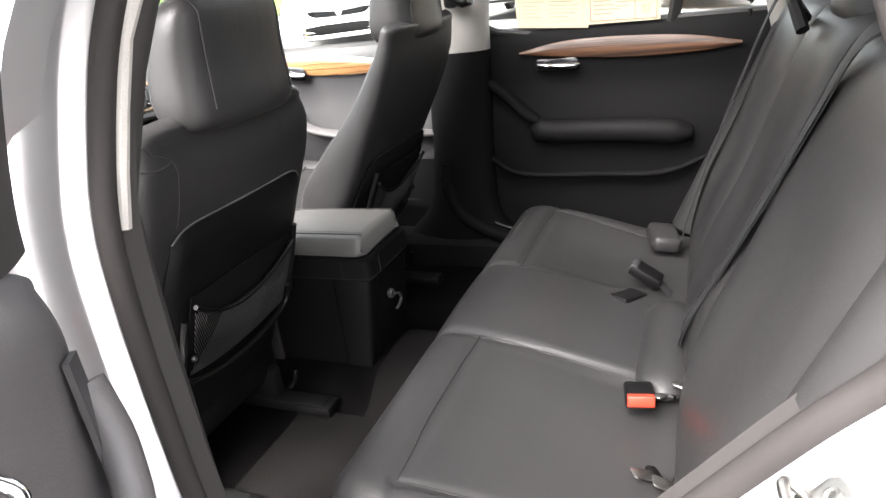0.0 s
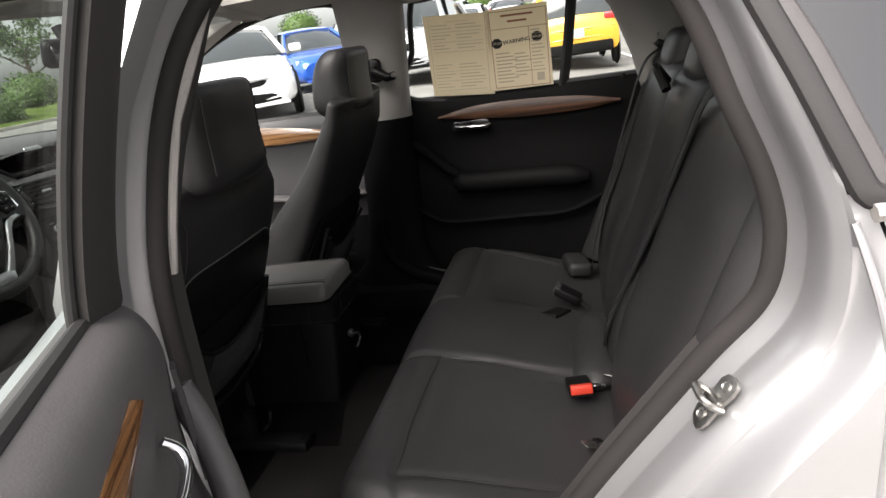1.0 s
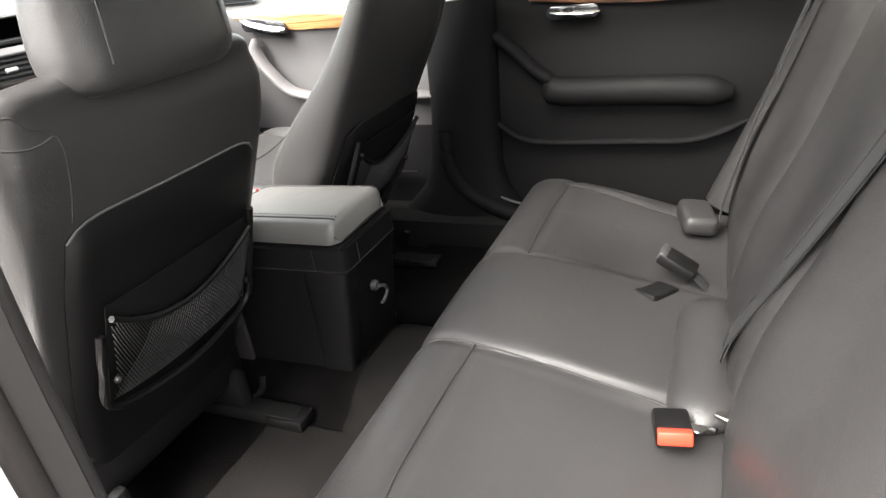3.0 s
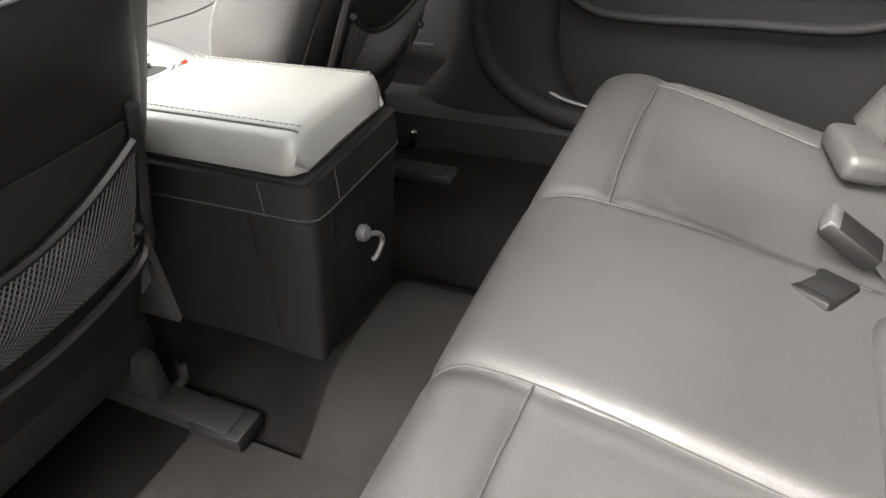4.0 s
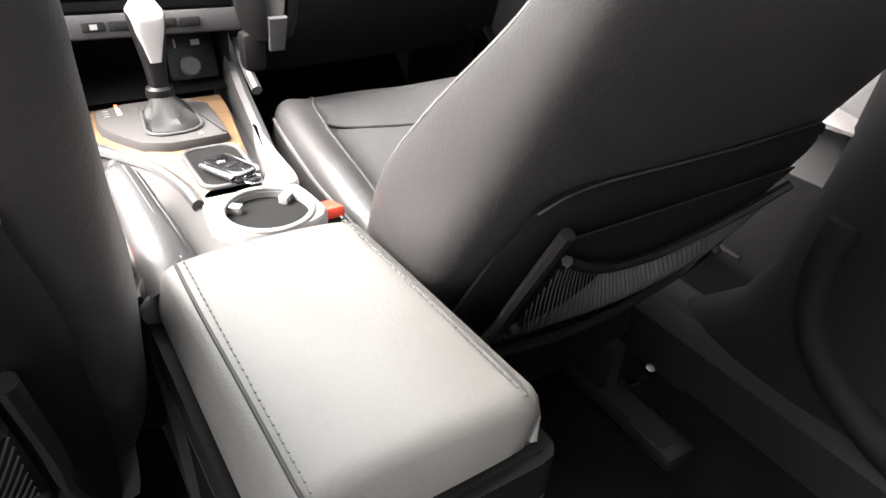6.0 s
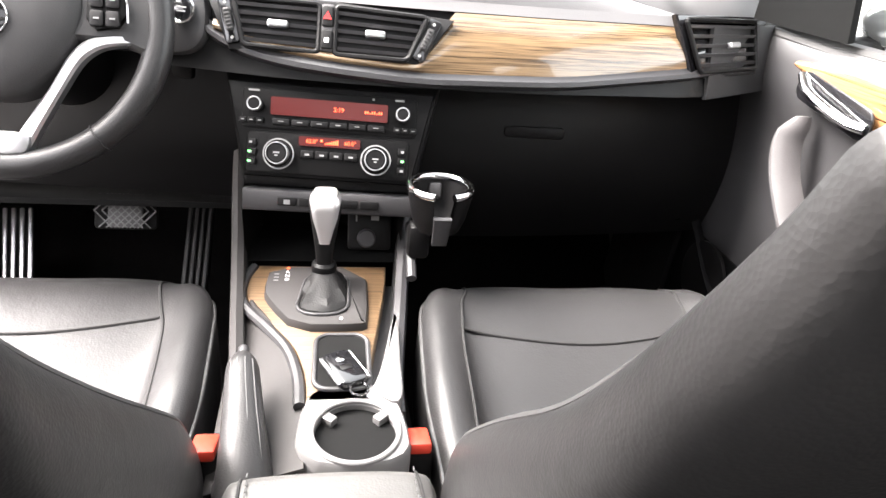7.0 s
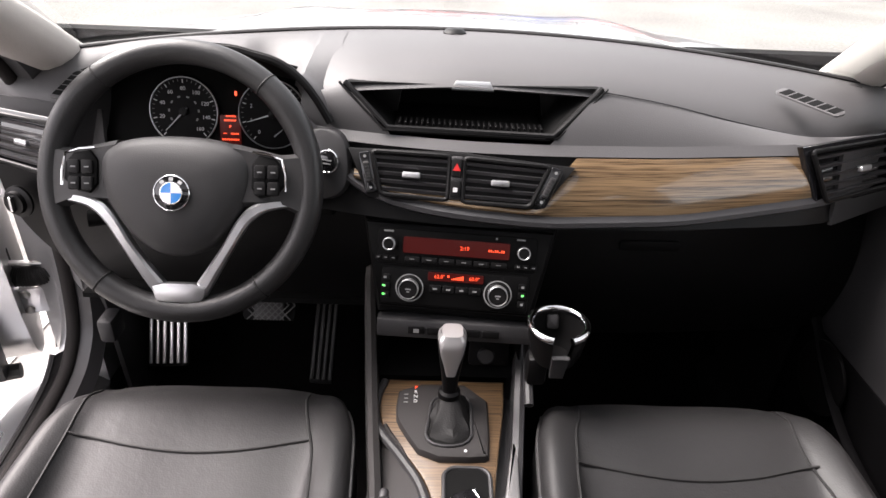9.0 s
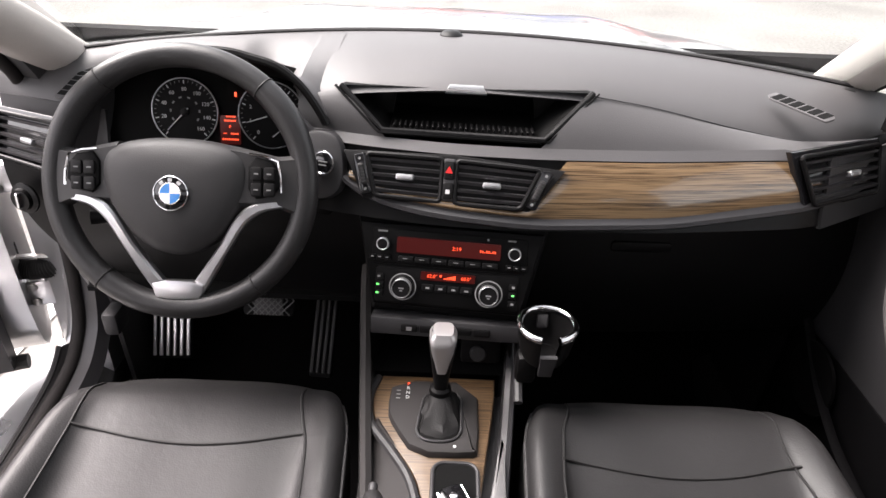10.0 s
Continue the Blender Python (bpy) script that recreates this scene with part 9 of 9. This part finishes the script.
part("lamp_base", lathe([(0.30, 0), (0.30, 0.75), (0.26, 0.80), (0, 0.80)], Matrix.Translation((31.5, 0.6, ground_z(31.5, 0.6))), 24), mat("yellow_base", (0.55, 0.42, 0.08), 0.7), lp)
part("pole", tube([(31.5, 0.6, 0.8), (31.5, 0.6, 8.0)], [0.10, 0.06], 12), KERB, lp)
part("lamp_head", rbox((31.2, 0.6, 8.05), (0.9, 0.35, 0.14), 0.04), PANEL, lp)

# low clad building across the lane on the left, mirrored in the quarter window
CLAD = mat("pale_cladding", (0.42, 0.39, 0.36), 0.7, grain=0.2, grain_size=0.01, bump=0.1, mottle=0.06, mottle_size=1.0)
bd = thing("building", (-21.0, -2.0, 0), "low pale building with long horizontal cladding boards", "building")
for k in range(7):
    part("cladding_board", rbox((-21.0 + 0.004 * (k % 2), -2.0, 0.36 + 0.62 * k), (0.20, 34.0, 0.60), 0.012), CLAD, bd)
part("plinth", rbox((-21.12, -2.0, 2.2), (0.12, 33.8, 4.4), 0.01), DARKPILLAR, bd)
part("roof", rbox((-23.6, -2.0, 4.50), (5.8, 34.8, 0.22), 0.03), PANEL, bd)

# the rest of the car's outside
part("front_bumper", sheet(lambda u, v: Vector((-0.86 + 1.72 * u, 2.02 - 0.22 * (2 * u - 1) ** 2 + lerp([(0, 0.0), (0.15, 0.06), (0.45, 0.08), (0.75, 0.09), (1, 0.02)], v), 0.93 - 0.65 * v)), 24, 16), SILVER, car, "silver front bumper")
for s in (-1, 1):
    part("headlamp", slab([(-0.13, -0.05), (0.11, -0.06), (0.14, 0.05), (-0.10, 0.055)], plane((s * 0.60, 1.985, 0.80), (-1, s * -0.45, 0), (0, 0, 1)), 0.012, 0.004), LAMP, car, "clear headlamp")
    part("grille", slab(rrect(0.22, 0.14, 0.05), plane((s * 0.13, 2.098, 0.74), (-1, 0, 0), (0, 0, 1)), 0.012, 0.004), MATTBLACK, car, "black grille in a bright frame")
    part("rear_side_panel", sheet(lambda u, v: Vector((s * lerp([(1.0, 0.83), (1.3, 0.74), (1.44, 0.655)], 1.02 + 0.42 * v), (-1.40 if s < 0 else -0.92) - (0.42 if s < 0 else 0.90) * u, 1.02 + 0.42 * v)), 12, 8), SILVER, car, "silver rear side panel")
    part("tail_lamp", rbox((s * 0.70, -2.235, 0.88), (0.24, 0.06, 0.14), 0.03), REDLAMP, car, "red tail lamp")
    for yy in (1.36, -1.40):
        WM = plane((s * 0.80, yy, 0.335), (0, s, 0), (0, 0, 1))
        wh = part("wheel", lathe([(0.20, -0.11), (0.32, -0.11), (0.335, -0.05), (0.335, 0.03), (0.32, 0.07), (0.225, 0.075), (0.215, 0.04), (0.02, 0.03)], WM, 32), TYRE, car, "black tyre on an alloy wheel")
        part("rim", ringform(0.228, 0.198, 0.08, WM, 32), ALLOY, wh)
        for k in range(5):
            part("spoke", slab([(-0.022, 0.02), (0.022, 0.02), (0.032, 0.205), (-0.032, 0.205)], WM @ Matrix.Rotation(radians(72 * k), 4, "Z") @ Matrix.Translation((0, 0, 0.03)), 0.03, 0.006), ALLOY, wh)
part("tailgate_skin", sheet(lambda u, v: Vector(((u - 0.5) * 1.60, lerp([(0, -1.79), (0.3, -2.19), (1, -2.24)], v), lerp([(0, 1.04), (0.3, 0.98), (1, 0.55)], v))), 12, 14), SILVER, car, "silver tailgate")
part("rear_bumper", rbox((0, -2.20, 0.44), (1.66, 0.20, 0.26), 0.07), SILVER, car, "silver rear bumper")
